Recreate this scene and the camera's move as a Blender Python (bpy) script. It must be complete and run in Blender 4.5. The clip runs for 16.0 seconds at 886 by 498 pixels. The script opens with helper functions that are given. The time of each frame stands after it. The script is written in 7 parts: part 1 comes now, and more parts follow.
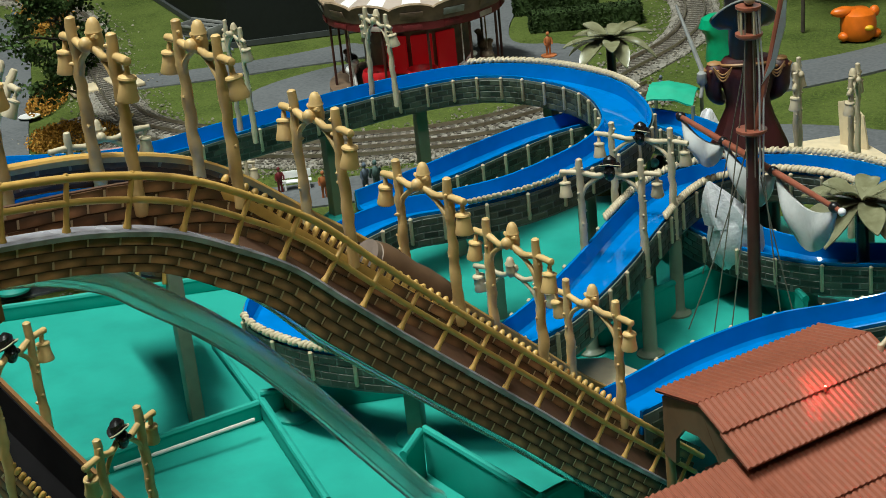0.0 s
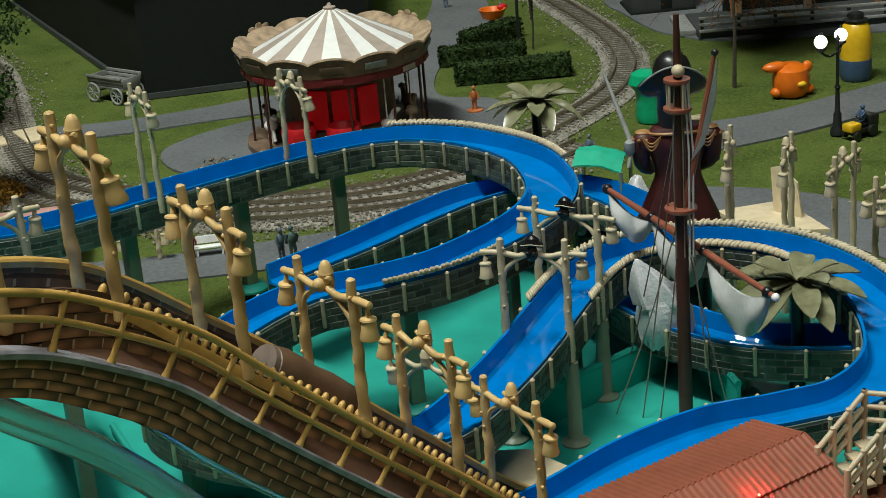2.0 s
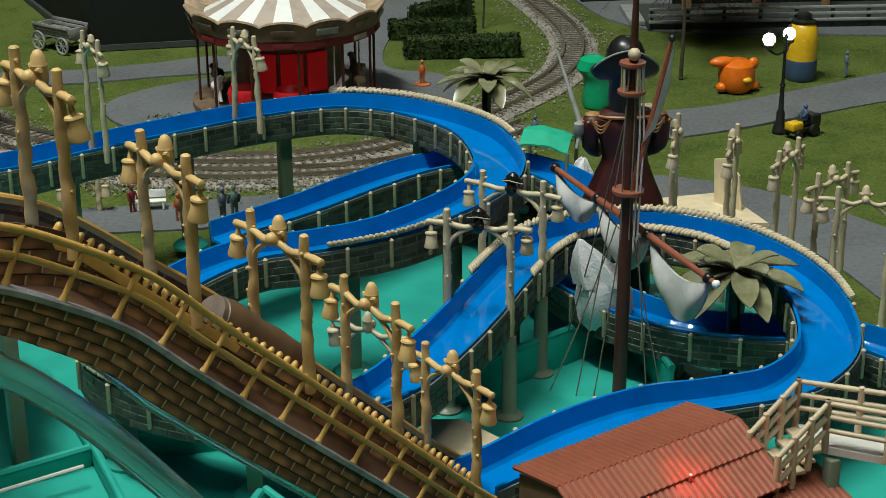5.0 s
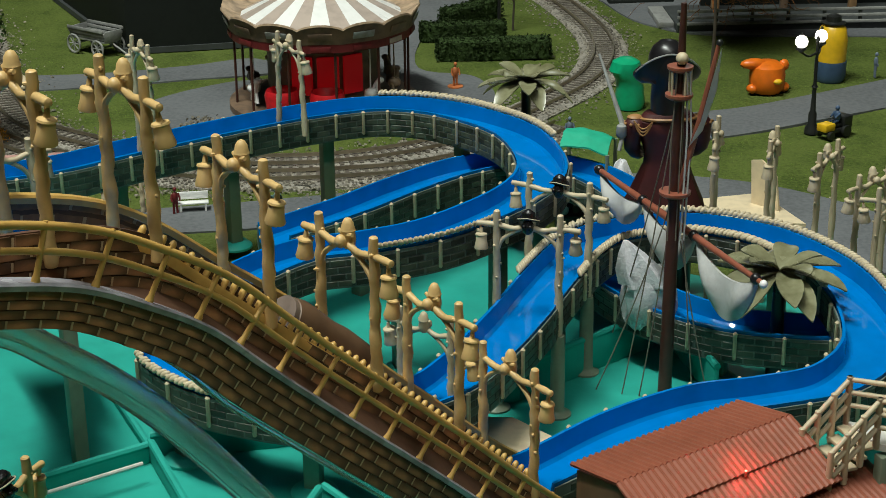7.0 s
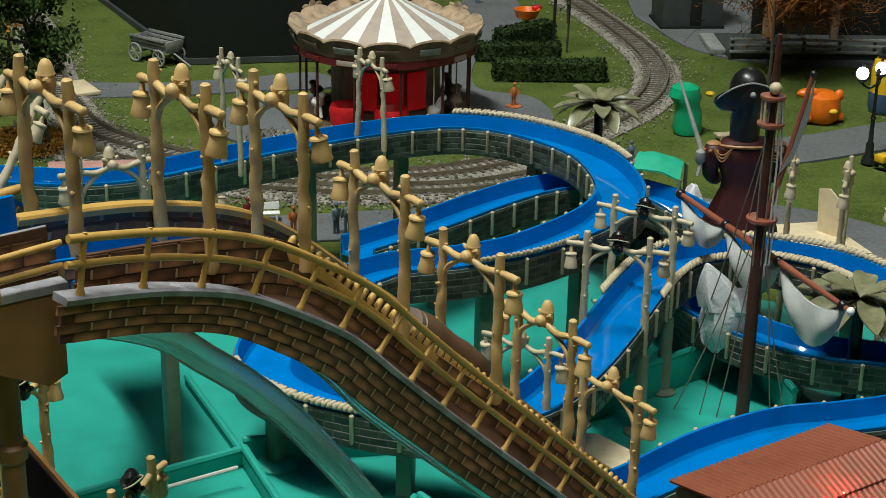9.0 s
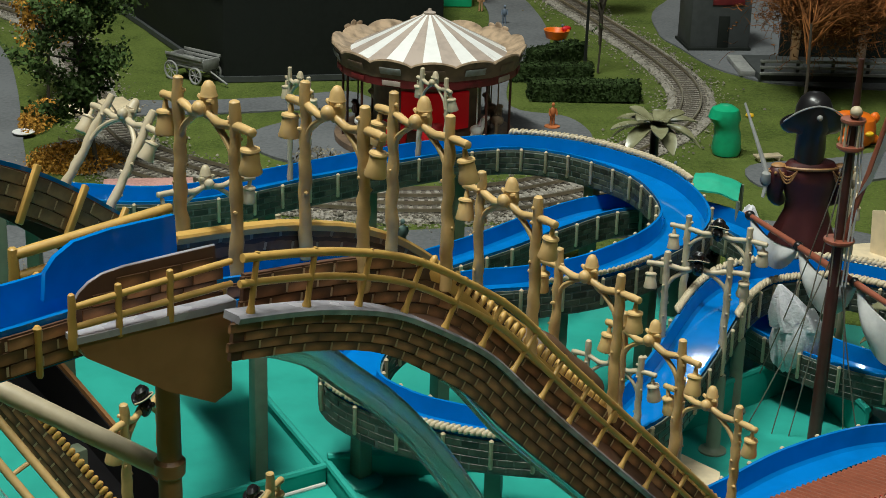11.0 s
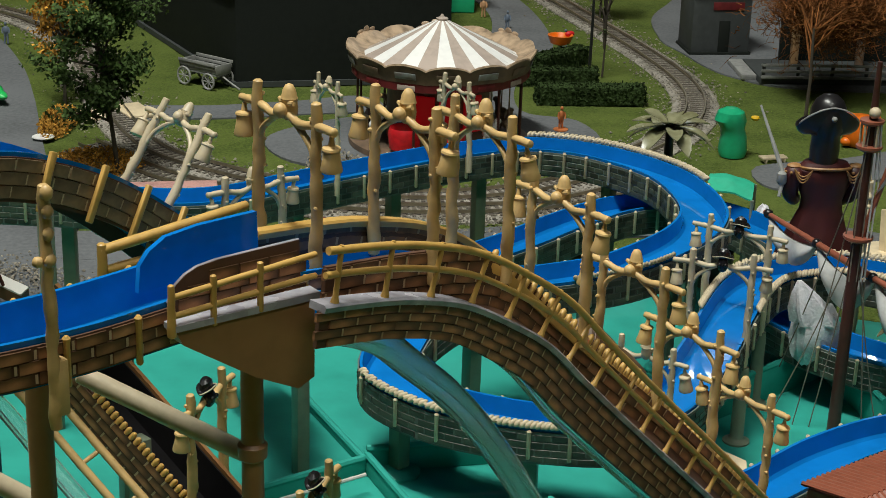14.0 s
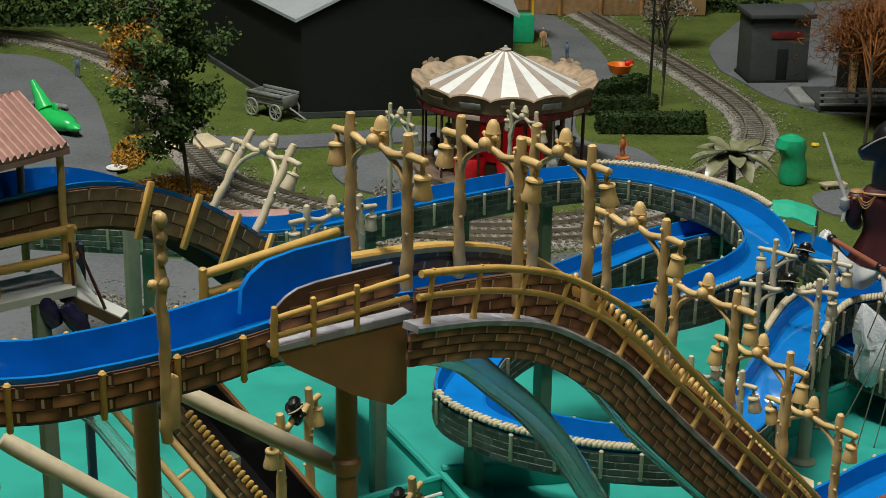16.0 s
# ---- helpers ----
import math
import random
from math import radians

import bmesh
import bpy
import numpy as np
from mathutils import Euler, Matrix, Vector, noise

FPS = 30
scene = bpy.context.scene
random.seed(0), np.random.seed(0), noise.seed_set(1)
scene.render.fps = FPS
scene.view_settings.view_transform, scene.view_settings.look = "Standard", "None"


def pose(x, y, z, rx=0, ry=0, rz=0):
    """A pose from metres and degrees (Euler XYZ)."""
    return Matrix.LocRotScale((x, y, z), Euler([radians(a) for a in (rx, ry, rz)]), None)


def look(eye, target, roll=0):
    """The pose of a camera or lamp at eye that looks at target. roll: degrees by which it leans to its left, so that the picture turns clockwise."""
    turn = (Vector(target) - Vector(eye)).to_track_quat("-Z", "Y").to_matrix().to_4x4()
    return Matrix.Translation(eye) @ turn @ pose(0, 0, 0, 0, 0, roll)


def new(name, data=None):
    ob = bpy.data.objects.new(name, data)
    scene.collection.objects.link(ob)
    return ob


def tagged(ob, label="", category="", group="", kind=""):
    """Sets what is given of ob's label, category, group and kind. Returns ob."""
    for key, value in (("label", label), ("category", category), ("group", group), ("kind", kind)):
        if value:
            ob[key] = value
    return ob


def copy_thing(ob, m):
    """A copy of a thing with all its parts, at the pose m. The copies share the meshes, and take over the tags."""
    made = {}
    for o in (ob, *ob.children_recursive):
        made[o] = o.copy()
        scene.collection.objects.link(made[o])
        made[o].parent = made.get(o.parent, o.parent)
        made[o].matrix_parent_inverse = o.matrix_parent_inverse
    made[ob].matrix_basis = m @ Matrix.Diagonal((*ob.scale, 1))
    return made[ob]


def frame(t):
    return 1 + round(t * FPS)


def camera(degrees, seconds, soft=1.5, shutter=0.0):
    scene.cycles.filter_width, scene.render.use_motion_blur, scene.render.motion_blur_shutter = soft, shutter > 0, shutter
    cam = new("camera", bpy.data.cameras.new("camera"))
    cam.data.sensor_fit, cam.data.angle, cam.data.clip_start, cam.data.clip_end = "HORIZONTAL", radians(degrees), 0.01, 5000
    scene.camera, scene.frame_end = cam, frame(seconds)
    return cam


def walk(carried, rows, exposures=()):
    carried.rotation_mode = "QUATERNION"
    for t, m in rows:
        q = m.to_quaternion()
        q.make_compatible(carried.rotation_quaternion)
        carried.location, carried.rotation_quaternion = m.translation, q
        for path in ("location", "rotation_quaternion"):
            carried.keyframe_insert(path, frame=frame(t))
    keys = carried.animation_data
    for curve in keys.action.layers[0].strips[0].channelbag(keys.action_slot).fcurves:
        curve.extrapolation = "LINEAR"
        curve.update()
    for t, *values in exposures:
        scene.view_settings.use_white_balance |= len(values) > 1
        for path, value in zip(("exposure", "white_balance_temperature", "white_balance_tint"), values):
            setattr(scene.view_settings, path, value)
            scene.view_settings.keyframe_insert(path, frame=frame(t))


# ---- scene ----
# A model park at about 1:87: all figures below are in centimetres (U turns them into metres).
U = 0.01
cam = camera(30.0, 16.0, soft=0.8)
PATH = [
    (0, (-0.0087, -0.0486, 0.3641), (-0.0351, 0.8809, -0.0038), -5.86),
    (0.5, (-0.0045, -0.0316, 0.3688), (-0.0215, 0.9016, 0.0099), -5.60),
    (1, (0.0022, -0.0128, 0.3692), (0.0109, 0.9255, 0.0234), -5.83),
    (1.5, (0.0025, 0.0003, 0.3671), (0.0076, 0.9348, 0.0113), -6.23),
    (2, (0.0027, 0.0019, 0.3698), (0.0166, 0.9367, 0.0151), -5.01),
    (2.5, (-0.0000, 0.0000, 0.3708), (0.0304, 0.9336, 0.0138), -3.07),
    (3, (-0.0035, -0.0009, 0.3710), (0.0441, 0.9320, 0.0141), -1.69),
    (3.5, (-0.0048, -0.0007, 0.3701), (0.0431, 0.9319, 0.0124), -1.10),
    (6, (-0.0107, -0.0090, 0.3652), (0.0498, 0.9158, -0.0105), -0.01),
    (6.5, (-0.0169, -0.0138, 0.3655), (0.0380, 0.9104, -0.0123), 0.08),
    (7, (-0.0256, -0.0138, 0.3721), (0.0255, 0.9146, 0.0041), -0.57),
    (7.5, (-0.0371, -0.0144, 0.3754), (0.0018, 0.9181, 0.0165), 0.06),
    (8, (-0.0460, -0.0211, 0.3786), (0.0056, 0.9118, 0.0223), 0.68),
    (8.5, (-0.0577, -0.0246, 0.3778), (-0.0065, 0.9074, 0.0190), 0.81),
    (9, (-0.0680, -0.0273, 0.3782), (-0.0187, 0.9047, 0.0194), 1.19),
    (9.5, (-0.0733, -0.0322, 0.3805), (-0.0207, 0.9027, 0.0295), 1.06),
    (10, (-0.0924, -0.0306, 0.3795), (-0.0410, 0.9044, 0.0287), 1.40),
    (12.5, (-0.1338, -0.0390, 0.3828), (-0.0569, 0.8965, 0.0381), 2.14),
    (13, (-0.1402, -0.0421, 0.3827), (-0.0672, 0.8931, 0.0362), 1.93),
    (13.5, (-0.1416, -0.0486, 0.3837), (-0.0617, 0.8846, 0.0333), 2.07),
    (14, (-0.1462, -0.0570, 0.3859), (-0.0717, 0.8786, 0.0408), 1.78),
    (14.5, (-0.1481, -0.0593, 0.3876), (-0.0741, 0.8778, 0.0463), 2.00),
    (15, (-0.1505, -0.0657, 0.3903), (-0.0843, 0.8740, 0.0547), 1.88),
    (15.5, (-0.1526, -0.0727, 0.3912), (-0.0959, 0.8680, 0.0569), 1.68),
    (16, (-0.1584, -0.0796, 0.3925), (-0.1150, 0.8635, 0.0629), 0.93),
]
walk(cam, [(t, look(eye, target, roll)) for t, eye, target, roll in PATH], exposures=[(0.0, 0.14, 6350, -4), (1.0, 0.0, 6450, -5), (2.0, -0.15, 6480, -4), (9.5, -0.11, 6480, -3), (13.0, -0.13, 6600, 1), (16.0, -0.13, 6650, 2)])

# world and lamps
world = bpy.data.worlds.new("hall")
scene.world = world
world.use_nodes = True
world.node_tree.nodes["Background"].inputs[0].default_value = (0.8, 0.88, 1.0, 1)
world.node_tree.nodes["Background"].inputs[1].default_value = 0.004


def area(name, eye, target, size, watts, colour):
    lamp = bpy.data.lights.new(name, "AREA")
    lamp.shape, lamp.size, lamp.size_y, lamp.energy, lamp.color = "RECTANGLE", size[0] * U, size[1] * U, watts, colour
    ob = new(name, lamp)
    ob.matrix_world = look([c * U for c in eye], [c * U for c in target])
    return ob


for y in (34, 56):
    area("hall_lamp", (-58, y, 246), (0, 88, 0), (110, 4), 39, (1.0, 0.985, 0.96))
area("front_lamp", (30, -60, 240), (-5, 60, 0), (120, 20), 14, (1.0, 0.98, 0.94))
area("far_lamp", (135, 570, 252), (0, 70, 0), (26, 2), 4, (0.97, 0.99, 1.0))


# ---------------------------------------------------------------- helpers
def V(*c):
    return Vector(c)


def spline(points, step=0.5, closed=False):
    """A smooth curve through the points, sampled every step centimetres."""
    p = [Vector(q) for q in points]
    n = len(p)
    out = []
    for i in range(n if closed else n - 1):
        a, b, c, d = (p[(i + k) % n] if closed else p[min(max(i + k, 0), n - 1)] for k in (-1, 0, 1, 2))
        m = max(2, int((c - b).length / step))
        for k in range(m):
            t = k / m
            out.append(0.5 * ((2 * b) + (c - a) * t + (2 * a - 5 * b + 4 * c - d) * t * t + (3 * b - a - 3 * c + d) * t ** 3))
    if not closed:
        out.append(p[-1].copy())
    return out


def lengths(pts):
    s = [0.0]
    for a, b in zip(pts, pts[1:]):
        s.append(s[-1] + (b - a).length)
    return s


def along(pts, s):
    """The place and the level heading at s centimetres along a curve."""
    ss = lengths(pts)
    s = min(max(s, 0.0), ss[-1] - 1e-6)
    for i in range(len(pts) - 1):
        if ss[i + 1] >= s:
            k = (s - ss[i]) / max(ss[i + 1] - ss[i], 1e-9)
            d = pts[i + 1] - pts[i]
            return pts[i].lerp(pts[i + 1], k), Vector((d.x, d.y, 0)).normalized(), d.normalized()


def aside(pts, off, up=0.0, tilt=False):
    """The curve shifted sideways (to the right of its heading) and up, or square to its slope."""
    out = []
    for i, p in enumerate(pts):
        g = (pts[min(i + 1, len(pts) - 1)] - pts[max(i - 1, 0)]).normalized()
        d = Vector((g.x, g.y, 0)).normalized()
        r = Vector((d.y, -d.x, 0))
        out.append(p + r * off + (r.cross(g) if tilt else Vector((0, 0, 1))) * up)
    return out


def sweep(bm, pts, section, closed=False, tilt=False):
    """An upright section (side, up) drawn along a curve, with u, v in centimetres."""
    uvl = bm.loops.layers.uv.verify()
    ss = lengths(pts)
    rings = []
    for i, p in enumerate(pts):
        d = pts[(i + 1) % len(pts)] - pts[i - 1] if closed else pts[min(i + 1, len(pts) - 1)] - pts[max(i - 1, 0)]
        g = d.normalized()
        d = Vector((d.x, d.y, 0)).normalized()
        r = Vector((d.y, -d.x, 0))
        up = r.cross(g) if tilt else Vector((0, 0, 1))
        rings.append([bm.verts.new(p + r * a + up * b) for a, b in section])
    m = len(section)
    vv = [0.0]
    for k in range(m):
        a, b = section[k], section[(k + 1) % m]
        vv.append(vv[-1] + math.hypot(b[0] - a[0], b[1] - a[1]))
    pairs = list(zip(range(len(pts) - 1), range(1, len(pts)))) + ([(len(pts) - 1, 0)] if closed else [])
    for i, j in pairs:
        for k in range(m):
            f = bm.faces.new((rings[i][k], rings[i][(k + 1) % m], rings[j][(k + 1) % m], rings[j][k]))
            for loop, (u, v) in zip(f.loops, ((ss[i], vv[k]), (ss[i], vv[k + 1]), (ss[i] + (pts[j] - pts[i]).length, vv[k + 1]), (ss[i] + (pts[j] - pts[i]).length, vv[k]))):
                loop[uvl].uv = (u, v)
    if not closed:
        bm.faces.new(rings[0])
        bm.faces.new(rings[-1][::-1])
    return bm


def tube(bm, pts, radius, n=8, caps=True):
    """A round bar along points; radius a number or a list."""
    pts = [Vector(p) for p in pts]
    rad = radius if isinstance(radius, (list, tuple)) else [radius] * len(pts)
    ref = None
    rings = []
    for i, p in enumerate(pts):
        d = (pts[min(i + 1, len(pts) - 1)] - pts[max(i - 1, 0)]).normalized()
        if ref is None:
            ref = d.orthogonal().normalized()
        x = (ref - d * ref.dot(d)).normalized()
        ref = x
        y = d.cross(x)
        rings.append([bm.verts.new(p + (x * math.cos(t) + y * math.sin(t)) * rad[i]) for t in (2 * math.pi * k / n for k in range(n))])
    for a, b in zip(rings, rings[1:]):
        for k in range(n):
            bm.faces.new((a[k], a[(k + 1) % n], b[(k + 1) % n], b[k]))
    if caps:
        bm.faces.new(rings[0][::-1])
        bm.faces.new(rings[-1])
    return bm


def log(bm, a, b, r0, r1, n=12, bumps=0.1, steps=7, seed=1):
    """A crooked branch with rounded ends from a to b."""
    rnd = random.Random(seed)
    a, b = Vector(a), Vector(b)
    d = (b - a).normalized()
    x = d.orthogonal().normalized()
    y = d.cross(x)
    pts, rad = [a, a + d * r0 * 0.25], [r0 * 0.55, r0 * 0.92]
    for i in range(1, steps):
        k = i / steps
        pts.append(a.lerp(b, k) + (x * rnd.uniform(-1, 1) + y * rnd.uniform(-1, 1)) * r0 * bumps * 1.4)
        rad.append((r0 + (r1 - r0) * k) * rnd.uniform(1 - bumps, 1 + bumps))
    pts += [b - d * r1 * 0.3, b]
    rad += [r1 * 0.95, r1 * 0.6]
    return tube(bm, pts, rad, n)


def box(bm, c, s, turn=0.0, bevel=0.0):
    made = bmesh.ops.create_cube(bm, size=1, matrix=Matrix.Translation(c) @ Matrix.Rotation(radians(turn), 4, "Z") @ Matrix.Diagonal((*s, 1)))
    if bevel:
        edges = list({e for v in made["verts"] for e in v.link_edges})
        bmesh.ops.bevel(bm, geom=edges, offset=bevel, segments=2, affect="EDGES", profile=0.5)
    return bm


def ball(bm, c, r, scale=(1, 1, 1), n=12, m=8, turn=None):
    mat = Matrix.Translation(c) @ (turn or Matrix()) @ Matrix.Diagonal((r * scale[0], r * scale[1], r * scale[2], 1))
    bmesh.ops.create_uvsphere(bm, u_segments=n, v_segments=m, radius=1, matrix=mat)
    return bm


def lathe(bm, profile, c=(0, 0, 0), n=20, wave=None):
    """A round body from (radius, height) pairs about the upright through c."""
    c = Vector(c)
    rings = []
    for r, z in profile:
        rings.append([bm.verts.new(c + Vector((max(r, 0.001) * math.cos(t), max(r, 0.001) * math.sin(t), z))) for t in (2 * math.pi * k / n for k in range(n))])
    for a, b in zip(rings, rings[1:]):
        for k in range(n):
            bm.faces.new((a[k], a[(k + 1) % n], b[(k + 1) % n], b[k]))
    bm.faces.new(rings[0][::-1])
    bm.faces.new(rings[-1])
    return bm


def prism(bm, outline, z0, z1):
    """A slab with the given outline (x, y) from z0 to z1."""
    lo = [bm.verts.new((x, y, z0)) for x, y in outline]
    hi = [bm.verts.new((x, y, z1)) for x, y in outline]
    n = len(lo)
    bm.faces.new(lo[::-1])
    bm.faces.new(hi)
    for k in range(n):
        bm.faces.new((lo[k], lo[(k + 1) % n], hi[(k + 1) % n], hi[k]))
    return bm


def thing(name, label, category, at=(0, 0, 0), turn=0.0, group="", kind=""):
    ob = new(name)
    ob.empty_display_size = 0.01
    ob.matrix_world = pose(at[0] * U, at[1] * U, at[2] * U, 0, 0, turn)
    return tagged(ob, label, category, group, kind)


def to_mesh(name, bm, material, smooth=True):
    bmesh.ops.recalc_face_normals(bm, faces=bm.faces)
    for v in bm.verts:
        v.co *= U
    me = bpy.data.meshes.new(name)
    bm.to_mesh(me)
    bm.free()
    if smooth:
        me.shade_smooth()
        me.set_sharp_from_angle(angle=radians(38))
    me.materials.append(material)
    return me


def part(name, bm, material, parent, label="", smooth=True):
    ob = new(name, to_mesh(name, bm, material, smooth))
    ob.parent = parent
    if label:
        ob["label"] = label
    return ob


def solo(name, bm, material, label, category, group="", kind="", at=(0, 0, 0), turn=0.0, smooth=True):
    """A thing of one mesh."""
    ob = new(name, to_mesh(name, bm, material, smooth))
    ob.matrix_world = pose(at[0] * U, at[1] * U, at[2] * U, 0, 0, turn)
    return tagged(ob, label, category, group, kind)


def place(ob, x, y, z, turn=0.0):
    return copy_thing(ob, pose(x * U, y * U, z * U, 0, 0, turn))


def fresh():
    return bmesh.new()


# ---------------------------------------------------------------- materials
def surface(name, colour, rough=0.5, metal=0.0, spread=0.18, grain=180.0, stain=25.0, bump=0.15, bump_size=0.0004, specular=0.5, second=None, coat=0.0, trans=0.0, play=0.12):
    """A material with fine grain and broad stains in its colour, its gloss and its relief."""
    m = bpy.data.materials.new(name)
    m.use_nodes = True
    nt = m.node_tree
    bs = nt.nodes["Principled BSDF"]
    co = nt.nodes.new("ShaderNodeTexCoord")
    fine, broad = nt.nodes.new("ShaderNodeTexNoise"), nt.nodes.new("ShaderNodeTexNoise")
    fine.inputs["Scale"].default_value, fine.inputs["Detail"].default_value = grain, 6
    broad.inputs["Scale"].default_value, broad.inputs["Detail"].default_value = stain, 4
    for n in (fine, broad):
        nt.links.new(co.outputs["Object"], n.inputs["Vector"])
    mix = nt.nodes.new("ShaderNodeMix")
    mix.data_type = "RGBA"
    two = second or tuple(c * (1 - 2 * spread) for c in colour)
    mix.inputs["A"].default_value = (*two, 1)
    mix.inputs["B"].default_value = (*[min(1, c * (1 + spread)) for c in colour], 1)
    add = nt.nodes.new("ShaderNodeMath")
    add.operation = "ADD"
    half = nt.nodes.new("ShaderNodeMath")
    half.operation = "MULTIPLY_ADD"
    half.inputs[1].default_value, half.inputs[2].default_value = 1.6, -0.8
    half.use_clamp = True
    nt.links.new(fine.outputs["Fac"], add.inputs[0])
    nt.links.new(broad.outputs["Fac"], add.inputs[1])
    nt.links.new(add.outputs[0], half.inputs[0])
    nt.links.new(half.outputs[0], mix.inputs["Factor"])
    nt.links.new(mix.outputs["Result"], bs.inputs["Base Color"])
    ramp = nt.nodes.new("ShaderNodeMapRange")
    ramp.inputs["To Min"].default_value, ramp.inputs["To Max"].default_value = max(0.02, rough - play), min(1, rough + play)
    nt.links.new(broad.outputs["Fac"], ramp.inputs["Value"])
    nt.links.new(ramp.outputs["Result"], bs.inputs["Roughness"])
    bs.inputs["Metallic"].default_value = metal
    bs.inputs["Specular IOR Level"].default_value = specular
    bs.inputs["Coat Weight"].default_value = coat
    bs.inputs["Transmission Weight"].default_value = trans
    if bump:
        b = nt.nodes.new("ShaderNodeBump")
        b.inputs["Strength"].default_value, b.inputs["Distance"].default_value = bump, bump_size
        nt.links.new(fine.outputs["Fac"], b.inputs["Height"])
        nt.links.new(b.outputs["Normal"], bs.inputs["Normal"])
    return m


def brick_print(name, face, dark, joint, mark, wide=1.5, high=0.5):
    """Printed masonry: broad courses with pale marks, on u, v in centimetres."""
    m = surface(name, face, 0.45, spread=0.3, grain=260, stain=60, bump=0.1)
    nt = m.node_tree
    bs = nt.nodes["Principled BSDF"]
    old = bs.inputs["Base Color"].links[0].from_socket
    uv = nt.nodes.new("ShaderNodeUVMap")
    br = nt.nodes.new("ShaderNodeTexBrick")
    br.inputs["Scale"].default_value = 1.0
    br.inputs["Brick Width"].default_value, br.inputs["Row Height"].default_value = wide, high
    br.inputs["Mortar Size"].default_value, br.inputs["Mortar Smooth"].default_value = 0.075, 0.25
    br.offset, br.squash = 0.5, 1.0
    br.inputs["Color1"].default_value, br.inputs["Color2"].default_value = (1, 1, 1, 1), (0.55, 0.55, 0.55, 1)
    br.inputs["Mortar"].default_value = (*joint, 1)
    wob = nt.nodes.new("ShaderNodeTexNoise")
    wob.inputs["Scale"].default_value = 2.2
    mixv = nt.nodes.new("ShaderNodeVectorMath")
    mixv.operation = "MULTIPLY_ADD"
    mixv.inputs[1].default_value = (0.16, 0.16, 0)
    nt.links.new(uv.outputs["UV"], wob.inputs["Vector"])
    nt.links.new(wob.outputs["Color"], mixv.inputs[0])
    nt.links.new(uv.outputs["UV"], mixv.inputs[2])
    nt.links.new(mixv.outputs[0], br.inputs["Vector"])
    mul = nt.nodes.new("ShaderNodeMix")
    mul.data_type, mul.blend_type = "RGBA", "MULTIPLY"
    mul.inputs["Factor"].default_value = 1.0
    nt.links.new(old, mul.inputs["A"])
    nt.links.new(br.outputs["Color"], mul.inputs["B"])
    # pale upright marks at the butt joints
    mk = nt.nodes.new("ShaderNodeTexBrick")
    mk.inputs["Scale"].default_value = 1.0
    mk.inputs["Brick Width"].default_value, mk.inputs["Row Height"].default_value = wide, high
    mk.inputs["Mortar Size"].default_value = 0.06
    mk.offset, mk.squash = 0.5, 1.0
    sep = nt.nodes.new("ShaderNodeSeparateXYZ")
    nt.links.new(mixv.outputs[0], sep.inputs[0])
    fr = nt.nodes.new("ShaderNodeMath")
    fr.operation = "PINGPONG"
    fr.inputs[1].default_value = high / 2
    nt.links.new(sep.outputs["Y"], fr.inputs[0])
    gt = nt.nodes.new("ShaderNodeMath")
    gt.operation = "GREATER_THAN"
    gt.inputs[1].default_value = high * 0.2
    nt.links.new(fr.outputs[0], gt.inputs[0])
    nt.links.new(mixv.outputs[0], mk.inputs["Vector"])
    both = nt.nodes.new("ShaderNodeMath")
    both.operation = "MULTIPLY"
    nt.links.new(mk.outputs["Fac"], both.inputs[0])
    nt.links.new(gt.outputs[0], both.inputs[1])
    top = nt.nodes.new("ShaderNodeMix")
    top.data_type = "RGBA"
    top.inputs["B"].default_value = (*mark, 1)
    nt.links.new(mul.outputs["Result"], top.inputs["A"])
    nt.links.new(both.outputs[0], top.inputs["Factor"])
    nt.links.new(top.outputs["Result"], bs.inputs["Base Color"])
    return m


def glow(name, colour, strength):
    m = bpy.data.materials.new(name)
    m.use_nodes = True
    bs = m.node_tree.nodes["Principled BSDF"]
    bs.inputs["Base Color"].default_value = (*colour, 1)
    bs.inputs["Emission Color"].default_value = (*colour, 1)
    bs.inputs["Emission Strength"].default_value = strength
    return m


M_BLUE = surface("blue_plastic", (0.007, 0.165, 0.51), 0.035, spread=0.1, grain=90, stain=18, bump=0.012, specular=0.4, play=0.025)
M_TEAL = surface("teal_plastic", (0.035, 0.325, 0.262), 0.48, spread=0.1, grain=60, stain=12, bump=0.05, specular=0.3)
M_BONE = surface("bone_plastic", (0.56, 0.37, 0.152), 0.46, spread=0.18, grain=170, stain=60, bump=0.6, bump_size=0.0006)
M_GOLD = surface("ochre_plastic", (0.55, 0.33, 0.09), 0.38, spread=0.12, grain=220, stain=40, bump=0.25)
# pale parts; far gates too, their paler distant light put into this colour
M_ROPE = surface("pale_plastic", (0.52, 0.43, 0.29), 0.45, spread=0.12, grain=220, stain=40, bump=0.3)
M_POST = surface("grey_green_plastic", (0.17, 0.2, 0.14), 0.45, spread=0.12, grain=150, stain=30, bump=0.1)
M_TAN = surface("tan_plastic", (0.3, 0.15, 0.06), 0.45, spread=0.12, grain=150, stain=30, bump=0.1)
M_BRICK_W = brick_print("warm_brick_print", (0.23, 0.115, 0.05), None, (0.22, 0.2, 0.18), (0.4, 0.28, 0.16), 1.15, 0.42)
M_BRICK_G = brick_print("grey_brick_print", (0.075, 0.085, 0.062), None, (0.3, 0.4, 0.38), (0.16, 0.17, 0.13), 1.0, 0.36)
# pale mottling holds wear and the lamps' sheen on the ledge, put into the colour
M_GREY = surface("grey_plastic", (0.31, 0.3, 0.33), 0.26, spread=0.3, grain=90, stain=45, bump=0.25, second=(0.1, 0.09, 0.1))
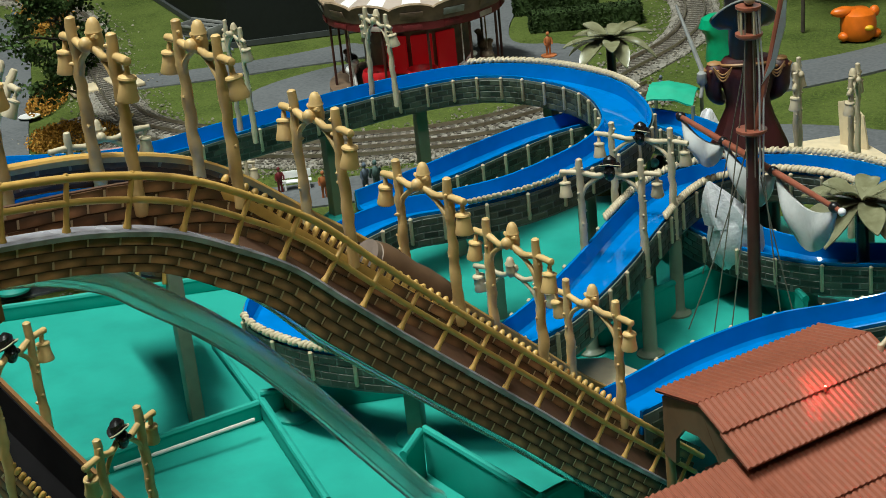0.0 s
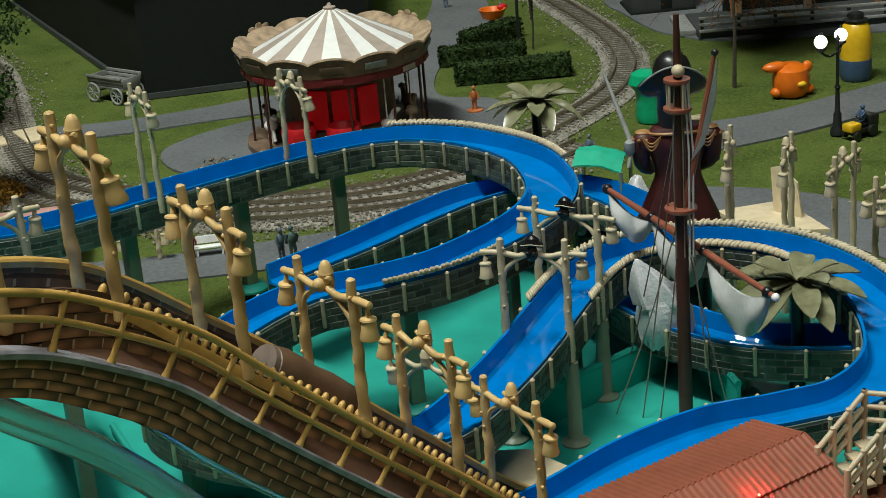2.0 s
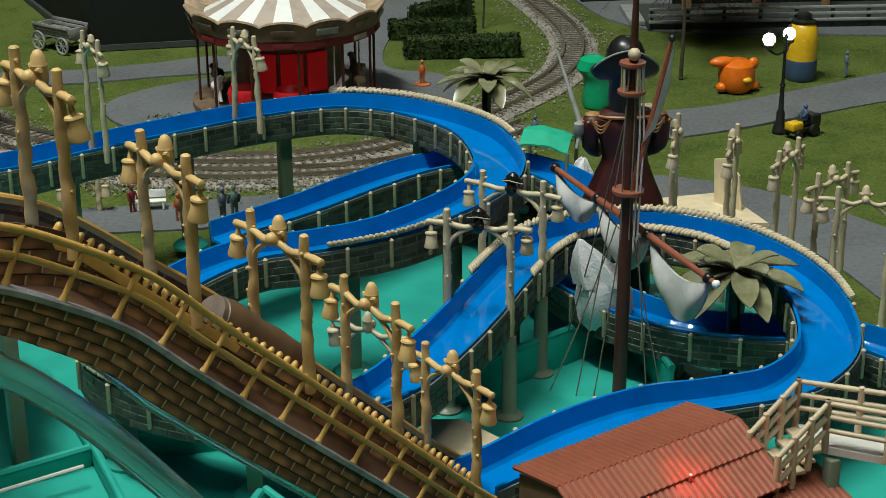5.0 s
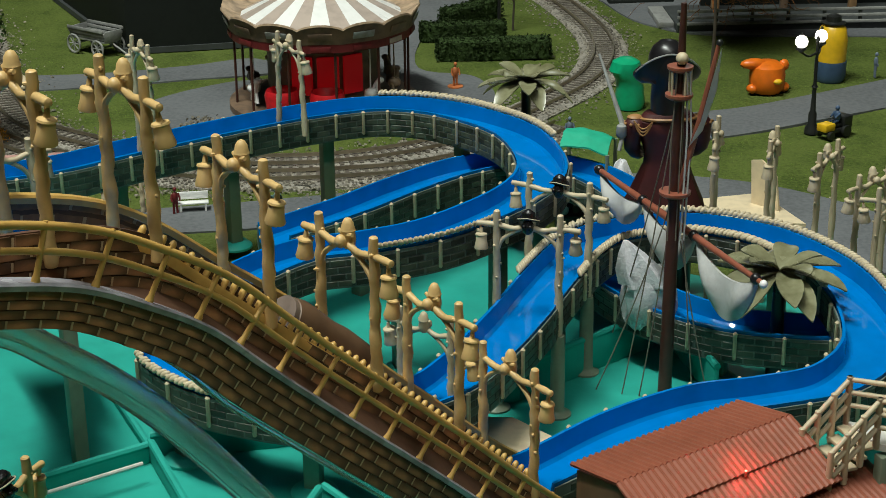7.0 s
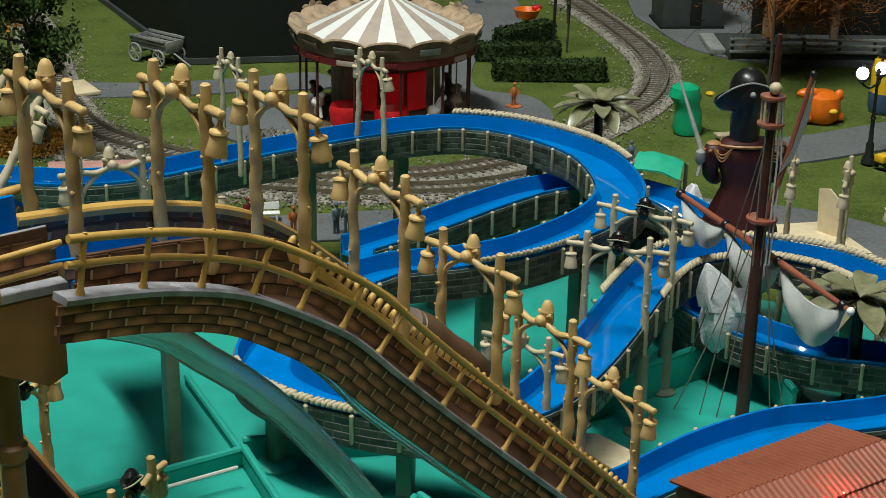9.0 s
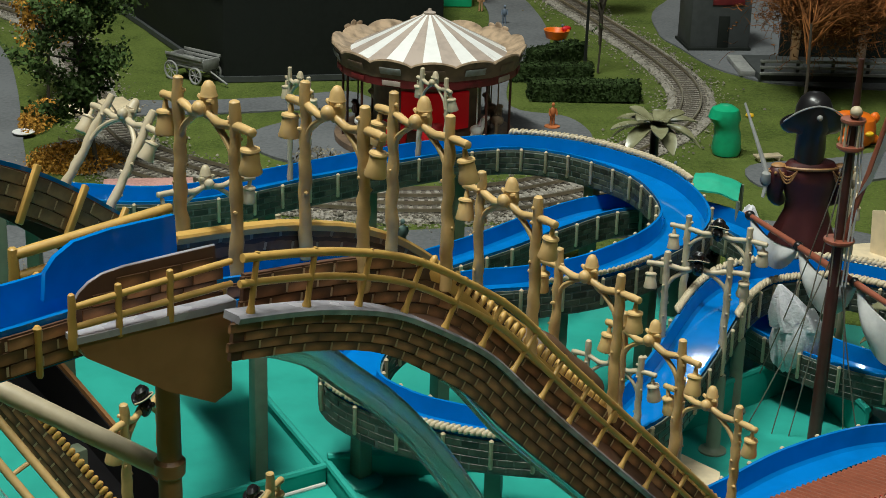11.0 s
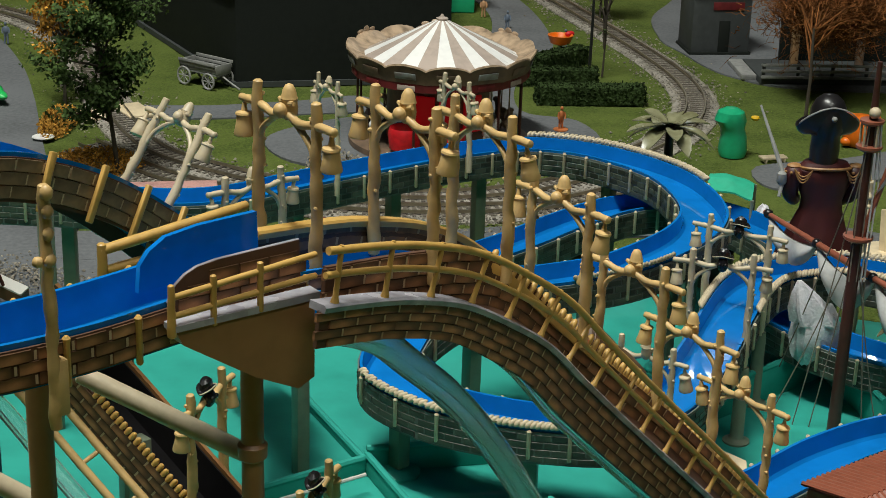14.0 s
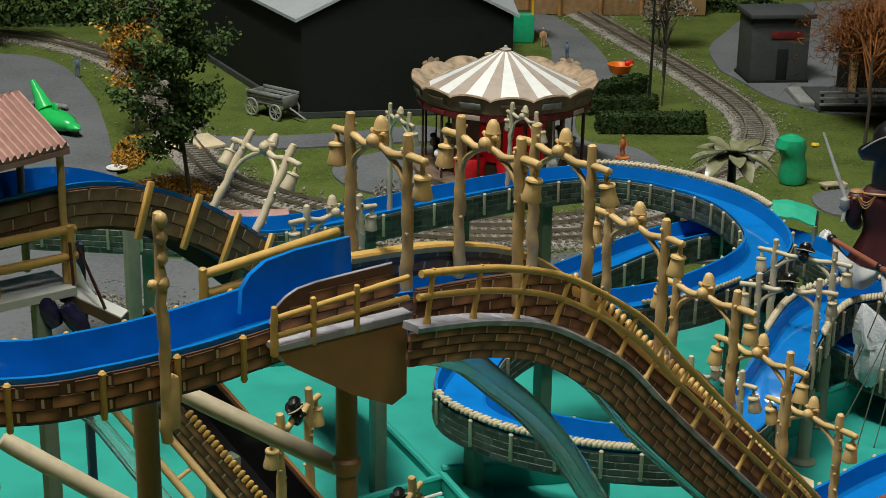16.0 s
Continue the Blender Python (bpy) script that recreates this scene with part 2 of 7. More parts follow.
M_ROOF = surface("red_brown_plastic", (0.27, 0.085, 0.05), 0.38, spread=0.1, bump=0.08)
M_GRASS = surface("grass_flock", (0.084, 0.108, 0.026), 0.95, spread=0.35, grain=420, stain=24, bump=1.0, bump_size=0.0015, specular=0.1, second=(0.03, 0.052, 0.01))
M_PATH = surface("grey_path", (0.13, 0.135, 0.142), 0.85, spread=0.18, grain=300, stain=14, bump=0.3, specular=0.2)
M_BALLAST = surface("ballast", (0.24, 0.22, 0.19), 0.9, spread=0.5, grain=420, stain=60, bump=1.0, bump_size=0.002, specular=0.2, second=(0.05, 0.045, 0.035))
M_DARK = surface("charcoal_card", (0.008, 0.0105, 0.0085), 0.7, spread=0.2, stain=9, bump=0.1, specular=0.25)
M_HALL = surface("hall_wall", (0.03, 0.03, 0.033), 0.8, spread=0.15, stain=3, grain=30)
M_WHITE = surface("white_print", (0.86, 0.85, 0.83), 0.3, spread=0.05, bump=0.03)
M_CREAM = surface("antique_cream", (0.36, 0.26, 0.175), 0.4, spread=0.4, grain=160, stain=90, bump=0.3)
M_STEEL = surface("rail_metal", (0.42, 0.37, 0.28), 0.35, metal=0.9, spread=0.2, bump=0.05)
M_SLEEPER = surface("sleeper_plastic", (0.1, 0.085, 0.068), 0.6, spread=0.2)
M_BLACK = surface("black_plastic", (0.012, 0.011, 0.012), 0.3, spread=0.2, bump=0.1)
M_COAT = surface("dark_red_coat", (0.045, 0.008, 0.008), 0.5, spread=0.35, grain=120, stain=40, bump=0.4)
M_TRIM = surface("old_gold_braid", (0.28, 0.14, 0.05), 0.5, spread=0.3, bump=0.3)
M_AWNING = surface("teal_awning_cloth", (0.025, 0.36, 0.22), 0.65, spread=0.12, bump=0.2)
M_CLOTH = surface("white_lace", (0.74, 0.72, 0.76), 0.85, spread=0.1, grain=700, stain=60, bump=0.8, bump_size=0.0008)
M_SAIL = surface("grey_white_sail", (0.5, 0.5, 0.49), 0.7, spread=0.1, grain=300, stain=40, bump=0.3)
M_CORD = surface("grey_cord", (0.16, 0.14, 0.11), 0.8, spread=0.2, bump=0.3)
M_MAST = surface("brown_mast", (0.06, 0.02, 0.015), 0.4, spread=0.2, bump=0.2)
M_LOG = surface("brown_log", (0.11, 0.062, 0.034), 0.5, spread=0.3, grain=90, stain=30, bump=0.4)
M_PALM = surface("olive_leaf", (0.2, 0.195, 0.115), 0.26, spread=0.25, grain=160, stain=45, bump=0.4, second=(0.09, 0.085, 0.035))
M_HEDGE = surface("dark_hedge", (0.026, 0.042, 0.014), 0.9, spread=0.4, grain=400, stain=60, bump=1.0, bump_size=0.002, specular=0.1)
M_LEAF = surface("tree_leaf", (0.045, 0.075, 0.02), 0.8, spread=0.5, grain=200, stain=40, bump=0.2, specular=0.2)
M_AUTUMN = surface("autumn_leaf", (0.36, 0.185, 0.034), 0.85, spread=0.4, grain=200, stain=40, bump=0.2, specular=0.1)
M_TWIG = surface("russet_twig", (0.16, 0.062, 0.02), 0.85, spread=0.4, grain=200, stain=40, bump=0.2, specular=0.1)
M_BARK = surface("dark_bark", (0.05, 0.04, 0.028), 0.85, spread=0.3, bump=0.6)
M_GREENP = surface("green_paint", (0.02, 0.36, 0.17), 0.35, spread=0.12, bump=0.1)
M_LIME = surface("bright_green_plastic", (0.03, 0.5, 0.11), 0.3, spread=0.08, bump=0.05)
M_ORANGE = surface("orange_paint", (0.75, 0.16, 0.012), 0.35, spread=0.1, bump=0.15)
M_YELLOW = surface("yellow_paint", (0.75, 0.45, 0.02), 0.35, spread=0.1, bump=0.1)
M_NAVY = surface("dull_blue_paint", (0.05, 0.09, 0.17), 0.45, spread=0.15, bump=0.1)
M_IRON = surface("black_iron", (0.015, 0.016, 0.015), 0.4, spread=0.2, bump=0.1)
M_CAPWOOD = surface("sawn_log_end", (0.14, 0.1, 0.075), 0.6, spread=0.3, bump=0.3)
M_VIOLET = surface("violet_metal", (0.05, 0.045, 0.12), 0.22, metal=0.7, spread=0.3, grain=300, stain=60, bump=0.5)
M_OLDWOOD = surface("grey_wood", (0.25, 0.25, 0.24), 0.6, spread=0.25, bump=0.3)
M_PLY = surface("pale_ply", (0.66, 0.54, 0.36), 0.6, spread=0.1, stain=15, bump=0.1)
M_STRIPE = surface("beige_canvas", (0.44, 0.36, 0.31), 0.35, spread=0.12, bump=0.05)
M_RED = surface("red_cloth", (0.5, 0.008, 0.015), 0.5, spread=0.25, bump=0.3)
M_SKIN = surface("painted_tan", (0.45, 0.25, 0.13), 0.6, spread=0.2)
M_FIGA = surface("painted_rust", (0.42, 0.13, 0.04), 0.6, spread=0.25)
M_FIGB = surface("painted_grey_blue", (0.12, 0.15, 0.2), 0.6, spread=0.25)
M_FIGD = surface("painted_dull_teal", (0.1, 0.16, 0.15), 0.6, spread=0.25)
M_FIGC = surface("painted_brown", (0.2, 0.1, 0.04), 0.6, spread=0.25)
M_PINK = surface("pinkish_tile", (0.38, 0.215, 0.18), 0.5, spread=0.15, bump=0.2)
M_ROOFGREY = surface("pale_grey_card", (0.36, 0.38, 0.4), 0.6, spread=0.08, bump=0.05)
M_SHED = surface("slate_card", (0.045, 0.05, 0.05), 0.6, spread=0.15, bump=0.1)
M_TIMBER = surface("tan_boards", (0.32, 0.19, 0.09), 0.6, spread=0.2, stain=12, bump=0.2)
M_LANDING = surface("pale_grey_deck", (0.55, 0.54, 0.5), 0.5, spread=0.1, bump=0.1)
M_CREAMWALL = surface("beige_render", (0.36, 0.35, 0.29), 0.7, spread=0.15, bump=0.15)
M_YELLOW_OLD = surface("dull_yellow_paint", (0.42, 0.34, 0.1), 0.6, spread=0.2, bump=0.1)
M_TILE = surface("worn_red_tile", (0.46, 0.25, 0.22), 0.6, spread=0.25, grain=500, stain=80, bump=0.4)
M_GLOBE = glow("lamp_globe", (1.0, 0.86, 0.8), 7.0)
M_LED = glow("red_led", (1.0, 0.08, 0.06), 14.0)
M_REDLIT = glow("red_lit_panel", (0.6, 0.004, 0.012), 0.13)


def clear():
    m = bpy.data.materials.new("clear_plastic")
    m.use_nodes = True
    nt = m.node_tree
    bs = nt.nodes["Principled BSDF"]
    bs.inputs["Base Color"].default_value = (0.95, 0.98, 0.97, 1)
    bs.inputs["Roughness"].default_value = 0.12
    bs.inputs["IOR"].default_value = 1.3
    bs.inputs["Transmission Weight"].default_value = 0.88
    n = nt.nodes.new("ShaderNodeTexNoise")
    n.inputs["Scale"].default_value = 60
    r = nt.nodes.new("ShaderNodeMapRange")
    r.inputs["To Min"].default_value, r.inputs["To Max"].default_value = 0.08, 0.3
    nt.links.new(n.outputs["Fac"], r.inputs["Value"])
    nt.links.new(r.outputs["Result"], bs.inputs["Roughness"])
    return m


M_CLEAR = clear()


def by_island(m, amount):
    """Vary a material's colour from piece to piece."""
    nt = m.node_tree
    bs = nt.nodes["Principled BSDF"]
    src = bs.inputs["Base Color"].links[0].from_socket
    geo = nt.nodes.new("ShaderNodeNewGeometry")
    hsv = nt.nodes.new("ShaderNodeHueSaturation")
    mr = nt.nodes.new("ShaderNodeMapRange")
    mr.inputs["To Min"].default_value, mr.inputs["To Max"].default_value = 1 - amount, 1 + amount
    nt.links.new(geo.outputs["Random Per Island"], mr.inputs["Value"])
    nt.links.new(mr.outputs["Result"], hsv.inputs["Value"])
    nt.links.new(src, hsv.inputs["Color"])
    nt.links.new(hsv.outputs["Color"], bs.inputs["Base Color"])
    return m


def by_piece(m, amount):
    """Vary a material's colour from one object to the next."""
    nt = m.node_tree
    bs = nt.nodes["Principled BSDF"]
    src = bs.inputs["Base Color"].links[0].from_socket
    info = nt.nodes.new("ShaderNodeObjectInfo")
    hsv = nt.nodes.new("ShaderNodeHueSaturation")
    mr = nt.nodes.new("ShaderNodeMapRange")
    mr.inputs["To Min"].default_value, mr.inputs["To Max"].default_value = 1 - amount, 1 + amount
    nt.links.new(info.outputs["Random"], mr.inputs["Value"])
    nt.links.new(mr.outputs["Result"], hsv.inputs["Value"])
    nt.links.new(src, hsv.inputs["Color"])
    nt.links.new(hsv.outputs["Color"], bs.inputs["Base Color"])
    return m


def dark_rim(m, dark):
    """Darken a brick's rim, leaving a lighter patch in its middle."""
    nt = m.node_tree
    bs = nt.nodes["Principled BSDF"]
    src = bs.inputs["Base Color"].links[0].from_socket
    co, ab = nt.nodes.new("ShaderNodeTexCoord"), nt.nodes.new("ShaderNodeVectorMath")
    ab.operation = "MULTIPLY"
    ab.inputs[1].default_value = (185, 0, 520)
    wob = nt.nodes.new("ShaderNodeTexNoise")
    wob.inputs["Scale"].default_value = 160
    add = nt.nodes.new("ShaderNodeVectorMath")
    add.operation = "MULTIPLY_ADD"
    add.inputs[1].default_value = (0.5, 0, 0.5)
    ln = nt.nodes.new("ShaderNodeVectorMath")
    ln.operation = "LENGTH"
    mr = nt.nodes.new("ShaderNodeMapRange")
    mr.interpolation_type = "SMOOTHSTEP"
    mr.inputs["From Min"].default_value, mr.inputs["From Max"].default_value = 0.25, 1.3
    mix = nt.nodes.new("ShaderNodeMix")
    mix.data_type = "RGBA"
    mix.inputs["B"].default_value = (*dark, 1)
    nt.links.new(co.outputs["Object"], ab.inputs[0])
    nt.links.new(co.outputs["Object"], wob.inputs["Vector"])
    nt.links.new(wob.outputs["Color"], add.inputs[0])
    nt.links.new(ab.outputs[0], add.inputs[2])
    nt.links.new(add.outputs[0], ln.inputs[0])
    nt.links.new(ln.outputs["Value"], mr.inputs["Value"])
    nt.links.new(mr.outputs["Result"], mix.inputs["Factor"])
    nt.links.new(src, mix.inputs["A"])
    nt.links.new(mix.outputs["Result"], bs.inputs["Base Color"])
    return m


M_BRICK = by_piece(surface("brown_brick", (0.245, 0.115, 0.053), 0.42, spread=0.5, grain=130, stain=140, bump=0.4), 0.45)
dark_rim(M_BRICK, (0.076, 0.036, 0.018))
M_BRICK_T = by_piece(surface("grey_tan_brick", (0.15, 0.1, 0.055), 0.45, spread=0.5, grain=120, stain=130, bump=0.3), 0.3)
M_JOINT = surface("dark_brown_joint", (0.078, 0.037, 0.02), 0.6, spread=0.25)
M_MARK = surface("pale_mortar", (0.42, 0.31, 0.19), 0.6, spread=0.2)
M_SLATE = by_island(surface("grey_green_brick", (0.036, 0.043, 0.03), 0.45, spread=0.5, grain=200, stain=160, bump=0.3, second=(0.012, 0.016, 0.012)), 0.6)
M_MORTAR = surface("grey_green_mortar", (0.1, 0.125, 0.11), 0.6, spread=0.25, grain=200, stain=60)


# ---------------------------------------------------------------- setting
def sheet(name, outline, z, material, label, category, thick=0.06, kind="structure"):
    bm = fresh()
    prism(bm, outline, z - thick, z)
    return solo(name, bm, material, label, category, kind=kind)


def ground():
    bm = fresh()
    n = 90
    x0, x1, y0, y1 = -130, 130, -20, 300
    rows = [[bm.verts.new((x0 + (x1 - x0) * i / n, y0 + (y1 - y0) * j / n, 0)) for i in range(n + 1)] for j in range(n + 1)]
    for j in range(n):
        for i in range(n):
            bm.faces.new((rows[j][i], rows[j][i + 1], rows[j + 1][i + 1], rows[j + 1][i]))
    for v in bm.verts:
        v.co.z = 0.12 * noise.noise(v.co * 0.09) - 0.1
    return solo("ground", bm, M_GRASS, "green flocked lawn of the model park", "ground", kind="structure")


ground()
for nm, c, s in (("wall_north", (0, 640, 60), (1000, 6, 420)), ("wall_south", (0, -260, 60), (1000, 6, 420)), ("wall_west", (-500, 190, 60), (6, 894, 420)), ("wall_east", (500, 190, 60), (6, 894, 420))):
    solo(nm, box(fresh(), c, s), M_HALL, "plain dark wall of the exhibition hall", "wall", kind="structure")
solo("ceiling", box(fresh(), (0, 190, 274), (1000, 900, 6)), M_HALL, "plain dark ceiling of the exhibition hall", "ceiling", kind="structure")
solo("floor", box(fresh(), (0, 190, -94), (1000, 900, 6)), M_HALL, "dark floor of the exhibition hall", "floor", kind="structure")
solo("table_base", box(fresh(), (0, 140, -46.2), (252, 312, 89.4)), M_HALL, "plain dark base carrying the model park", "table", kind="structure")


# ---------------------------------------------------------------- water ride
def wall_bar(a, b, high, wide=0.25, z=0.45):
    """A low upright slab with a rounded lip from a to b."""
    a, b = Vector((*a, 0)), Vector((*b, 0))
    d = (b - a).normalized()
    bm = fresh()
    box(bm, ((a.x + b.x) / 2, (a.y + b.y) / 2, z + high / 2), ((b - a).length, wide, high), math.degrees(math.atan2(d.y, d.x)), 0.05)
    tube(bm, [a + Vector((0, 0, z + high)), b + Vector((0, 0, z + high))], wide * 0.75, 8)
    return bm


def basin():
    ob = thing("water_basin", "teal plastic basin with low dividing walls under the flume", "basin")
    part("tray", prism(fresh(), [(-40, 30), (29, 40), (29, 70), (24.5, 83), (17, 86), (12, 89), (7, 92.5), (1, 92.5), (-4, 89.5), (-8, 86), (-16, 84), (-40, 81.5)], 0.1, 0.45), M_TEAL, ob)
    for a, b, h in (((-15.75, 74.75), (-12.3, 66.4), 0.5), ((-20, 61.5), (-12.4, 66.0), 0.9), ((-12.3, 66.2), (0, 68.0), 1.3), ((-33, 80.5), (-13, 83.4), 0.8), ((5.1, 71.0), (13.6, 77.4), 1.9), ((13.6, 77.4), (14.6, 70), 1.9), ((-12.3, 66.2), (-8.5, 56), 1.0), ((0, 68), (5.1, 71.0), 1.0)):
        part("dividing_wall", wall_bar(a, b, h), M_TEAL, ob)
    for a, b in (((-4.3, 59.4), (0.3, 52.7)), ((0.45, 52.75), (2.1, 54.1)), ((-4.5, 59.2), (-5.2, 57.2))):
        part("tank_wall", wall_bar(a, b, 2.2), M_TEAL, ob, "tall teal side of the landing tank")
    part("drain_rod", tube(fresh(), [(-18.4, 60.5, 1.45), (-12.4, 64.0, 1.5)], 0.1, 8), M_LANDING, ob, "pale glossy rod along the dividing wall")
    return ob


basin()


def run_parts(name, mesh, pts, every, parent, off=0.0, up=0.0, start=0.0, end=None, tilt=False):
    """Alike small pieces set along a curve, each an object on one mesh."""
    total = lengths(pts)[-1] if end is None else end
    k = start
    while k < total:
        p, d, g = along(pts, k)
        r = Vector((d.y, -d.x, 0))
        n = r.cross(g) if tilt else Vector((0, 0, 1))
        q = p + r * off + n * up
        o = new(name, mesh)
        o.parent = parent
        x = -r.cross(n)
        o.matrix_local = Matrix.Translation(q * U) @ Matrix((x, n.cross(x), n)).transposed().to_4x4()
        k += every


def one_brick(wide=0.93, high=0.338, mat=None):
    bm = fresh()
    box(bm, (0, 0, 0), (wide, 0.09, high))
    for v in bm.verts:
        if v.co.y < 0:
            v.co.x *= 0.97
            v.co.z *= 0.94
    return to_mesh("brick", bm, mat, False)


BRICK, BRICK_TAN = one_brick(mat=M_BRICK), one_brick(mat=M_BRICK_T)


def brick_rows(pts, parent, off, top, low, tilt, wide=0.98, high=0.35, start=0.0, end=None, piece=None):
    """Courses of single bricks, staggered, with pale marks at the butt joints."""
    total = lengths(pts)[-1] if end is None else end
    rows = int((top - low) / high)
    marks = fresh()
    for row in range(rows):
        up = top - high * (row + 0.5)
        first = start + wide * (0.35 + 0.5 * (row % 2))
        k = first
        while k < total:
            p, d, g = along(pts, k)
            r = Vector((d.y, -d.x, 0))
            n = r.cross(g) if tilt else Vector((0, 0, 1))
            o = new("brick", piece or BRICK)
            o.parent = parent
            o.matrix_local = Matrix.Translation((p + r * (off + 0.01) + n * up) * U) @ Matrix((g * wide / 0.98, -r, n * high / 0.35)).transposed().to_4x4()
            k += wide
        k = first - wide / 2
        while k < total:
            p, d, g = along(pts, max(k, 0.0))
            r = Vector((d.y, -d.x, 0))
            n = r.cross(g) if tilt else Vector((0, 0, 1))
            c = p + r * (off + 0.02) + n * up
            a, b = g * 0.04, n * high * 0.38
            marks.faces.new([marks.verts.new(c + r * 0.035 + e * a + f * b) for e, f in ((-1, -1), (1, -1), (1, 1), (-1, 1))])
            k += wide
    part("pale_mortar", marks, M_MARK, parent, "pale mortar marks")["kind"] = "stuff"


def small_bricks(c, parent, s, wide=0.8, high=0.36):
    """Low-relief bricks over a flume's skirt, joined into one mesh."""
    ss = lengths(c)
    verts, faces = [], []
    for row in range(4):
        up = -0.25 - high * (row + 0.5)
        k = wide * (0.5 if row % 2 else 0.0) + 0.1
        while k + wide < ss[-1]:
            ends = []
            for q in (k + 0.04, k + wide - 0.04):
                p, d, g = along(c, q)
                ends.append((p, Vector((d.y, -d.x, 0))))
            n = len(verts)
            for p, r in ends:
                for o, e in ((1.5, 0.5), (1.535, 0.42), (1.535, -0.42), (1.5, -0.5)):
                    verts.append(tuple((p + r * s * o + Vector((0, 0, up + e * (high - 0.05)))) * U))
            faces += [(n, n + 1, n + 5, n + 4), (n + 1, n + 2, n + 6, n + 5), (n + 2, n + 3, n + 7, n + 6), (n, n + 3, n + 2, n + 1), (n + 4, n + 5, n + 6, n + 7)]
            k += wide
    me = bpy.data.meshes.new("brickwork")
    me.from_pydata(verts, [], faces)
    me.materials.append(M_SLATE)
    ob = new("brickwork", me)
    ob.parent = parent
    ob["kind"] = "stuff"


def flume(name, label, pts, bricks, posts=(), ribs=True, floor=0.45, rope=(), size=(0.98, 0.35), tilt=False, piece=None, skirt=1.75, rib_at=1.0, deep=0.98):
    """A blue trough with brick-printed skirts, ribs, rope rails and pillars along a curve of its rim."""
    ob = thing(name, label, "water slide")
    warm = bricks == M_BRICK_W
    c = spline(pts, 0.45)
    part("trough", sweep(fresh(), c, [(-1.4, 0.0), (-1.26, 0.0), (-1.16, 0.13 - deep), (-1.0, -deep), (1.0, -deep), (1.16, 0.13 - deep), (1.26, 0.0), (1.4, 0.0), (1.3, -deep - 0.14), (-1.3, -deep - 0.14)], tilt=tilt), M_BLUE, ob)
    for s in (-1, 1):
        sk = part("skirt", sweep(fresh(), c, [(s * 1.42, -0.16), (s * 1.5, -0.16), (s * 1.5, -skirt), (s * 1.42, -skirt)], tilt=tilt), M_JOINT if warm else M_MORTAR, ob, "brick-faced side panel")
        if warm:
            if s > 0:
                brick_rows(c, sk, s * 1.5, -0.2, -skirt, True, *size, piece=piece)
        else:
            small_bricks(c, sk, s)
    if ribs:
        total = lengths(c)[-1]
        rib = to_mesh("rib", lathe(fresh(), [(0.07, -1.5), (0.1, -1.45), (0.095, -0.25), (0.12, -0.12), (0.06, -0.04)], n=8), M_GOLD if warm else M_ROPE)
        k = rib_at
        while k < total:
            p, d, _ = along(c, k)
            for s in (-1, 1):
                r = new("rib", rib)
                r.parent = ob
                q = p + Vector((d.y, -d.x, 0)) * s * 1.58
                r.matrix_local = Matrix.Translation(q * U)
            k += 2.0
    for k in posts:
        p, d, _ = along(c, k)
        h = p.z - 1.2 - floor
        a = math.degrees(math.atan2(d.y, d.x))
        bm = fresh()
        box(bm, (p.x, p.y, floor + h / 2), (0.75, 0.75, h), a, 0.06)
        col = part("pillar", bm, M_POST, ob)
        part("foot", lathe(fresh(), [(1.05, floor + 0.01), (1.05, floor + 0.15), (0.75, floor + 0.4), (0.5, floor + 0.42)], (p.x, p.y, 0)), M_TEAL, col)
    for s, a, b in rope:
        bm = fresh()
        k = a
        while k < b:
            p, d, g = along(c, k)
            q = p + Vector((d.y, -d.x, 0)) * s * 1.46 + Vector((0, 0, 0.2))
            t = d.to_track_quat("X", "Z").to_matrix().to_4x4() @ Matrix.Rotation(radians(40), 4, "Z") @ Matrix.Rotation(radians(-30), 4, "Y")
            ball(bm, q, 1, (0.27, 0.125, 0.145), 8, 6, t)
            k += 0.245
        tube(bm, [along(c, a + (b - a) * j / 40)[0] + Vector((along(c, a + (b - a) * j / 40)[1].y, -along(c, a + (b - a) * j / 40)[1].x, 0)) * s * 1.46 + Vector((0, 0, 0.18)) for j in range(41)], 0.11, 6)
        part("rope_rail", bm, M_ROPE, ob, "pale twisted rope rail")
    return ob, c


FL_BACK = [(-36, 86.6, 8.4), (-30, 85.8, 8.4), (-26, 85.3, 8.35), (-22.5, 85.1, 8.3), (-19.2, 86.1, 8.3), (-15.5, 88.9, 8.25), (-11, 92.1, 8.2), (-6.2, 95, 8.2), (-1.6, 96.6, 8.2), (2, 95.8, 8.2), (4.9, 93.3, 8.2), (6.9, 90.1, 8.2), (7.65, 86.1, 8.2), (7.4, 82.8, 8.2), (6.0, 79.8, 8.2), (3.8, 77.4, 8.1), (1, 75.2, 8.0), (-2.3, 74, 7.9), (-5.3, 73.4, 7.8), (-8.3, 71.5, 7.3), (-10.6, 69.6, 6.2), (-11.2, 67.0, 5.6), (-9.2, 64.6, 5.4), (-6.5, 63.2, 5.3), (-4, 62.4, 5.3), (-1.2, 61.6, 5.6), (1.0, 62.3, 6.0), (3.2, 65.5, 6.2), (5.0, 69.0, 6.25)]
FL_GATE = [(5.0, 69.0, 6.25), (6.7, 72.8, 6.3), (8.6, 76.5, 6.3), (10.6, 78.6, 6.3), (14.3, 79.8, 6.2), (17.2, 79, 6.1), (19.3, 77.2, 6.0), (21, 73.5, 5.9), (21.4, 69.5, 5.7), (20.6, 65.6, 5.4), (18.2, 62.9, 5.2), (15, 62, 5.1), (12, 61.6, 5.0), (8.5, 59.8, 4.9), (5.6, 57.5, 4.8), (4.0, 56.3, 4.75)]
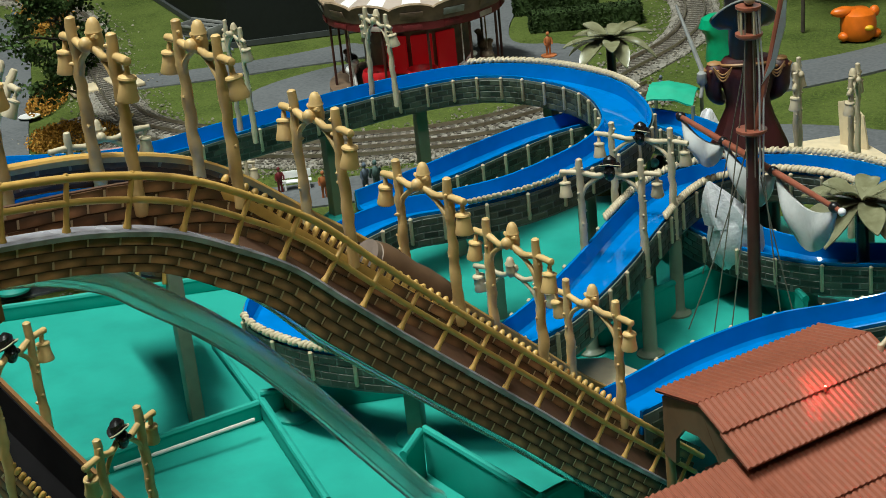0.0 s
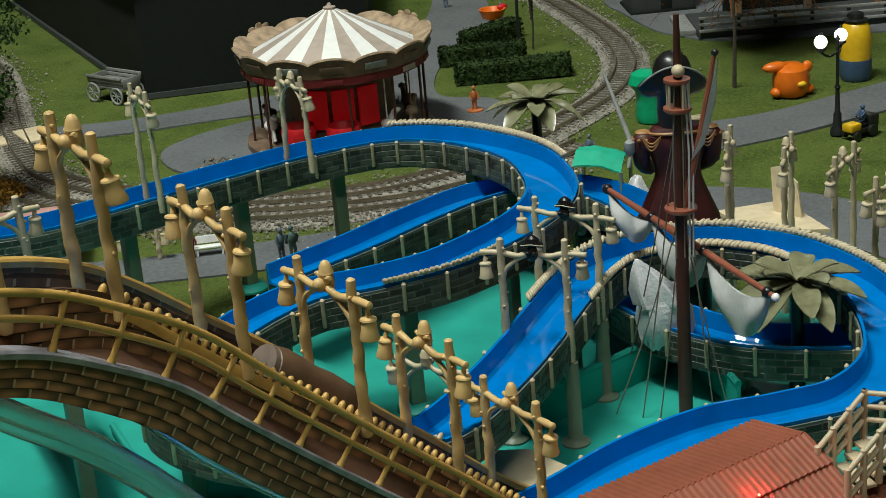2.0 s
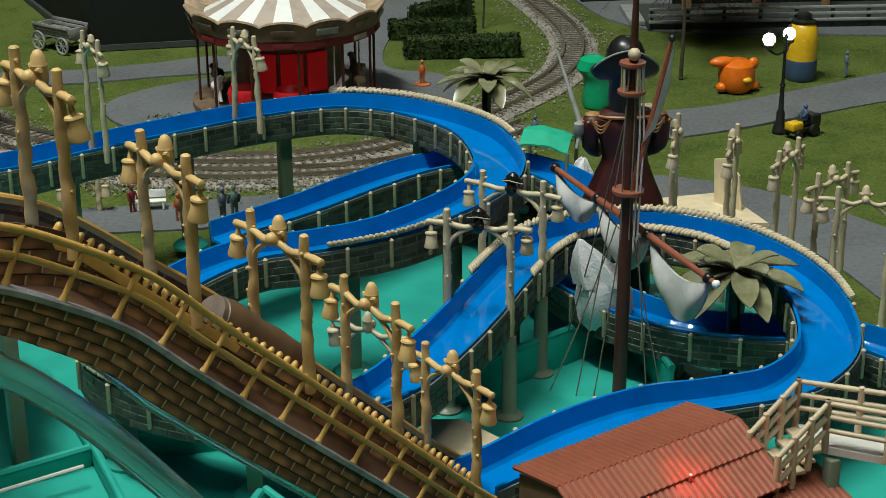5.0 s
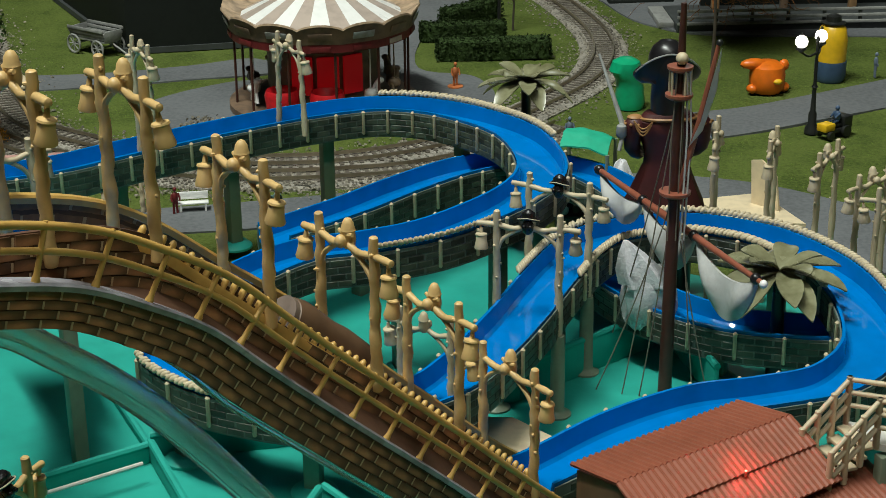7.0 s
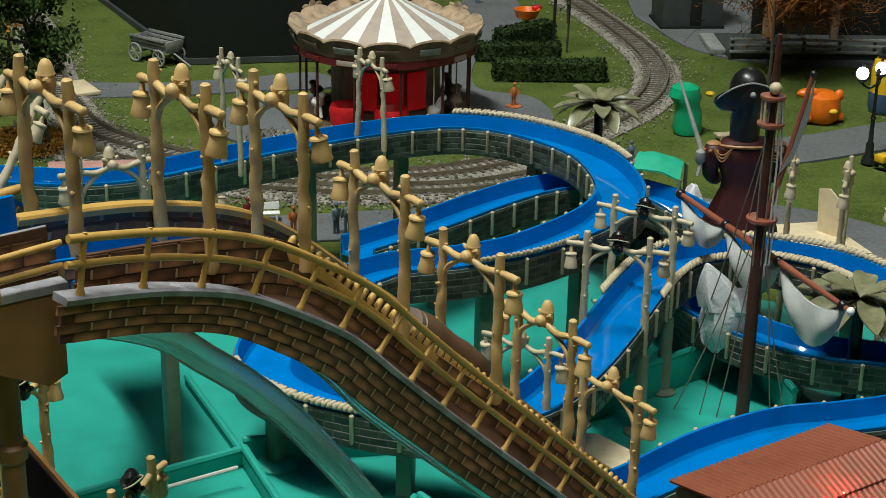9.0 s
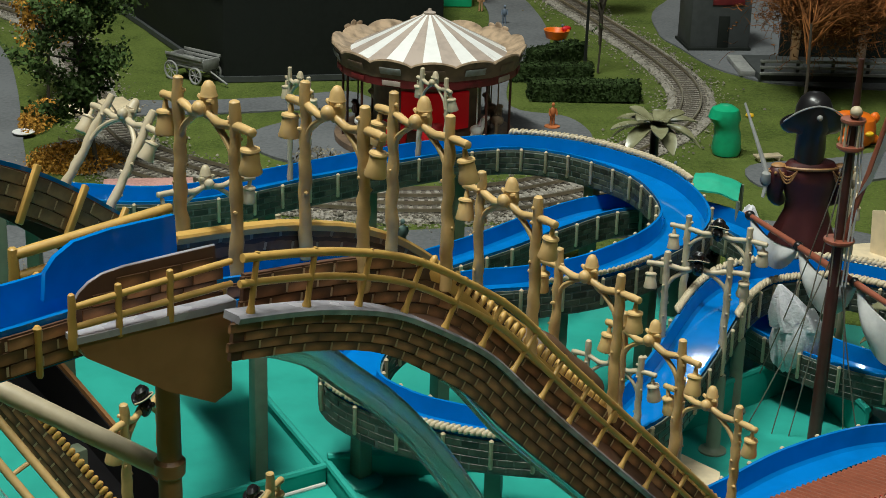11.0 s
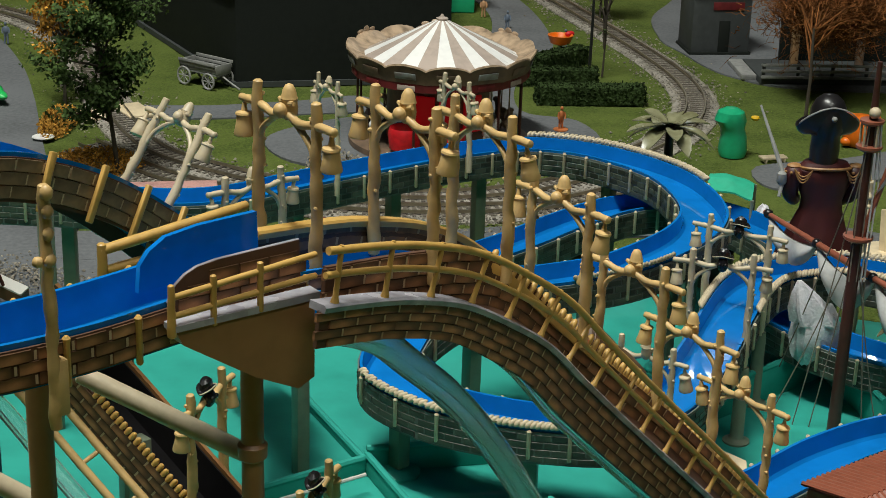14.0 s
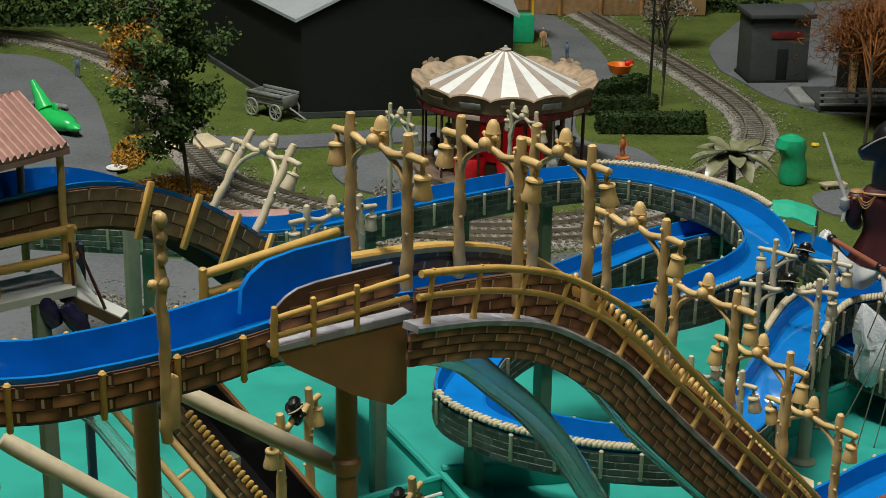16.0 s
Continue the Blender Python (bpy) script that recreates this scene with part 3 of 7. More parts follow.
FL_LOW = [(-7, 81, 6.0), (-3, 84.5, 6.0), (0.4, 88, 6.0), (4, 91, 6.0), (7.5, 91.8, 6.0), (11, 89.6, 5.9), (13.2, 86, 5.6)]
FL_INNER = [(9.6, 82.5, 4.3), (11.2, 77, 4.2), (13.2, 74, 4.1), (15.8, 72, 4.0), (19, 71.2, 3.9), (23, 70.5, 3.8), (26.2, 66.5, 3.7), (27, 60, 3.6), (25, 54, 3.5), (20, 49.5, 3.4), (14, 47, 3.3)]
flume("back_flume", "blue plastic log flume with grey brick sides on pillars", FL_BACK, M_BRICK_G, posts=(7, 14, 21, 28.4, 34.9, 43.9, 53.4, 61.9, 68.4, 74.9, 83.9, 90.9, 96.9), rope=((-1, 38.4, 50.9), (-1, 63.9, 69.9), (1, 82.9, 95.9)))
flume("loop_flume", "blue plastic log flume looping down to the boarding house", FL_GATE, M_BRICK_G, posts=(5.5, 13, 21, 31), rope=((-1, 3.8, 29), (1, 4.5, 27.5)))
flume("low_flume", "lower blue log flume passing under the loop", FL_LOW, M_BRICK_G, posts=(6, 14), floor=0.0)
flume("inner_flume", "low blue log flume running inside the loop", FL_INNER, M_BRICK_G, posts=(12, 24, 34))

def ribbon(bm, pts, section, n=110):
    """A band drawn along a curve, square to its slope, whose section (side, up) depends on the way gone."""
    total = lengths(pts)[-1]
    prev = None
    for i in range(n + 1):
        p, d, g = along(pts, total * i / n)
        r = Vector((d.y, -d.x, 0))
        ring = [bm.verts.new(p + r * a + r.cross(g) * b) for a, b in section(total * i / n)]
        m = len(ring)
        if prev:
            for k in range(m):
                bm.faces.new((prev[k], prev[(k + 1) % m], ring[(k + 1) % m], ring[k]))
        else:
            bm.faces.new(ring)
        prev = ring
    bm.faces.new(prev[::-1])
    return bm


# the big drop
DROP_NEAR = [(-14.7, 38.9, 26.2), (-11.3, 42.0, 25.5), (-8.4, 44.9, 24.1), (-5.4, 47.4, 21.0), (-2, 49.9, 17.4), (1, 52.6, 13.7), (4, 55.1, 10.0)]
DROP_FAR = [(-16.5, 42, 26.3), (-13.1, 44.9, 25.8), (-10.2, 48.0, 24.3), (-7.2, 50.5, 21.1), (-3.9, 52.6, 17.6), (-0.8, 55.2, 13.9), (2.2, 57.7, 10.4)]
DROP = [((a[0] + b[0]) / 2, (a[1] + b[1]) / 2, (a[2] + b[2]) / 2 - 5.6) for a, b in zip(DROP_NEAR, DROP_FAR)] + [(6.0, 59.0, 1.6)]
dc = spline(DROP, 0.4)
DROP_EDGE = [(-14.54, 37.45, 21.1), (-13.2, 38.66, 20.8), (-11.9, 39.8, 20.42), (-10.2, 41.35, 19.65), (-8.63, 42.75, 18.48), (-7.0, 44.2, 17.0), (-5.5, 45.5, 15.1), (-4.05, 46.75, 13.3), (-2.5, 48.05, 11.44), (-0.95, 49.35, 9.6), (0.6, 50.65, 7.75), (2.1, 51.9, 5.9), (3.6, 53.2, 4.1), (6.6, 55.7, 0.7)]


def big_drop():
    ob = thing("big_drop", "steep brick-sided log flume drop with ochre railings and stairway", "water slide")

    def strip(name, section, mat, label=""):
        return part(name, sweep(fresh(), dc, section, tilt=True), mat, ob, label)

    ec = spline(DROP_EDGE, 0.4)

    def edge(name, section, mat, label=""):
        return part(name, sweep(fresh(), ec, section, tilt=True), mat, ob, label)

    strip("trough", [(-1.5, 0.0), (-1.4, 0.0), (-1.3, -0.7), (1.3, -0.7), (1.4, 0.0), (1.5, 0.0), (1.45, -0.9), (-1.45, -0.9)], M_BLUE)
    strip("far_wall", [(-1.55, 0.75), (-1.7, 0.75), (-1.7, -1.7), (-1.55, -1.7)], M_BRICK_W, "brown brick-printed wall")

    def crest(q):
        return 0.8 - 0.75 * min(1.0, max(0.0, (q - 6.0) / 6.0))

    inner = part("inner_wall", ribbon(fresh(), dc, lambda q: ((1.55, crest(q)), (1.72, crest(q)), (1.72, -1.3), (1.55, -1.3))), M_JOINT, ob, "brown brick wall behind the railing")
    brick_rows(dc, inner, 1.72, 0.05, -1.05, True, 1.12, 0.36)
    brick_rows(dc, inner, 1.72, 0.77, 0.05, True, 1.12, 0.36, end=7.0)
    # the outer wall grows deeper as the slope steepens
    long = lengths(ec)[-1]

    def deep(q):
        k = min(1.0, max(0.0, (q - 4.5) / 10.0))
        return 1.42 + 0.28 * k * k * (3 - 2 * k)

    bm = ribbon(fresh(), ec, lambda q: ((-0.15, -0.3), (0.0, -0.3), (0.0, -deep(q)), (-0.15, -deep(q))))
    wall = part("near_wall", bm, M_JOINT, ob, "outer wall of brown bricks")
    marks = fresh()
    for row in range(4):
        k = 0.35 + 0.56 * (row % 2)
        while k < long - 0.5:
            p, d, g = along(ec, k)
            r = Vector((d.y, -d.x, 0))
            n = r.cross(g)
            high = (deep(k) - 0.34) / 4
            up = -0.34 - high * (row + 0.5)
            o = new("brick", BRICK)
            o.parent = wall
            o.matrix_local = Matrix.Translation((p + r * 0.01 + n * up) * U) @ Matrix((g * 1.14, -r, n * high / 0.35)).transposed().to_4x4()
            p, d, g = along(ec, k + 0.56)
            c = p + Vector((d.y, -d.x, 0)) * 0.062 + n * up
            a, b = g * 0.035, n * high * 0.42
            marks.faces.new([marks.verts.new(c + e * a + f * b) for e, f in ((-1, -1), (1, -1), (1, 1), (-1, 1))])
            k += 1.12
    part("pale_mortar", marks, M_MARK, wall, "pale mortar marks")["kind"] = "stuff"
    # dark walkway between the ledge and the inner wall
    total = lengths(dc)[-1]
    n = 90
    bm = fresh()
    prev = None
    for i in range(n + 1):
        p, d, g = along(dc, total * i / n)
        q, _, _ = along(ec, long * i / n)
        r = Vector((d.y, -d.x, 0))
        up = r.cross(g)
        a0, b0 = p + r * 1.74 - up * 1.0, q - up * 0.2
        ring = [bm.verts.new(c) for c in (a0, b0, b0 - up * 0.1, a0 - up * 0.1)]
        if prev:
            for k in range(4):
                bm.faces.new((prev[k], prev[(k + 1) % 4], ring[(k + 1) % 4], ring[k]))
        prev = ring
    part("walkway", bm, M_JOINT, ob, "dark brown stepped walkway")
    strip("underside", [(-1.5, -1.3), (1.5, -1.3), (1.5, -1.42), (-1.5, -1.42)], M_TAN)
    edge("ledge", [(-0.5, -0.1), (0.12, -0.1), (0.2, -0.17), (0.16, -0.33), (-0.5, -0.33)], M_GREY, "worn grey ledge with lamp sheen put into its colour")
    strip("far_cap", [(-1.9, 0.95), (-1.85, 1.03), (-1.45, 1.03), (-1.4, 0.95), (-1.45, 0.76), (-1.85, 0.76)], M_GOLD)
    for h, r in ((0.75, 0.105), (1.46, 0.125)):
        part("rail", tube(fresh(), aside(ec, 0, h, True), r, 10), M_GOLD, ob)
    pc = spline([(-8.9, 44.6, 20.05), (-7.94, 45.38, 19.1), (-5.32, 47.55, 16.05), (-2.0, 50.3, 12.35), (0.5, 52.35, 9.4), (2.12, 53.7, 7.5), (4.2, 55.4, 5.05)], 0.4)
    part("palisade_board", sweep(fresh(), pc, [(-0.12, -0.75), (-0.1, -0.45), (0.14, -0.42), (0.18, -0.5), (0.16, -0.75)], tilt=True), M_GOLD, ob)
    rail_post = to_mesh("rail_post", lathe(fresh(), [(0.08, -0.2), (0.12, -0.14), (0.13, -0.05), (0.09, 0.1), (0.085, 0.65), (0.12, 0.75), (0.085, 0.85), (0.085, 1.4), (0.07, 1.6)], n=10), M_GOLD)
    run_parts("rail_post", rail_post, ec, 2.0, ob, 0.0, 0.0, 0.5, tilt=True)
    stake = to_mesh("palisade_stake", lathe(fresh(), [(0.12, 0), (0.12, 0.46), (0.1, 0.56), (0.04, 0.62)], n=10), M_GOLD)
    run_parts("palisade_stake", stake, pc, 0.42, ob, 0.0, -0.6, 0.1, tilt=True)
    return ob


big_drop()

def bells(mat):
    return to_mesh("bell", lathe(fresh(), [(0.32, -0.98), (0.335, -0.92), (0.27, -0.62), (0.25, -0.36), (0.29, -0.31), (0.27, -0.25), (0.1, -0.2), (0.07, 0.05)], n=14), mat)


# same bells: the far set has its paler, less warm light put into the colour
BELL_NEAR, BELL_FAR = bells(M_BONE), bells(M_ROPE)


def branch(bm, pts, r, seed=1, n=10):
    """A knobbly rounded stick through points, thickened at its ends."""
    rnd = random.Random(seed)
    c = spline(pts, 0.16)
    rad = [r * rnd.uniform(0.9, 1.1) for _ in c]
    a, b = (c[0] - c[1]).normalized(), (c[-1] - c[-2]).normalized()
    full = [c[0] + a * r * 0.5, c[0] + a * r * 0.25] + c + [c[-1] + b * r * 0.25, c[-1] + b * r * 0.5]
    return tube(bm, full, [r * 0.5, r * 0.95] + rad + [r * 0.95, r * 0.5], n)


def gate(at, turn, width, h, dark=False, lean=0.0, mat=None, wide=0.92, slim=1.0, front=-1):
    """A log gate: two posts through a knobbly crossbar with a carved head, arched braces and hanging bells."""
    mat = mat or M_BONE
    seed = int(abs(at[0] * 7 + at[1] * 13)) % 97
    rnd = random.Random(seed)
    ob = thing("log_gate", "bone-coloured log gate with a dark hatted head and bells" if dark else "bone-coloured log gate with hanging bells and carved head", "gate", at, turn, "log gates over the flume")
    bar = h - 0.72
    half = width / 2
    for s in (-1, 1):
        post = fresh()
        log(post, (s * (half + lean), 0, 0), (s * half, 0, h), 0.215 * slim, 0.165 * slim, seed=seed + s, steps=18, bumps=0.12)
        part("post", post, mat, ob)
        for k in range(6):
            t = rnd.uniform(0, 6.28)
            z = bar + 0.35 - 0.55 * k - rnd.uniform(0, 0.5)
            if z > 0.4:
                q = Vector((s * (half + lean * (1 - z / h)), 0, z))
                way = Vector((math.cos(t), math.sin(t), 0.25))
                part("knot", tube(fresh(), [q, q + way * 0.2 * slim, q + way * rnd.uniform(0.23, 0.28) * slim], [0.09 * slim, 0.07 * slim, 0.035 * slim], 7), mat, ob)
        part("brace", branch(fresh(), [(s * half, 0, bar - 1.35), (s * half * 0.84, 0, bar - 0.75), (s * half * 0.5, 0, bar - 0.32), (s * half * 0.2, 0, bar - 0.1)], 0.1 * slim, seed + s + 3, 9), mat, ob)
        x = half + wide * 0.8
        part("hook", tube(fresh(), [(s * x, 0, bar), (s * (x + 0.05), 0, bar - 0.2), (s * x, 0, bar - 0.36)], 0.055 * slim, 6), mat, ob)
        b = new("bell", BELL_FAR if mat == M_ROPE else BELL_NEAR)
        b.parent = ob
        b.matrix_local = Matrix.Translation(Vector((s * x, 0.04 * s, bar - 0.22)) * U) @ Matrix.Rotation(radians(rnd.uniform(-9, 9)), 4, "X") @ Matrix.Rotation(radians(rnd.uniform(-7, 7)), 4, "Y")
    dip = rnd.uniform(0.1, 0.2)
    part("crossbar", branch(fresh(), [(-half - wide, 0, bar + 0.02), (-half, 0, bar), (-half * 0.45, 0, bar - dip), (0, 0, bar + 0.02), (half * 0.45, 0, bar - dip), (half, 0, bar), (half + wide, 0, bar - 0.04)], 0.135 * slim, seed + 5), mat, ob)
    head, hat = fresh(), fresh()
    if dark:
        ball(head, (0, front * 0.12, bar + 0.05), 0.33, (0.85, 0.7, 1.2), 14, 10)
        for x in (-0.15, 0.15):
            ball(head, (x, front * 0.33, bar + 0.1), 0.1, n=8, m=6)
        hd = part("head", head, M_BLACK, ob, "black carved head")
        lathe(hat, [(0.5, bar + 0.34), (0.53, bar + 0.42), (0.36, bar + 0.44), (0.33, bar + 0.68), (0.16, bar + 0.82)], n=20)
        for v in hat.verts:
            v.co.z += 0.26 * max(0.0, -v.co.y * front) - 0.12 * abs(v.co.x) + 0.2 * max(0.0, v.co.y * front)
            v.co.y *= 0.62
        ht = part("hat", hat, M_BLACK, hd)
        part("brim_edge", tube(fresh(), [(0.53 * math.cos(t), front * 0.33 * math.sin(t), bar + 0.42 - 0.12 * abs(0.53 * math.cos(t)) + 0.11 * math.sin(t)) for t in [math.pi * k / 14 for k in range(15)]], 0.026, 6), M_ROPE, ht, "pale worn brim edge")
    else:
        lathe(head, [(0.14, -0.3), (0.24, -0.2), (0.27, 0.05), (0.24, 0.3), (0.27, 0.36), (0.24, 0.42), (0.2, 0.62), (0.12, 0.76), (0.04, 0.8)], (0, -front * 0.1 * slim, 0), 14)
        for v in head.verts:
            v.co = Vector((v.co.x * slim, v.co.y * slim, bar + 0.12 + v.co.z * slim))
        hd = part("head", head, mat, ob, "beehive-shaped carved head")
        ball(hat, (0, front * 0.22 * slim, bar + 0.14), 0.23 * slim, (1, 0.95, 1.05), 12, 9)
        part("face", hat, mat, hd)
        ears = fresh()
        tube(ears, [(-0.38 * slim, 0, bar + 0.4), (-0.2 * slim, 0, bar + 0.36), (0.2 * slim, 0, bar + 0.36), (0.38 * slim, 0, bar + 0.42)], [0.07 * slim, 0.1 * slim, 0.1 * slim, 0.07 * slim], 8)
        part("peg", ears, mat, hd)
    return ob


def gate_between(a, b, z0, z1, **kw):
    return gate(((a[0] + b[0]) / 2, (a[1] + b[1]) / 2, z0), math.degrees(math.atan2(b[1] - a[1], b[0] - a[0])), math.hypot(a[0] - b[0], a[1] - b[1]), z1 - z0, **kw)


GATE_NEAR = [(-14.73, 40.8, 25.95), (-11.14, 41.97, 25.3), (-8.53, 44.56, 24.55), (-5.41, 47.17, 21.12), (-2.05, 49.74, 17.43), (0.95, 52.53, 13.77), (3.99, 54.92, 9.97)]
GATE_FAR = [(-16.5, 43.4, 25.95), (-12.88, 44.65, 25.75), (-10.15, 47.2, 24.56), (-7.05, 49.8, 21.14), (-3.9, 52.3, 17.5), (-0.81, 55.18, 13.8), (2.23, 57.57, 9.85)]
for a, b in zip(GATE_NEAR, GATE_FAR):
    gate_between(a, b, (a[2] + b[2]) / 2 - 5.7, (a[2] + b[2]) / 2, front=1)
# far gates in the paler tone, the light on them put into the colour
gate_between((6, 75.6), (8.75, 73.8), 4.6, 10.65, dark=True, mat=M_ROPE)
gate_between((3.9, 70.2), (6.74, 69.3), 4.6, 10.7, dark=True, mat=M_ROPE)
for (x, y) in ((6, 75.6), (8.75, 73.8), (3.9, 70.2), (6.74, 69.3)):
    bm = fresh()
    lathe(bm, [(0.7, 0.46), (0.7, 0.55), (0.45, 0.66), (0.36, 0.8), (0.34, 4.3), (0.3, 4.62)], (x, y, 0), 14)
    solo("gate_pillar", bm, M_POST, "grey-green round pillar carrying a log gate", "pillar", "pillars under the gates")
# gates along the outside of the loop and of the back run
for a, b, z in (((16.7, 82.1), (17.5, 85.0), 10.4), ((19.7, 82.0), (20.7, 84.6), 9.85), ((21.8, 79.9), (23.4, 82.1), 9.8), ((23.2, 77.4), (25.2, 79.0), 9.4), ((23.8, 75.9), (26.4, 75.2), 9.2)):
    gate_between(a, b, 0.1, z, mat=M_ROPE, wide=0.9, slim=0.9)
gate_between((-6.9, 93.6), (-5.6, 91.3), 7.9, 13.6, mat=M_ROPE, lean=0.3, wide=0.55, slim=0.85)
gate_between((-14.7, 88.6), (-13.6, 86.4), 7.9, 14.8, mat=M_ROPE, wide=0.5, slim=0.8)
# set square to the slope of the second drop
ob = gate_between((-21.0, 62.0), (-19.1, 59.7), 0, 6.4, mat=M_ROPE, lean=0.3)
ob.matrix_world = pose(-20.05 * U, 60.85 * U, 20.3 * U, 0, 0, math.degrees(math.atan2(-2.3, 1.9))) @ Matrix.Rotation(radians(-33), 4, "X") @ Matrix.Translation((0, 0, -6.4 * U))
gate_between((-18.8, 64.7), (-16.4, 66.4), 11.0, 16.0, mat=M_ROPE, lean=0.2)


# upper channel and platform at the head of the drop
TOP = [(-38, 34.8, 21.5), (-32, 34.1, 21.4), (-26, 34.2, 21.3), (-23.8, 34.9, 21.3), (-21.6, 36.3, 21.3), (-19.8, 37.9, 21.3), (-18.2, 39.3, 21.3), (-15.4, 41.6, 20.9)]
flume("top_flume", "blue plastic channel with brown brick sides leading to the drop", TOP, M_BRICK_W, skirt=1.3, rib_at=0.35, deep=1.3)
ob = thing("side_screen", "rounded blue splash screen with an ochre handrail", "screen")
out = [(-19.75, 38.5, 20.9), (-19.69, 38.6, 21.7), (-19.45, 38.85, 22.05), (-19.0, 39.25, 22.35), (-18.1, 40.0, 22.45), (-16.5, 41.4, 22.4), (-16.45, 41.45, 20.9)]
bm = fresh()
f0 = [bm.verts.new(p) for p in out]
f1 = [bm.verts.new((p[0] - 0.12, p[1] + 0.12, p[2])) for p in out]
bm.faces.new(f0), bm.faces.new(f1[::-1])
for k in range(len(out)):
    bm.faces.new((f0[k], f0[(k + 1) % len(out)], f1[(k + 1) % len(out)], f1[k]))
part("panel", bm, M_BLUE, ob)
part("handrail", log(fresh(), (-21.3, 41.8, 20.95), (-16.9, 44.5, 21.55), 0.17, 0.17, bumps=0.03), M_GOLD, ob)
part("handrail", log(fresh(), (-21.1, 41.9, 20.3), (-18.0, 43.8, 20.6), 0.15, 0.15, bumps=0.03), M_GOLD, ob)
for x, y in ((-21.2, 41.85), (-19.0, 43.2)):
    part("rail_post", log(fresh(), (x, y, 18.8), (x, y, 21.2), 0.17, 0.15, bumps=0.04), M_GOLD, ob)

ob = thing("platform", "brown bracket platform with an ochre handrail on a column", "platform")
d = Vector((3.8, 2.5, 0)).normalized()
side = Vector((-d.y, d.x, 0))


def slab(points, thick, back):
    bm = fresh()
    a = [bm.verts.new(Vector(p)) for p in points]
    b = [bm.verts.new(Vector(p) + back * thick) for p in points]
    bm.faces.new(a), bm.faces.new(b[::-1])
    for k in range(len(a)):
        bm.faces.new((a[k], a[(k + 1) % len(a)], b[(k + 1) % len(a)], b[k]))
    return bm


part("bracket", slab([(-18.5, 36.0, 20.75), (-14.75, 38.4, 20.75), (-14.75, 38.4, 18.35), (-15.2, 38.1, 18.1), (-16.4, 37.35, 18.8), (-18.3, 36.15, 20.3)], 1.05, side), M_TAN, ob, "flat brown bracket plate")
part("deck", slab([(-18.55, 35.9, 20.95), (-14.6, 38.45, 21.0), (-14.6, 38.45, 20.77), (-18.55, 35.9, 20.77)], 0.55, side), M_GREY, ob)
for z0, z1 in ((21.75, 22.15), (21.2, 21.5)):
    part("handrail", log(fresh(), (-18.65, 36.0, z0), (-14.7, 38.45, z1), 0.095, 0.095, bumps=0.03), M_GOLD, ob)
for k in (0.0, 0.28, 0.6):
    q = Vector((-18.6, 36.0, 20.6)).lerp(Vector((-14.7, 38.4, 20.9)), k)
    part("rail_post", log(fresh(), q, q + Vector((0, 0, 1.5 if k else 1.55)), 0.095 if k else 0.14, 0.095, bumps=0.05), M_GOLD, ob)
foot = V(-18.16, 37.12, 0)
arch = [foot + d * u + V(0, 0, z) for u, z in ((-0.69, 21.3), (-0.6, 21.56), (-0.44, 21.8), (-0.15, 22.03), (0.23, 22.19), (0.86, 22.27), (1.9, 22.3), (3.55, 22.34))]
pan = part("back_panel", slab(arch + [foot + d * 3.6 + V(0, 0, 20.6), foot - d * 0.69 + V(0, 0, 20.6)], 0.12, side), M_JOINT, ob, "brown brick-faced screen with a rounded end")
part("edge_trim", tube(fresh(), [p + side * 0.06 for p in arch], 0.05, 6), M_GREY, pan, "pale edge strip of the screen")
for row in range(4):
    for k in range(4):
        if row < 3 or k:
            o = new("brick", BRICK)
            o.parent = pan
            o.matrix_local = Matrix.Translation((foot + V(0, 0, 20.82 + 0.35 * row) + d * (0.36 + 0.98 * k - (0.3 if row % 2 else 0.0))) * U) @ Matrix((d, side, V(0, 0, 1))).transposed().to_4x4()
col = part("column", lathe(fresh(), [(1.2, 0.46), (1.1, 0.9), (0.38, 1.0), (0.34, 15.3), (0.44, 15.4), (0.46, 15.8), (0.35, 15.9), (0.33, 19.5)], (-16.6, 39.1, 0), 18), M_TAN, ob)
for a, b, r in (((-22.0, 41.2, 17.2), (-16.8, 40.2, 14.9), 0.32), ((-27.5, 39.8, 16.2), (-22.6, 39.6, 13.2), 0.32), ((-22.8, 39.2, 13.6), (-24.5, 46, 3), 0.3)):
    part("strut", log(fresh(), a, b, r, r, bumps=0.02, n=12), M_ROPE, ob, "pale round strut")
part("column", lathe(fresh(), [(1.1, 0.46), (1.0, 0.9), (0.4, 1.0), (0.38, 19.4)], (-22.7, 38.3, 0), 16), M_TAN, ob)

for x, y, z0, z1 in ((-21.5, 34.1, 18.8, 25.6), (-25.9, 31.2, 18.6, 25.2)):
    bm = fresh()
    log(bm, (x, y, z0), (x, y, z1), 0.17, 0.15, seed=int(-x), steps=18, bumps=0.17)
    for k, r in ((0.2, 0.2), (0.7, 0.18), (1.3, 0.17), (2.0, 0.19)):
        ball(bm, (x + 0.08, y - 0.1, z1 - k), r, (0.9, 0.9, 1.1), 9, 7)
    ball(bm, (x - 0.2, y - 0.25, z1 - 2.0), 0.16, n=6, m=5)
    box(bm, (x + 0.1, y + 0.1, z1 - 5.6), (0.45, 0.4, 1.6), 40, 0.08)
    solo("totem_post", bm, M_BONE, "bone-coloured carved totem post beside the channel", "post", "totem posts")

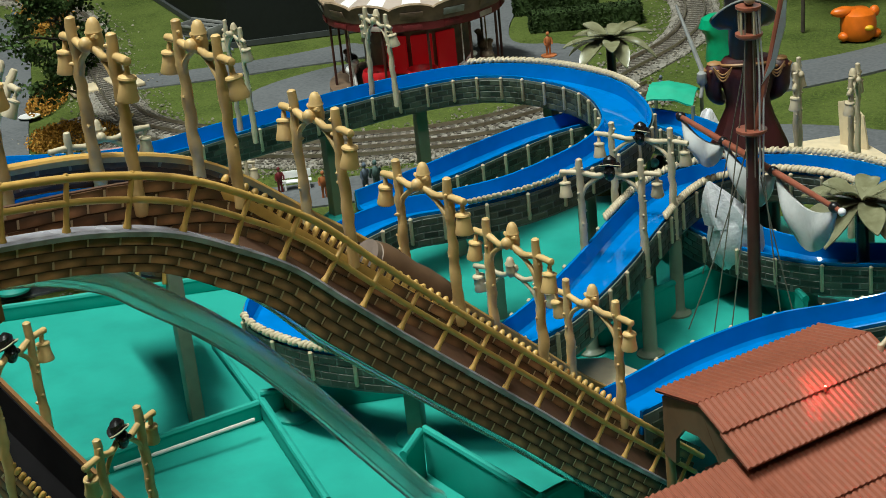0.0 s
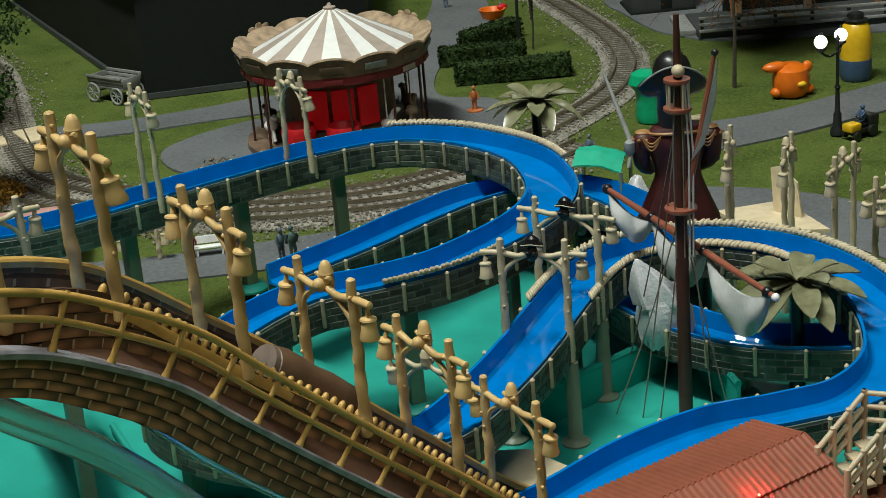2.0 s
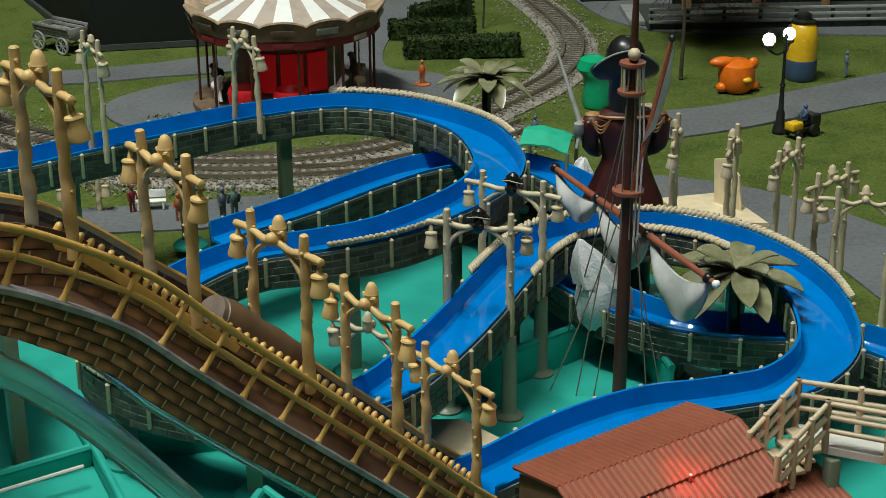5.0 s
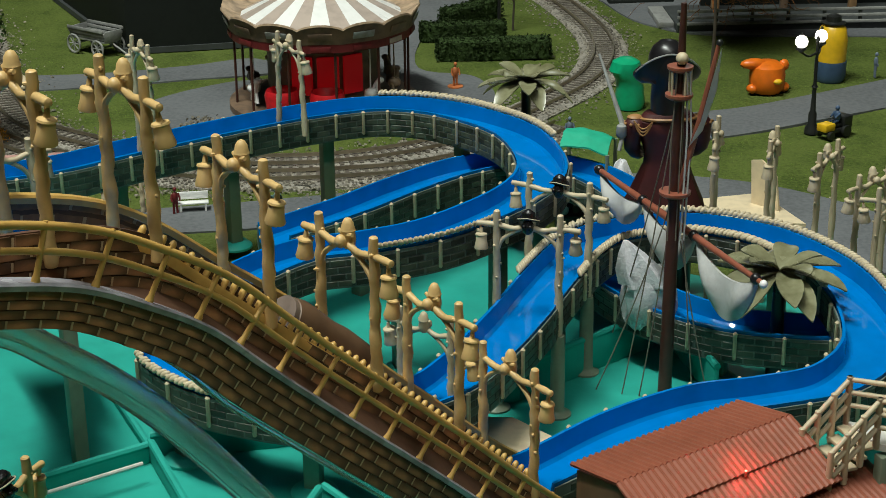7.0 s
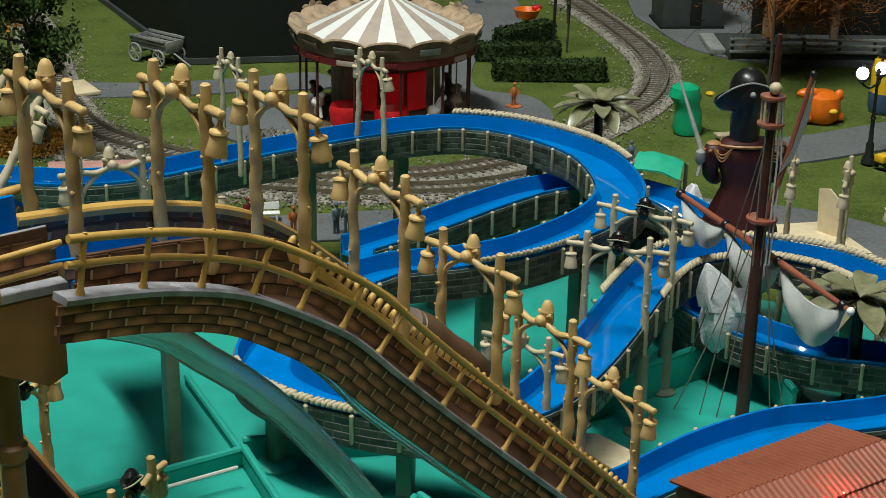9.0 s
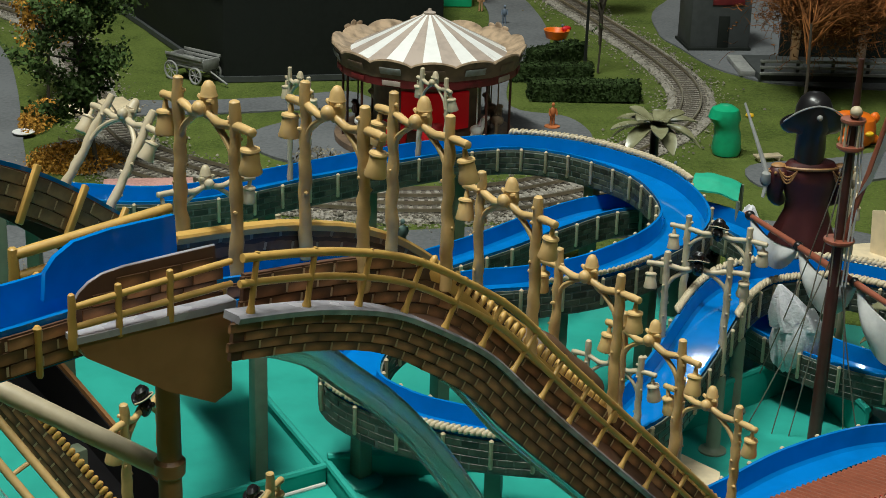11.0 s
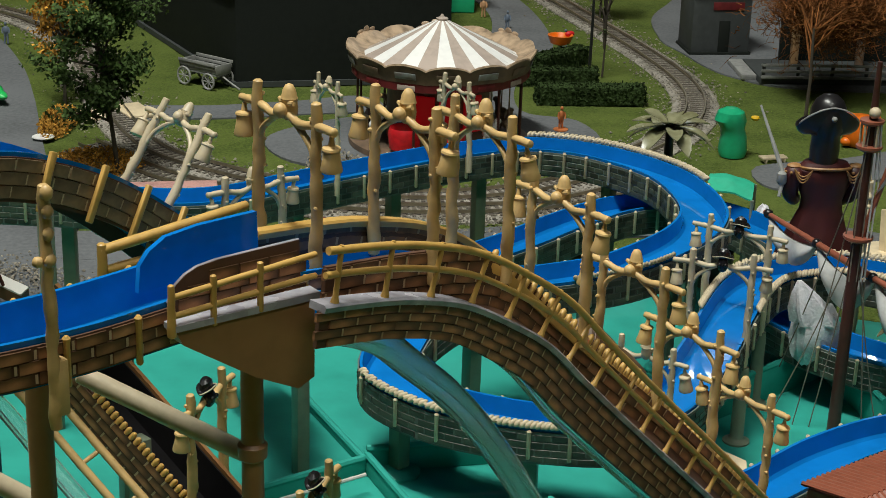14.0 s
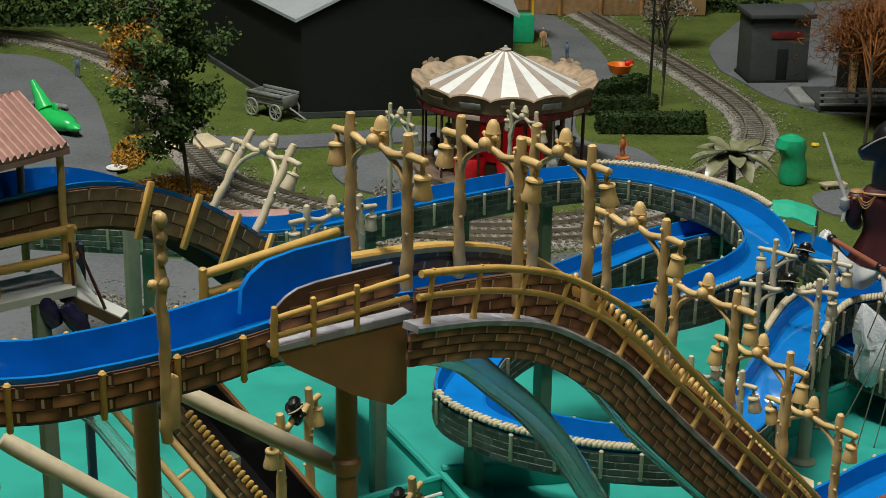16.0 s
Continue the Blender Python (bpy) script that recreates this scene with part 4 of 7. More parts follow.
# clear half-pipe under the drop
tp = spline([(-16.2, 39.2, 19.4), (-14.4, 40.8, 18.85), (-12.8, 42.4, 17.75), (-11.6, 43.6, 16.35), (-10.4, 45.0, 14.8), (-9.2, 46.5, 12.9), (-8.0, 48.0, 10.7), (-6.8, 49.7, 8.2), (-5.6, 51.6, 5.5), (-4.4, 53.6, 2.8), (-3.9, 54.4, 1.9)], 0.35)
ob = thing("clear_pipe", "clear plastic pipe arching down under the drop", "pipe", group="clear pipes")
bm = fresh()
arc = [2 * math.pi * k / 24 for k in range(21)]
sect = [(0.52 * math.sin(t - 2.6), 0.52 * math.cos(t - 2.6)) for t in arc] + [(0.43 * math.sin(t - 2.6), 0.43 * math.cos(t - 2.6)) for t in arc[::-1]]
part("shell", sweep(bm, tp, sect, tilt=True), M_CLEAR, ob)
for s in (-1, 1):
    part("edge_strip", tube(fresh(), aside(tp, s * 0.5, -0.1, True), 0.06, 6), M_CLEAR, ob)
ob = thing("clear_pipe", "thin clear plastic pipe close beneath the drop", "pipe", group="clear pipes")
low = spline(DROP_EDGE, 0.4)
part("shell", tube(fresh(), [p + Vector((0, 0, 0.6 * max(0.0, 1 - k / 12))) for k, p in enumerate(aside(low, -0.5, -1.75, True)[20:])], 0.17, 12), M_CLEAR, ob)

# log boat in the drop
ob = thing("log_boat", "brown log boat riding in the steep trough", "boat")
p0, d0, g0 = along(dc, lengths(dc)[-1] * 0.5)
up0 = Vector((d0.y, -d0.x, 0)).cross(g0) * 0.32
a, b = p0 + up0 - g0 * 2.1, p0 + up0 + g0 * 2.1
bm = fresh()
log(bm, a, b, 0.82, 0.8, n=20, bumps=0.03, steps=6)
hull = part("hull", bm, M_LOG, ob)
part("end_cap", tube(fresh(), [a - g0 * 0.03, a + g0 * 0.25], 0.72, 18), M_CAPWOOD, hull, "greyish sawn log end")

# dark lift chute with its gates
ch = spline([(-25.6, 54.0, 14.4), (-24.4, 53.3, 13.4), (-22.7, 52.5, 11.8), (-19.1, 50.6, 8.2), (-15.0, 48.5, 4.2), (-12.7, 47.3, 2.0), (-11.8, 46.8, 1.2)], 0.5)
ob = thing("lift_chute", "dark lift chute with brick side and ochre palisade", "chute")
part("bed", sweep(fresh(), ch, [(-1.05, 0.3), (-0.98, 0.3), (-0.95, -1.1), (0.9, -1.1), (0.92, -0.05), (1.0, -0.05), (1.0, -1.3), (-1.05, -1.3)], tilt=True), M_BLACK, ob)
part("far_rim", sweep(fresh(), ch, [(-1.25, 0.45), (-1.06, 0.45), (-1.06, -1.4), (-1.25, -1.4)], tilt=True), M_TAN, ob)
brick_rows(ch, part("near_wall", sweep(fresh(), ch, [(1.02, 0.0), (1.15, 0.0), (1.15, -1.5), (1.02, -1.5)], tilt=True), M_JOINT, ob), 1.15, -0.05, -1.5, True)
for off, h, r in ((2.2, -0.5, 0.16), (3.1, -0.9, 0.16)):
    part("side_rail", tube(fresh(), aside(ch, off, h, True), r, 10), M_BONE, ob)
part("clear_strip", sweep(fresh(), ch, [(3.7, -1.2), (3.7, -1.0), (3.78, -1.0), (3.78, -1.15), (4.32, -1.15), (4.32, -1.0), (4.4, -1.0), (4.4, -1.2)], tilt=True), M_CLEAR, ob, "clear plastic channel strip")
stake2 = to_mesh("palisade_stake", lathe(fresh(), [(0.12, -0.4), (0.12, 0.14), (0.1, 0.22), (0.04, 0.28)], n=10), M_GOLD)
run_parts("palisade_stake", stake2, ch, 0.26, ob, 1.08, 0.0, 4.5, 19.0, tilt=True)
tie = to_mesh("tie", tube(fresh(), [(0, -0.5, -0.3), (0, 0.45, 0.05)], 0.09, 8), M_BONE)
run_parts("tie", tie, ch, 2.2, ob, 2.7, -0.7, 4.0, 20.0, tilt=True)
for k in (6.0, 14.0):
    p, d, g = along(ch, k)
    part("pillar", box(fresh(), (p.x, p.y, (p.z - 1.0) / 2 + 0.2), (0.7, 0.7, p.z - 1.4), 40, 0.06), M_POST, ob)
gate_between((-19.3, 49.4), (-18.3, 51.8), 6.4, 12.6, dark=True)
gate_between((-15.3, 47.3), (-14.25, 49.7), 3.6, 9.75, dark=True)

# second drop at the back
D2 = [(-40, 38.5, 21.8), (-34, 43.5, 21.9), (-29.5, 47.4, 22.0), (-26.5, 50.4, 21.75), (-23.8, 53.6, 20.1), (-21.4, 57.2, 17.25), (-19.4, 61.0, 13.9), (-17.8, 65.0, 10.8), (-17.4, 69.5, 8.8), (-19.5, 75, 8.5)]
ob, c2 = flume("second_drop", "blue log flume drop with bold brick-printed sides", D2, M_BRICK_W, ribs=False, size=(1.25, 0.48), tilt=True, piece=BRICK_TAN)
rib2 = to_mesh("rib", box(fresh(), (0, 0, -0.9), (0.3, 0.2, 2.2), 0, 0.06), M_GOLD)
run_parts("rib", rib2, c2, 2.6, ob, 1.66, 0.0, 20.0, tilt=True)
for x, y, h, w, mat in ((-26.95, 52.0, 18.5, 0.32, M_NAVY), (-22.6, 57, 14.5, 0.66, M_POST), (-15.5, 66.2, 9.0, 0.66, M_POST), (-27.9, 71.2, 14.0, 0.66, M_POST)):
    part("pillar", box(fresh(), (x, y, h / 2), (w, w, h), 30, 0.05), mat, ob)


# ---------------------------------------------------------------- boarding house, stairs, ship
def corrugated(a, b, c, rib=0.3, deep=0.07, thick=0.08):
    """A ribbed sheet: a to b along the eave, a to c up the slope, ribs running up."""
    a, b, c = Vector(a), Vector(b), Vector(c)
    n = (b - a).cross(c - a).normalized()
    if n.z < 0:
        n = -n
    count = int((b - a).length / rib)
    bm = fresh()
    prev = None
    for i in range(count * 4 + 1):
        k = i / (count * 4)
        h = (0.0, 1.0, 1.0, 0.0)[i % 4] * deep
        p = a.lerp(b, k)
        ring = [bm.verts.new(p + n * h), bm.verts.new(p + (c - a) + n * h), bm.verts.new(p + (c - a) - n * thick), bm.verts.new(p - n * thick)]
        if prev:
            for j in range(4):
                bm.faces.new((prev[j], prev[(j + 1) % 4], ring[(j + 1) % 4], ring[j]))
        prev = ring
    return bm


ax = Vector((0.842, 0.54, 0))
px_ = Vector((0.54, -0.842, 0))
e1 = Vector((5.24, 53.8, 0))


def at_house(along_ax, across, z):
    return e1 + ax * along_ax + px_ * across + Vector((0, 0, z))


HOUSE = "ribbed red-brown roof slope"
ob = thing("boarding_house", "boarding house with a ribbed red-brown double roof", "building")
L = 9.1
part("roof_slope", corrugated(at_house(0, 0, 6.38), at_house(L, 0, 6.33), at_house(-0.75, 3.45, 7.36)), M_ROOF, ob, HOUSE)
part("roof_slope", corrugated(at_house(-0.75, 3.47, 7.36), at_house(L - 0.75, 3.47, 7.3), at_house(-0.95, 5.0, 6.8)), M_ROOF, ob, HOUSE)
part("roof_slope", corrugated(at_house(-0.95, 4.85, 6.72), at_house(L - 0.95, 4.85, 6.68), at_house(-1.2, 6.6, 6.05)), M_ROOF, ob, HOUSE)
part("lower_roof", corrugated(at_house(-5.7, 5.4, 5.85), at_house(L + 1.2, 5.4, 5.85), at_house(-6.1, 8.8, 4.95)), M_ROOF, ob)
part("lower_roof", corrugated(at_house(-6.1, 8.65, 4.86), at_house(L + 0.8, 8.65, 4.86), at_house(-6.4, 11.0, 4.3)), M_ROOF, ob)
for k in (0.1, L - 0.5):
    pts = [at_house(k, 0.3, 6.2), at_house(k - 0.75, 3.4, 7.15), at_house(k - 1.0, 5.9, 6.1), at_house(k - 1.0, 5.9, 3.6), at_house(k - 1.0, 5.2, 3.6), at_house(k - 1.0, 5.0, 4.8), at_house(k - 0.9, 4.4, 5.5), at_house(k - 0.7, 3.2, 5.8), at_house(k - 0.4, 2.0, 5.5), at_house(k - 0.3, 1.4, 4.8), at_house(k - 0.2, 1.2, 3.6), at_house(k, 0.3, 3.6)]
    part("gable", slab(pts, 0.2, ax), M_LOG, ob, "orange-brown gable with an arched opening")
for k, c in ((0.3, 0.4), (-0.6, 5.6), (L - 0.5, 0.4), (L - 1.5, 5.6), (-5.3, 5.8), (-5.6, 10.4), (L + 0.4, 10.4), (L + 0.8, 5.8), (3.5, 10.4)):
    q = at_house(k, c, 0.45)
    part("post", log(fresh(), q, q + Vector((0, 0, 3.85 if c > 10 else 5.0)), 0.22, 0.2, bumps=0.04), M_TAN, ob)
part("floor_deck", slab([at_house(1.2, 1.4, 3.0), at_house(L + 0.6, 1.4, 3.0), at_house(L + 0.6, 10.8, 3.0), at_house(-0.6, 10.8, 3.0)], 0.3, Vector((0, 0, -1))), M_TAN, ob)
q = Vector((11.52, 51.78, 6.96))
led = thing("signal_lamp", "small glowing red lamp on the ribbed roof", "lamp")
part("socket", lathe(fresh(), [(0.07, -0.25), (0.07, -0.05), (0.05, -0.03)], q, 10), M_ROOF, led)
part("bulb", ball(fresh(), q - Vector((0, 0, 0.02)), 0.055, (1, 1, 0.8), 10, 8), M_LED, led, "glowing red bulb")
spot = bpy.data.lights.new("signal_glow", "POINT")
spot.energy, spot.color, spot.shadow_soft_size = 0.012, (1.0, 0.03, 0.05), 0.001
so = new("signal_glow", spot)
so.location = (q + Vector((0.0, -0.15, 0.5))) * U

# ochre landing stakes in front of the gable
ob = thing("landing_plank", "pale plywood landing plank beside the drop", "plank")
part("board", prism(fresh(), [(2.6, 66.4), (4.3, 66.2), (5.9, 64.2), (5.2, 61.0), (3.2, 59.6), (1.4, 62.2)], 1.8, 2.0), M_PLY, ob)
part("block", box(fresh(), (3.8, 63.2, 1.12), (1.6, 1.6, 1.34), 20, 0.05), M_PLY, ob)
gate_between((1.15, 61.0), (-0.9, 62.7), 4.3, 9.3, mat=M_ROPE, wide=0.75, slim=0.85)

# stair tower
ob = thing("stair_bridge", "pale stairway and footbridge with bone-coloured railings", "stairs")
deck = [(16.3, 55.3, 7.0), (16.9, 53.4, 7.0), (27, 48.2, 7.0), (27, 50.6, 7.0)]
part("deck", slab(deck, 0.3, Vector((0, 0, -1))), M_LANDING, ob, "pale grey footbridge deck")
fl = [Vector((16.3, 55.3, 7.0)), Vector((16.9, 53.4, 7.0)), Vector((14.9, 52.5, 5.3)), Vector((14.3, 54.4, 5.3))]
for k in range(5):
    t = (k + 0.5) / 5
    a, b = fl[0].lerp(fl[3], t), fl[1].lerp(fl[2], t)
    c = (a + b) / 2
    part("step", box(fresh(), c, ((b - a).length, 0.55, 0.14), math.degrees(math.atan2(b.y - a.y, b.x - a.x)), 0.03), M_ROPE, ob)
for a, b in ((fl[0], fl[3]), (fl[1], fl[2]), (Vector(deck[0]), Vector(deck[3])), (Vector(deck[1]), Vector(deck[2]))):
    for h in (0.7, 1.25, 1.8):
        part("rail", log(fresh(), a + Vector((0, 0, h)), b + Vector((0, 0, h)), 0.11, 0.11, bumps=0.02), M_ROPE, ob)
    n = max(3, int((b - a).length / 2.2))
    for k in range(n + 1):
        q = a.lerp(b, k / n)
        part("rail_post", log(fresh(), q - Vector((0, 0, 0.25)), q + Vector((0, 0, 1.95)), 0.14, 0.13, bumps=0.03), M_ROPE, ob)
for x, y in ((16.2, 54.2), (17.2, 53.3), (26, 48.6)):
    part("pillar", box(fresh(), (x, y, 3.5), (0.5, 0.5, 6.1), 20, 0.06), M_POST, ob)


def ship():
    ob = thing("ship_rigging", "brown ship mast with furled grey sails and cords", "ship")
    m = part("mast", tube(fresh(), [(12.15, 70.4, 0.5), (12.2, 70.4, 9), (12.25, 70.4, 16), (12.27, 70.4, 20.2)], [0.34, 0.3, 0.24, 0.13], 12), M_MAST, ob)
    for z, r in ((11.2, 0.75), (15.9, 0.65), (17.2, 0.6)):
        part("crows_nest", lathe(fresh(), [(r * 0.8, z - 0.12), (r, z), (r, z + 0.12), (r * 0.5, z + 0.14), (0.2, z + 0.15)], (12.22, 70.4, 0), 16), M_ROOF, m)
    for k in range(5):
        t = 2 * math.pi * k / 5
        part("stanchion", tube(fresh(), [(12.23 + 0.5 * math.cos(t), 70.4 + 0.5 * math.sin(t), 15.9), (12.23 + 0.5 * math.cos(t), 70.4 + 0.5 * math.sin(t), 17.2)], 0.06, 6), M_ROPE, m)
    ball_top = ball(fresh(), (12.25, 70.2, 17.7), 0.3, n=10, m=7)
    part("rope_coil", ball_top, M_ROPE, m)
    A, B = Vector((9.85, 79.0, 9.6)), Vector((15.2, 64.8, 8.85))
    boom = part("boom", tube(fresh(), [A, A.lerp(B, 0.5), B], [0.14, 0.2, 0.13], 10), M_ROOF, ob)
    part("boom_tip", ball(fresh(), B, 0.2, n=8, m=6), M_WHITE, boom)
    for k in (0.02, 0.31, 0.62, 0.96):
        q = A.lerp(B, k)
        part("knot", ball(fresh(), q, 0.27, (1, 1, 1), 8, 6), M_BLACK, boom)
    for k0, k1, drop in ((0.02, 0.31, 1.9), (0.31, 0.63, 2.5), (0.63, 0.97, 2.9)):
        bm = fresh()
        n, mm = 14, 8
        rows = []
        for i in range(n + 1):
            u = i / n
            q = A.lerp(B, k0 + (k1 - k0) * u)
            low = drop * (1 - (2 * u - 1) ** 2) ** 0.75 + 0.12
            top = 0.32 * drop * (1 - (2 * u - 1) ** 2)
            row = []
            for j in range(mm + 1):
                v = j / mm
                z = -(top + (low - top) * v)
                row.append(q + Vector((-0.55, -0.35, 0)) * math.sin(v * math.pi) * (0.5 + 0.4 * math.sin(u * 9)) * (1 - (2 * u - 1) ** 2) + Vector((0, 0, z)))
            rows.append(row)
        fr = [[bm.verts.new(p) for p in r] for r in rows]
        bk = [[bm.verts.new(p + Vector((0.1, 0.06, 0.0))) for p in r] for r in rows]
        for i in range(n):
            for j in range(mm):
                bm.faces.new((fr[i][j], fr[i + 1][j], fr[i + 1][j + 1], fr[i][j + 1]))
                bm.faces.new((bk[i][j], bk[i][j + 1], bk[i + 1][j + 1], bk[i + 1][j]))
            bm.faces.new((fr[i][0], bk[i][0], bk[i + 1][0], fr[i + 1][0]))
            bm.faces.new((fr[i][mm], fr[i + 1][mm], bk[i + 1][mm], bk[i][mm]))
        part("sail", bm, M_SAIL, ob, "grey-white sagging sail")
    gaff = part("gaff", tube(fresh(), [(12.3, 70.3, 11.0), (13.1, 69.9, 14.8), (13.75, 69.6, 18.5)], [0.16, 0.15, 0.1], 8), M_ROOF, ob)
    part("gaff_tip", ball(fresh(), (13.78, 69.6, 18.55), 0.17, n=8, m=6), M_IRON, gaff)
    part("gaff_sail", slab([(13.85, 69.5, 18.3), (13.75, 69.6, 16.4), (13.2, 69.7, 14.4), (12.65, 69.9, 13.6), (13.1, 69.6, 14.9), (13.45, 69.5, 16.6)], 0.1, Vector((0.5, 0.8, 0))), M_SAIL, ob)
    feet = [(9.0, 71.8, 0.46), (10.2, 71.2, 0.46), (11.0, 70.9, 0.46), (13.4, 69.6, 0.46), (14.2, 69.5, 0.46), (10.2, 74.5, 2.3)]
    for k, (x, y, z) in enumerate(feet):
        top = (12.2, 70.4, 15.8 if k % 2 else 11.1)
        sag = [Vector(top).lerp(Vector((x, y, z)), t) + Vector((0, 0, -0.5 * math.sin(math.pi * t))) for t in (0, 0.2, 0.4, 0.6, 0.8, 1)]
        part("shroud", tube(fresh(), sag, 0.035, 5), M_CORD, ob)
    for dx in (-0.25, 0.1, 0.3, 0.45):
        part("halyard", tube(fresh(), [(12.25 + dx * 0.8, 70.1, 17.3), (12.2 + dx * 1.3, 70.0, 14), (12.15 + dx * 1.1, 69.95, 9.0)], 0.05 if dx > 0.2 else 0.035, 5), M_SAIL if dx > 0.2 else M_CORD, ob)
    return ob


ship()

# white lace bundle hanging by the mast
bm = fresh()
lathe(bm, [(0.1, 7.0), (0.55, 6.3), (1.0, 5.4), (1.15, 4.6)], (0, 0, 0), 26)
for v in bm.verts:
    t = math.atan2(v.co.y, v.co.x)
    r = 1 + 0.22 * math.sin(5 * t)
    v.co = Vector((10.6 + v.co.x * r + (7.0 - v.co.z) * 0.45, 73.9 + v.co.y * r * 0.6, v.co.z + 0.55))
n0 = len(bm.verts)
lathe(bm, [(0.5, 2.0), (1.1, 2.5), (1.35, 3.6), (1.35, 4.6), (0.9, 5.2), (0.3, 5.3)], (0, 0, 0), 26)
bm.verts.ensure_lookup_table()
for v in bm.verts[n0:]:
    t = math.atan2(v.co.y, v.co.x)
    r = 1 + 0.13 * math.sin(4 * t + v.co.z) + 0.06 * math.sin(11 * t)
    v.co = Vector((11.9 + v.co.x * r, 74.2 + v.co.y * r * 0.75, v.co.z + 0.55 + 0.2 * math.sin(3 * t)))
solo("lace_cloth", bm, M_CLOTH, "crumpled white lace cloth hanging beside the mast", "cloth")


def pirate():
    """A tall hatted statue, one plain mesh in three paints."""
    bm = fresh()
    c = (14.3, 83.2)
    z0 = 0.0
    lathe(bm, [(0.9, 0.0), (0.9, 0.3), (0.75, 0.4), (0.75, 5.5), (0.6, 5.6)], (c[0] - 0.9, c[1], 0), 14)
    lathe(bm, [(0.9, 0.0), (0.9, 0.3), (0.75, 0.4), (0.75, 5.5), (0.6, 5.6)], (c[0] + 0.9, c[1], 0), 14)
    n0 = len(bm.faces)
    lathe(bm, [(2.05, 5.4), (1.95, 6.0), (1.5, 7.2), (1.15, 8.4), (1.1, 9.0), (1.4, 10.0), (1.5, 10.8), (1.15, 11.25), (0.5, 11.4)], (0, 0, 0), 22)
    bm.verts.ensure_lookup_table()
    for v in bm.verts:
        if v.co.length < 60:
            t = math.atan2(v.co.y, v.co.x)
            f = 1 + (0.1 * math.sin(7 * t) if v.co.z < 8 else 0)
            v.co = Vector((c[0] + v.co.x * f * 1.1, c[1] + v.co.y * f * 0.7, v.co.z))
    for s in (-1, 1):
        ball(bm, (c[0] + s * 1.75, c[1], 10.45), 0.66, (1, 0.9, 0.95), 12, 8)
        tube(bm, spline([(c[0] + s * 1.85, c[1], 10.4), (c[0] + s * 1.85, c[1] + 0.15, 9.3), (c[0] + s * 1.35, c[1] + 0.9, 8.7)], 0.3), [0.55, 0.52, 0.48, 0.46, 0.44, 0.42, 0.4, 0.38][:len(spline([(c[0] + s * 1.85, c[1], 10.4), (c[0] + s * 1.85, c[1] + 0.15, 9.3), (c[0] + s * 1.35, c[1] + 0.9, 8.7)], 0.3))], 10)
    n1 = len(bm.faces)
    for s in (-1, 1):
        for k in range(9):
            t = 2 * math.pi * k / 9
            ball(bm, (c[0] + s * 1.8 + 0.58 * math.cos(t), c[1] - 0.1 + 0.5 * math.sin(t), 10.7), 0.1, n=6, m=5)
        ball(bm, (c[0] + s * 1.8, c[1], 10.98), 0.36, (1.2, 1.0, 0.45), 10, 6)
    for s in (-1, 1):
        for e in (0.55, 0.8, 1.05):
            tube(bm, [(c[0] + s * (1.0 + 0.95 * k / 8), c[1] - 0.95 + 0.35 * k / 8, 10.95 - e * math.sin(math.pi * k / 8) * 0.75) for k in range(9)], 0.045, 5)
    tube(bm, [(c[0] + 1.5 * math.cos(t), c[1] + 1.05 * math.sin(t), 10.9 - 0.15 * math.sin(t)) for t in [math.pi + math.pi * k / 14 for k in range(15)]], 0.1, 6)
    n2 = len(bm.faces)
    lathe(bm, [(0.8, 11.2), (0.84, 12.0), (0.8, 12.9), (1.0, 13.2), (1.06, 13.8), (1.0, 14.4), (0.8, 14.85), (0.45, 15.15), (0.1, 15.22)], (c[0] - 0.15, c[1], 0), 22)
    k0 = len(bm.verts)
    lathe(bm, [(0.8, 12.85), (1.3, 12.9), (1.6, 13.15), (1.72, 13.4), (1.64, 13.45), (1.45, 13.2), (0.8, 13.1)], (0, 0, 0), 36)
    bm.verts.ensure_lookup_table()
    for v in bm.verts[k0:]:
        e = max(0.0, (v.co.xy.length - 0.8) / 0.9)
        t = math.atan2(v.co.y, v.co.x)
        v.co = Vector((c[0] - 0.15 + v.co.x * (1 + 0.06 * e * abs(math.cos(t))), c[1] + v.co.y * 0.82 * (1 - 0.3 * e * max(0.0, -math.sin(t))), v.co.z + e * (1.15 * max(0.0, -math.sin(t)) ** 1.3 - 0.1 * abs(math.cos(t)) + 0.3 * max(0.0, math.sin(t)))))
    n3 = len(bm.faces)
    tube(bm, [(c[0] - 0.15 + 1.78 * math.cos(t), c[1] + 1.4 * math.sin(t) * (1 - 0.3 * -math.sin(t)), 13.5 + 1.15 * max(0.0, -math.sin(t)) ** 1.3 - 0.1 * abs(math.cos(t))) for t in [math.pi * (1.08 + 0.84 * k / 18) for k in range(19)]], 0.05, 6)
    ball(bm, (c[0] - 0.15, c[1] - 1.2, 14.05), 0.17, n=8, m=6)
    tube(bm, [(11.6, 82.6, 9.3), (11.9, 83.0, 10.4), (10.85, 85.5, 13.9)], [0.1, 0.16, 0.07], 8)
    lathe(bm, [(0.2, 9.95), (0.3, 10.1), (0.27, 10.6), (0.15, 10.7)], (11.75, 82.9, 0), 12)
    bm.faces.ensure_lookup_table()
    me_faces = [0 if i < n0 else 1 if i < n1 else 2 if i < n2 else 0 if i < n3 else 3 for i in range(len(bm.faces))]
    me = to_mesh("pirate_statue", bm, M_BLACK)
    for m in (M_COAT, M_TRIM, M_OLDWOOD):
        me.materials.append(m)
    me.polygons.foreach_set("material_index", me_faces)
    return tagged(new("pirate_statue", me), "tall statue in a dark red coat and black hat", "statue")


pirate()


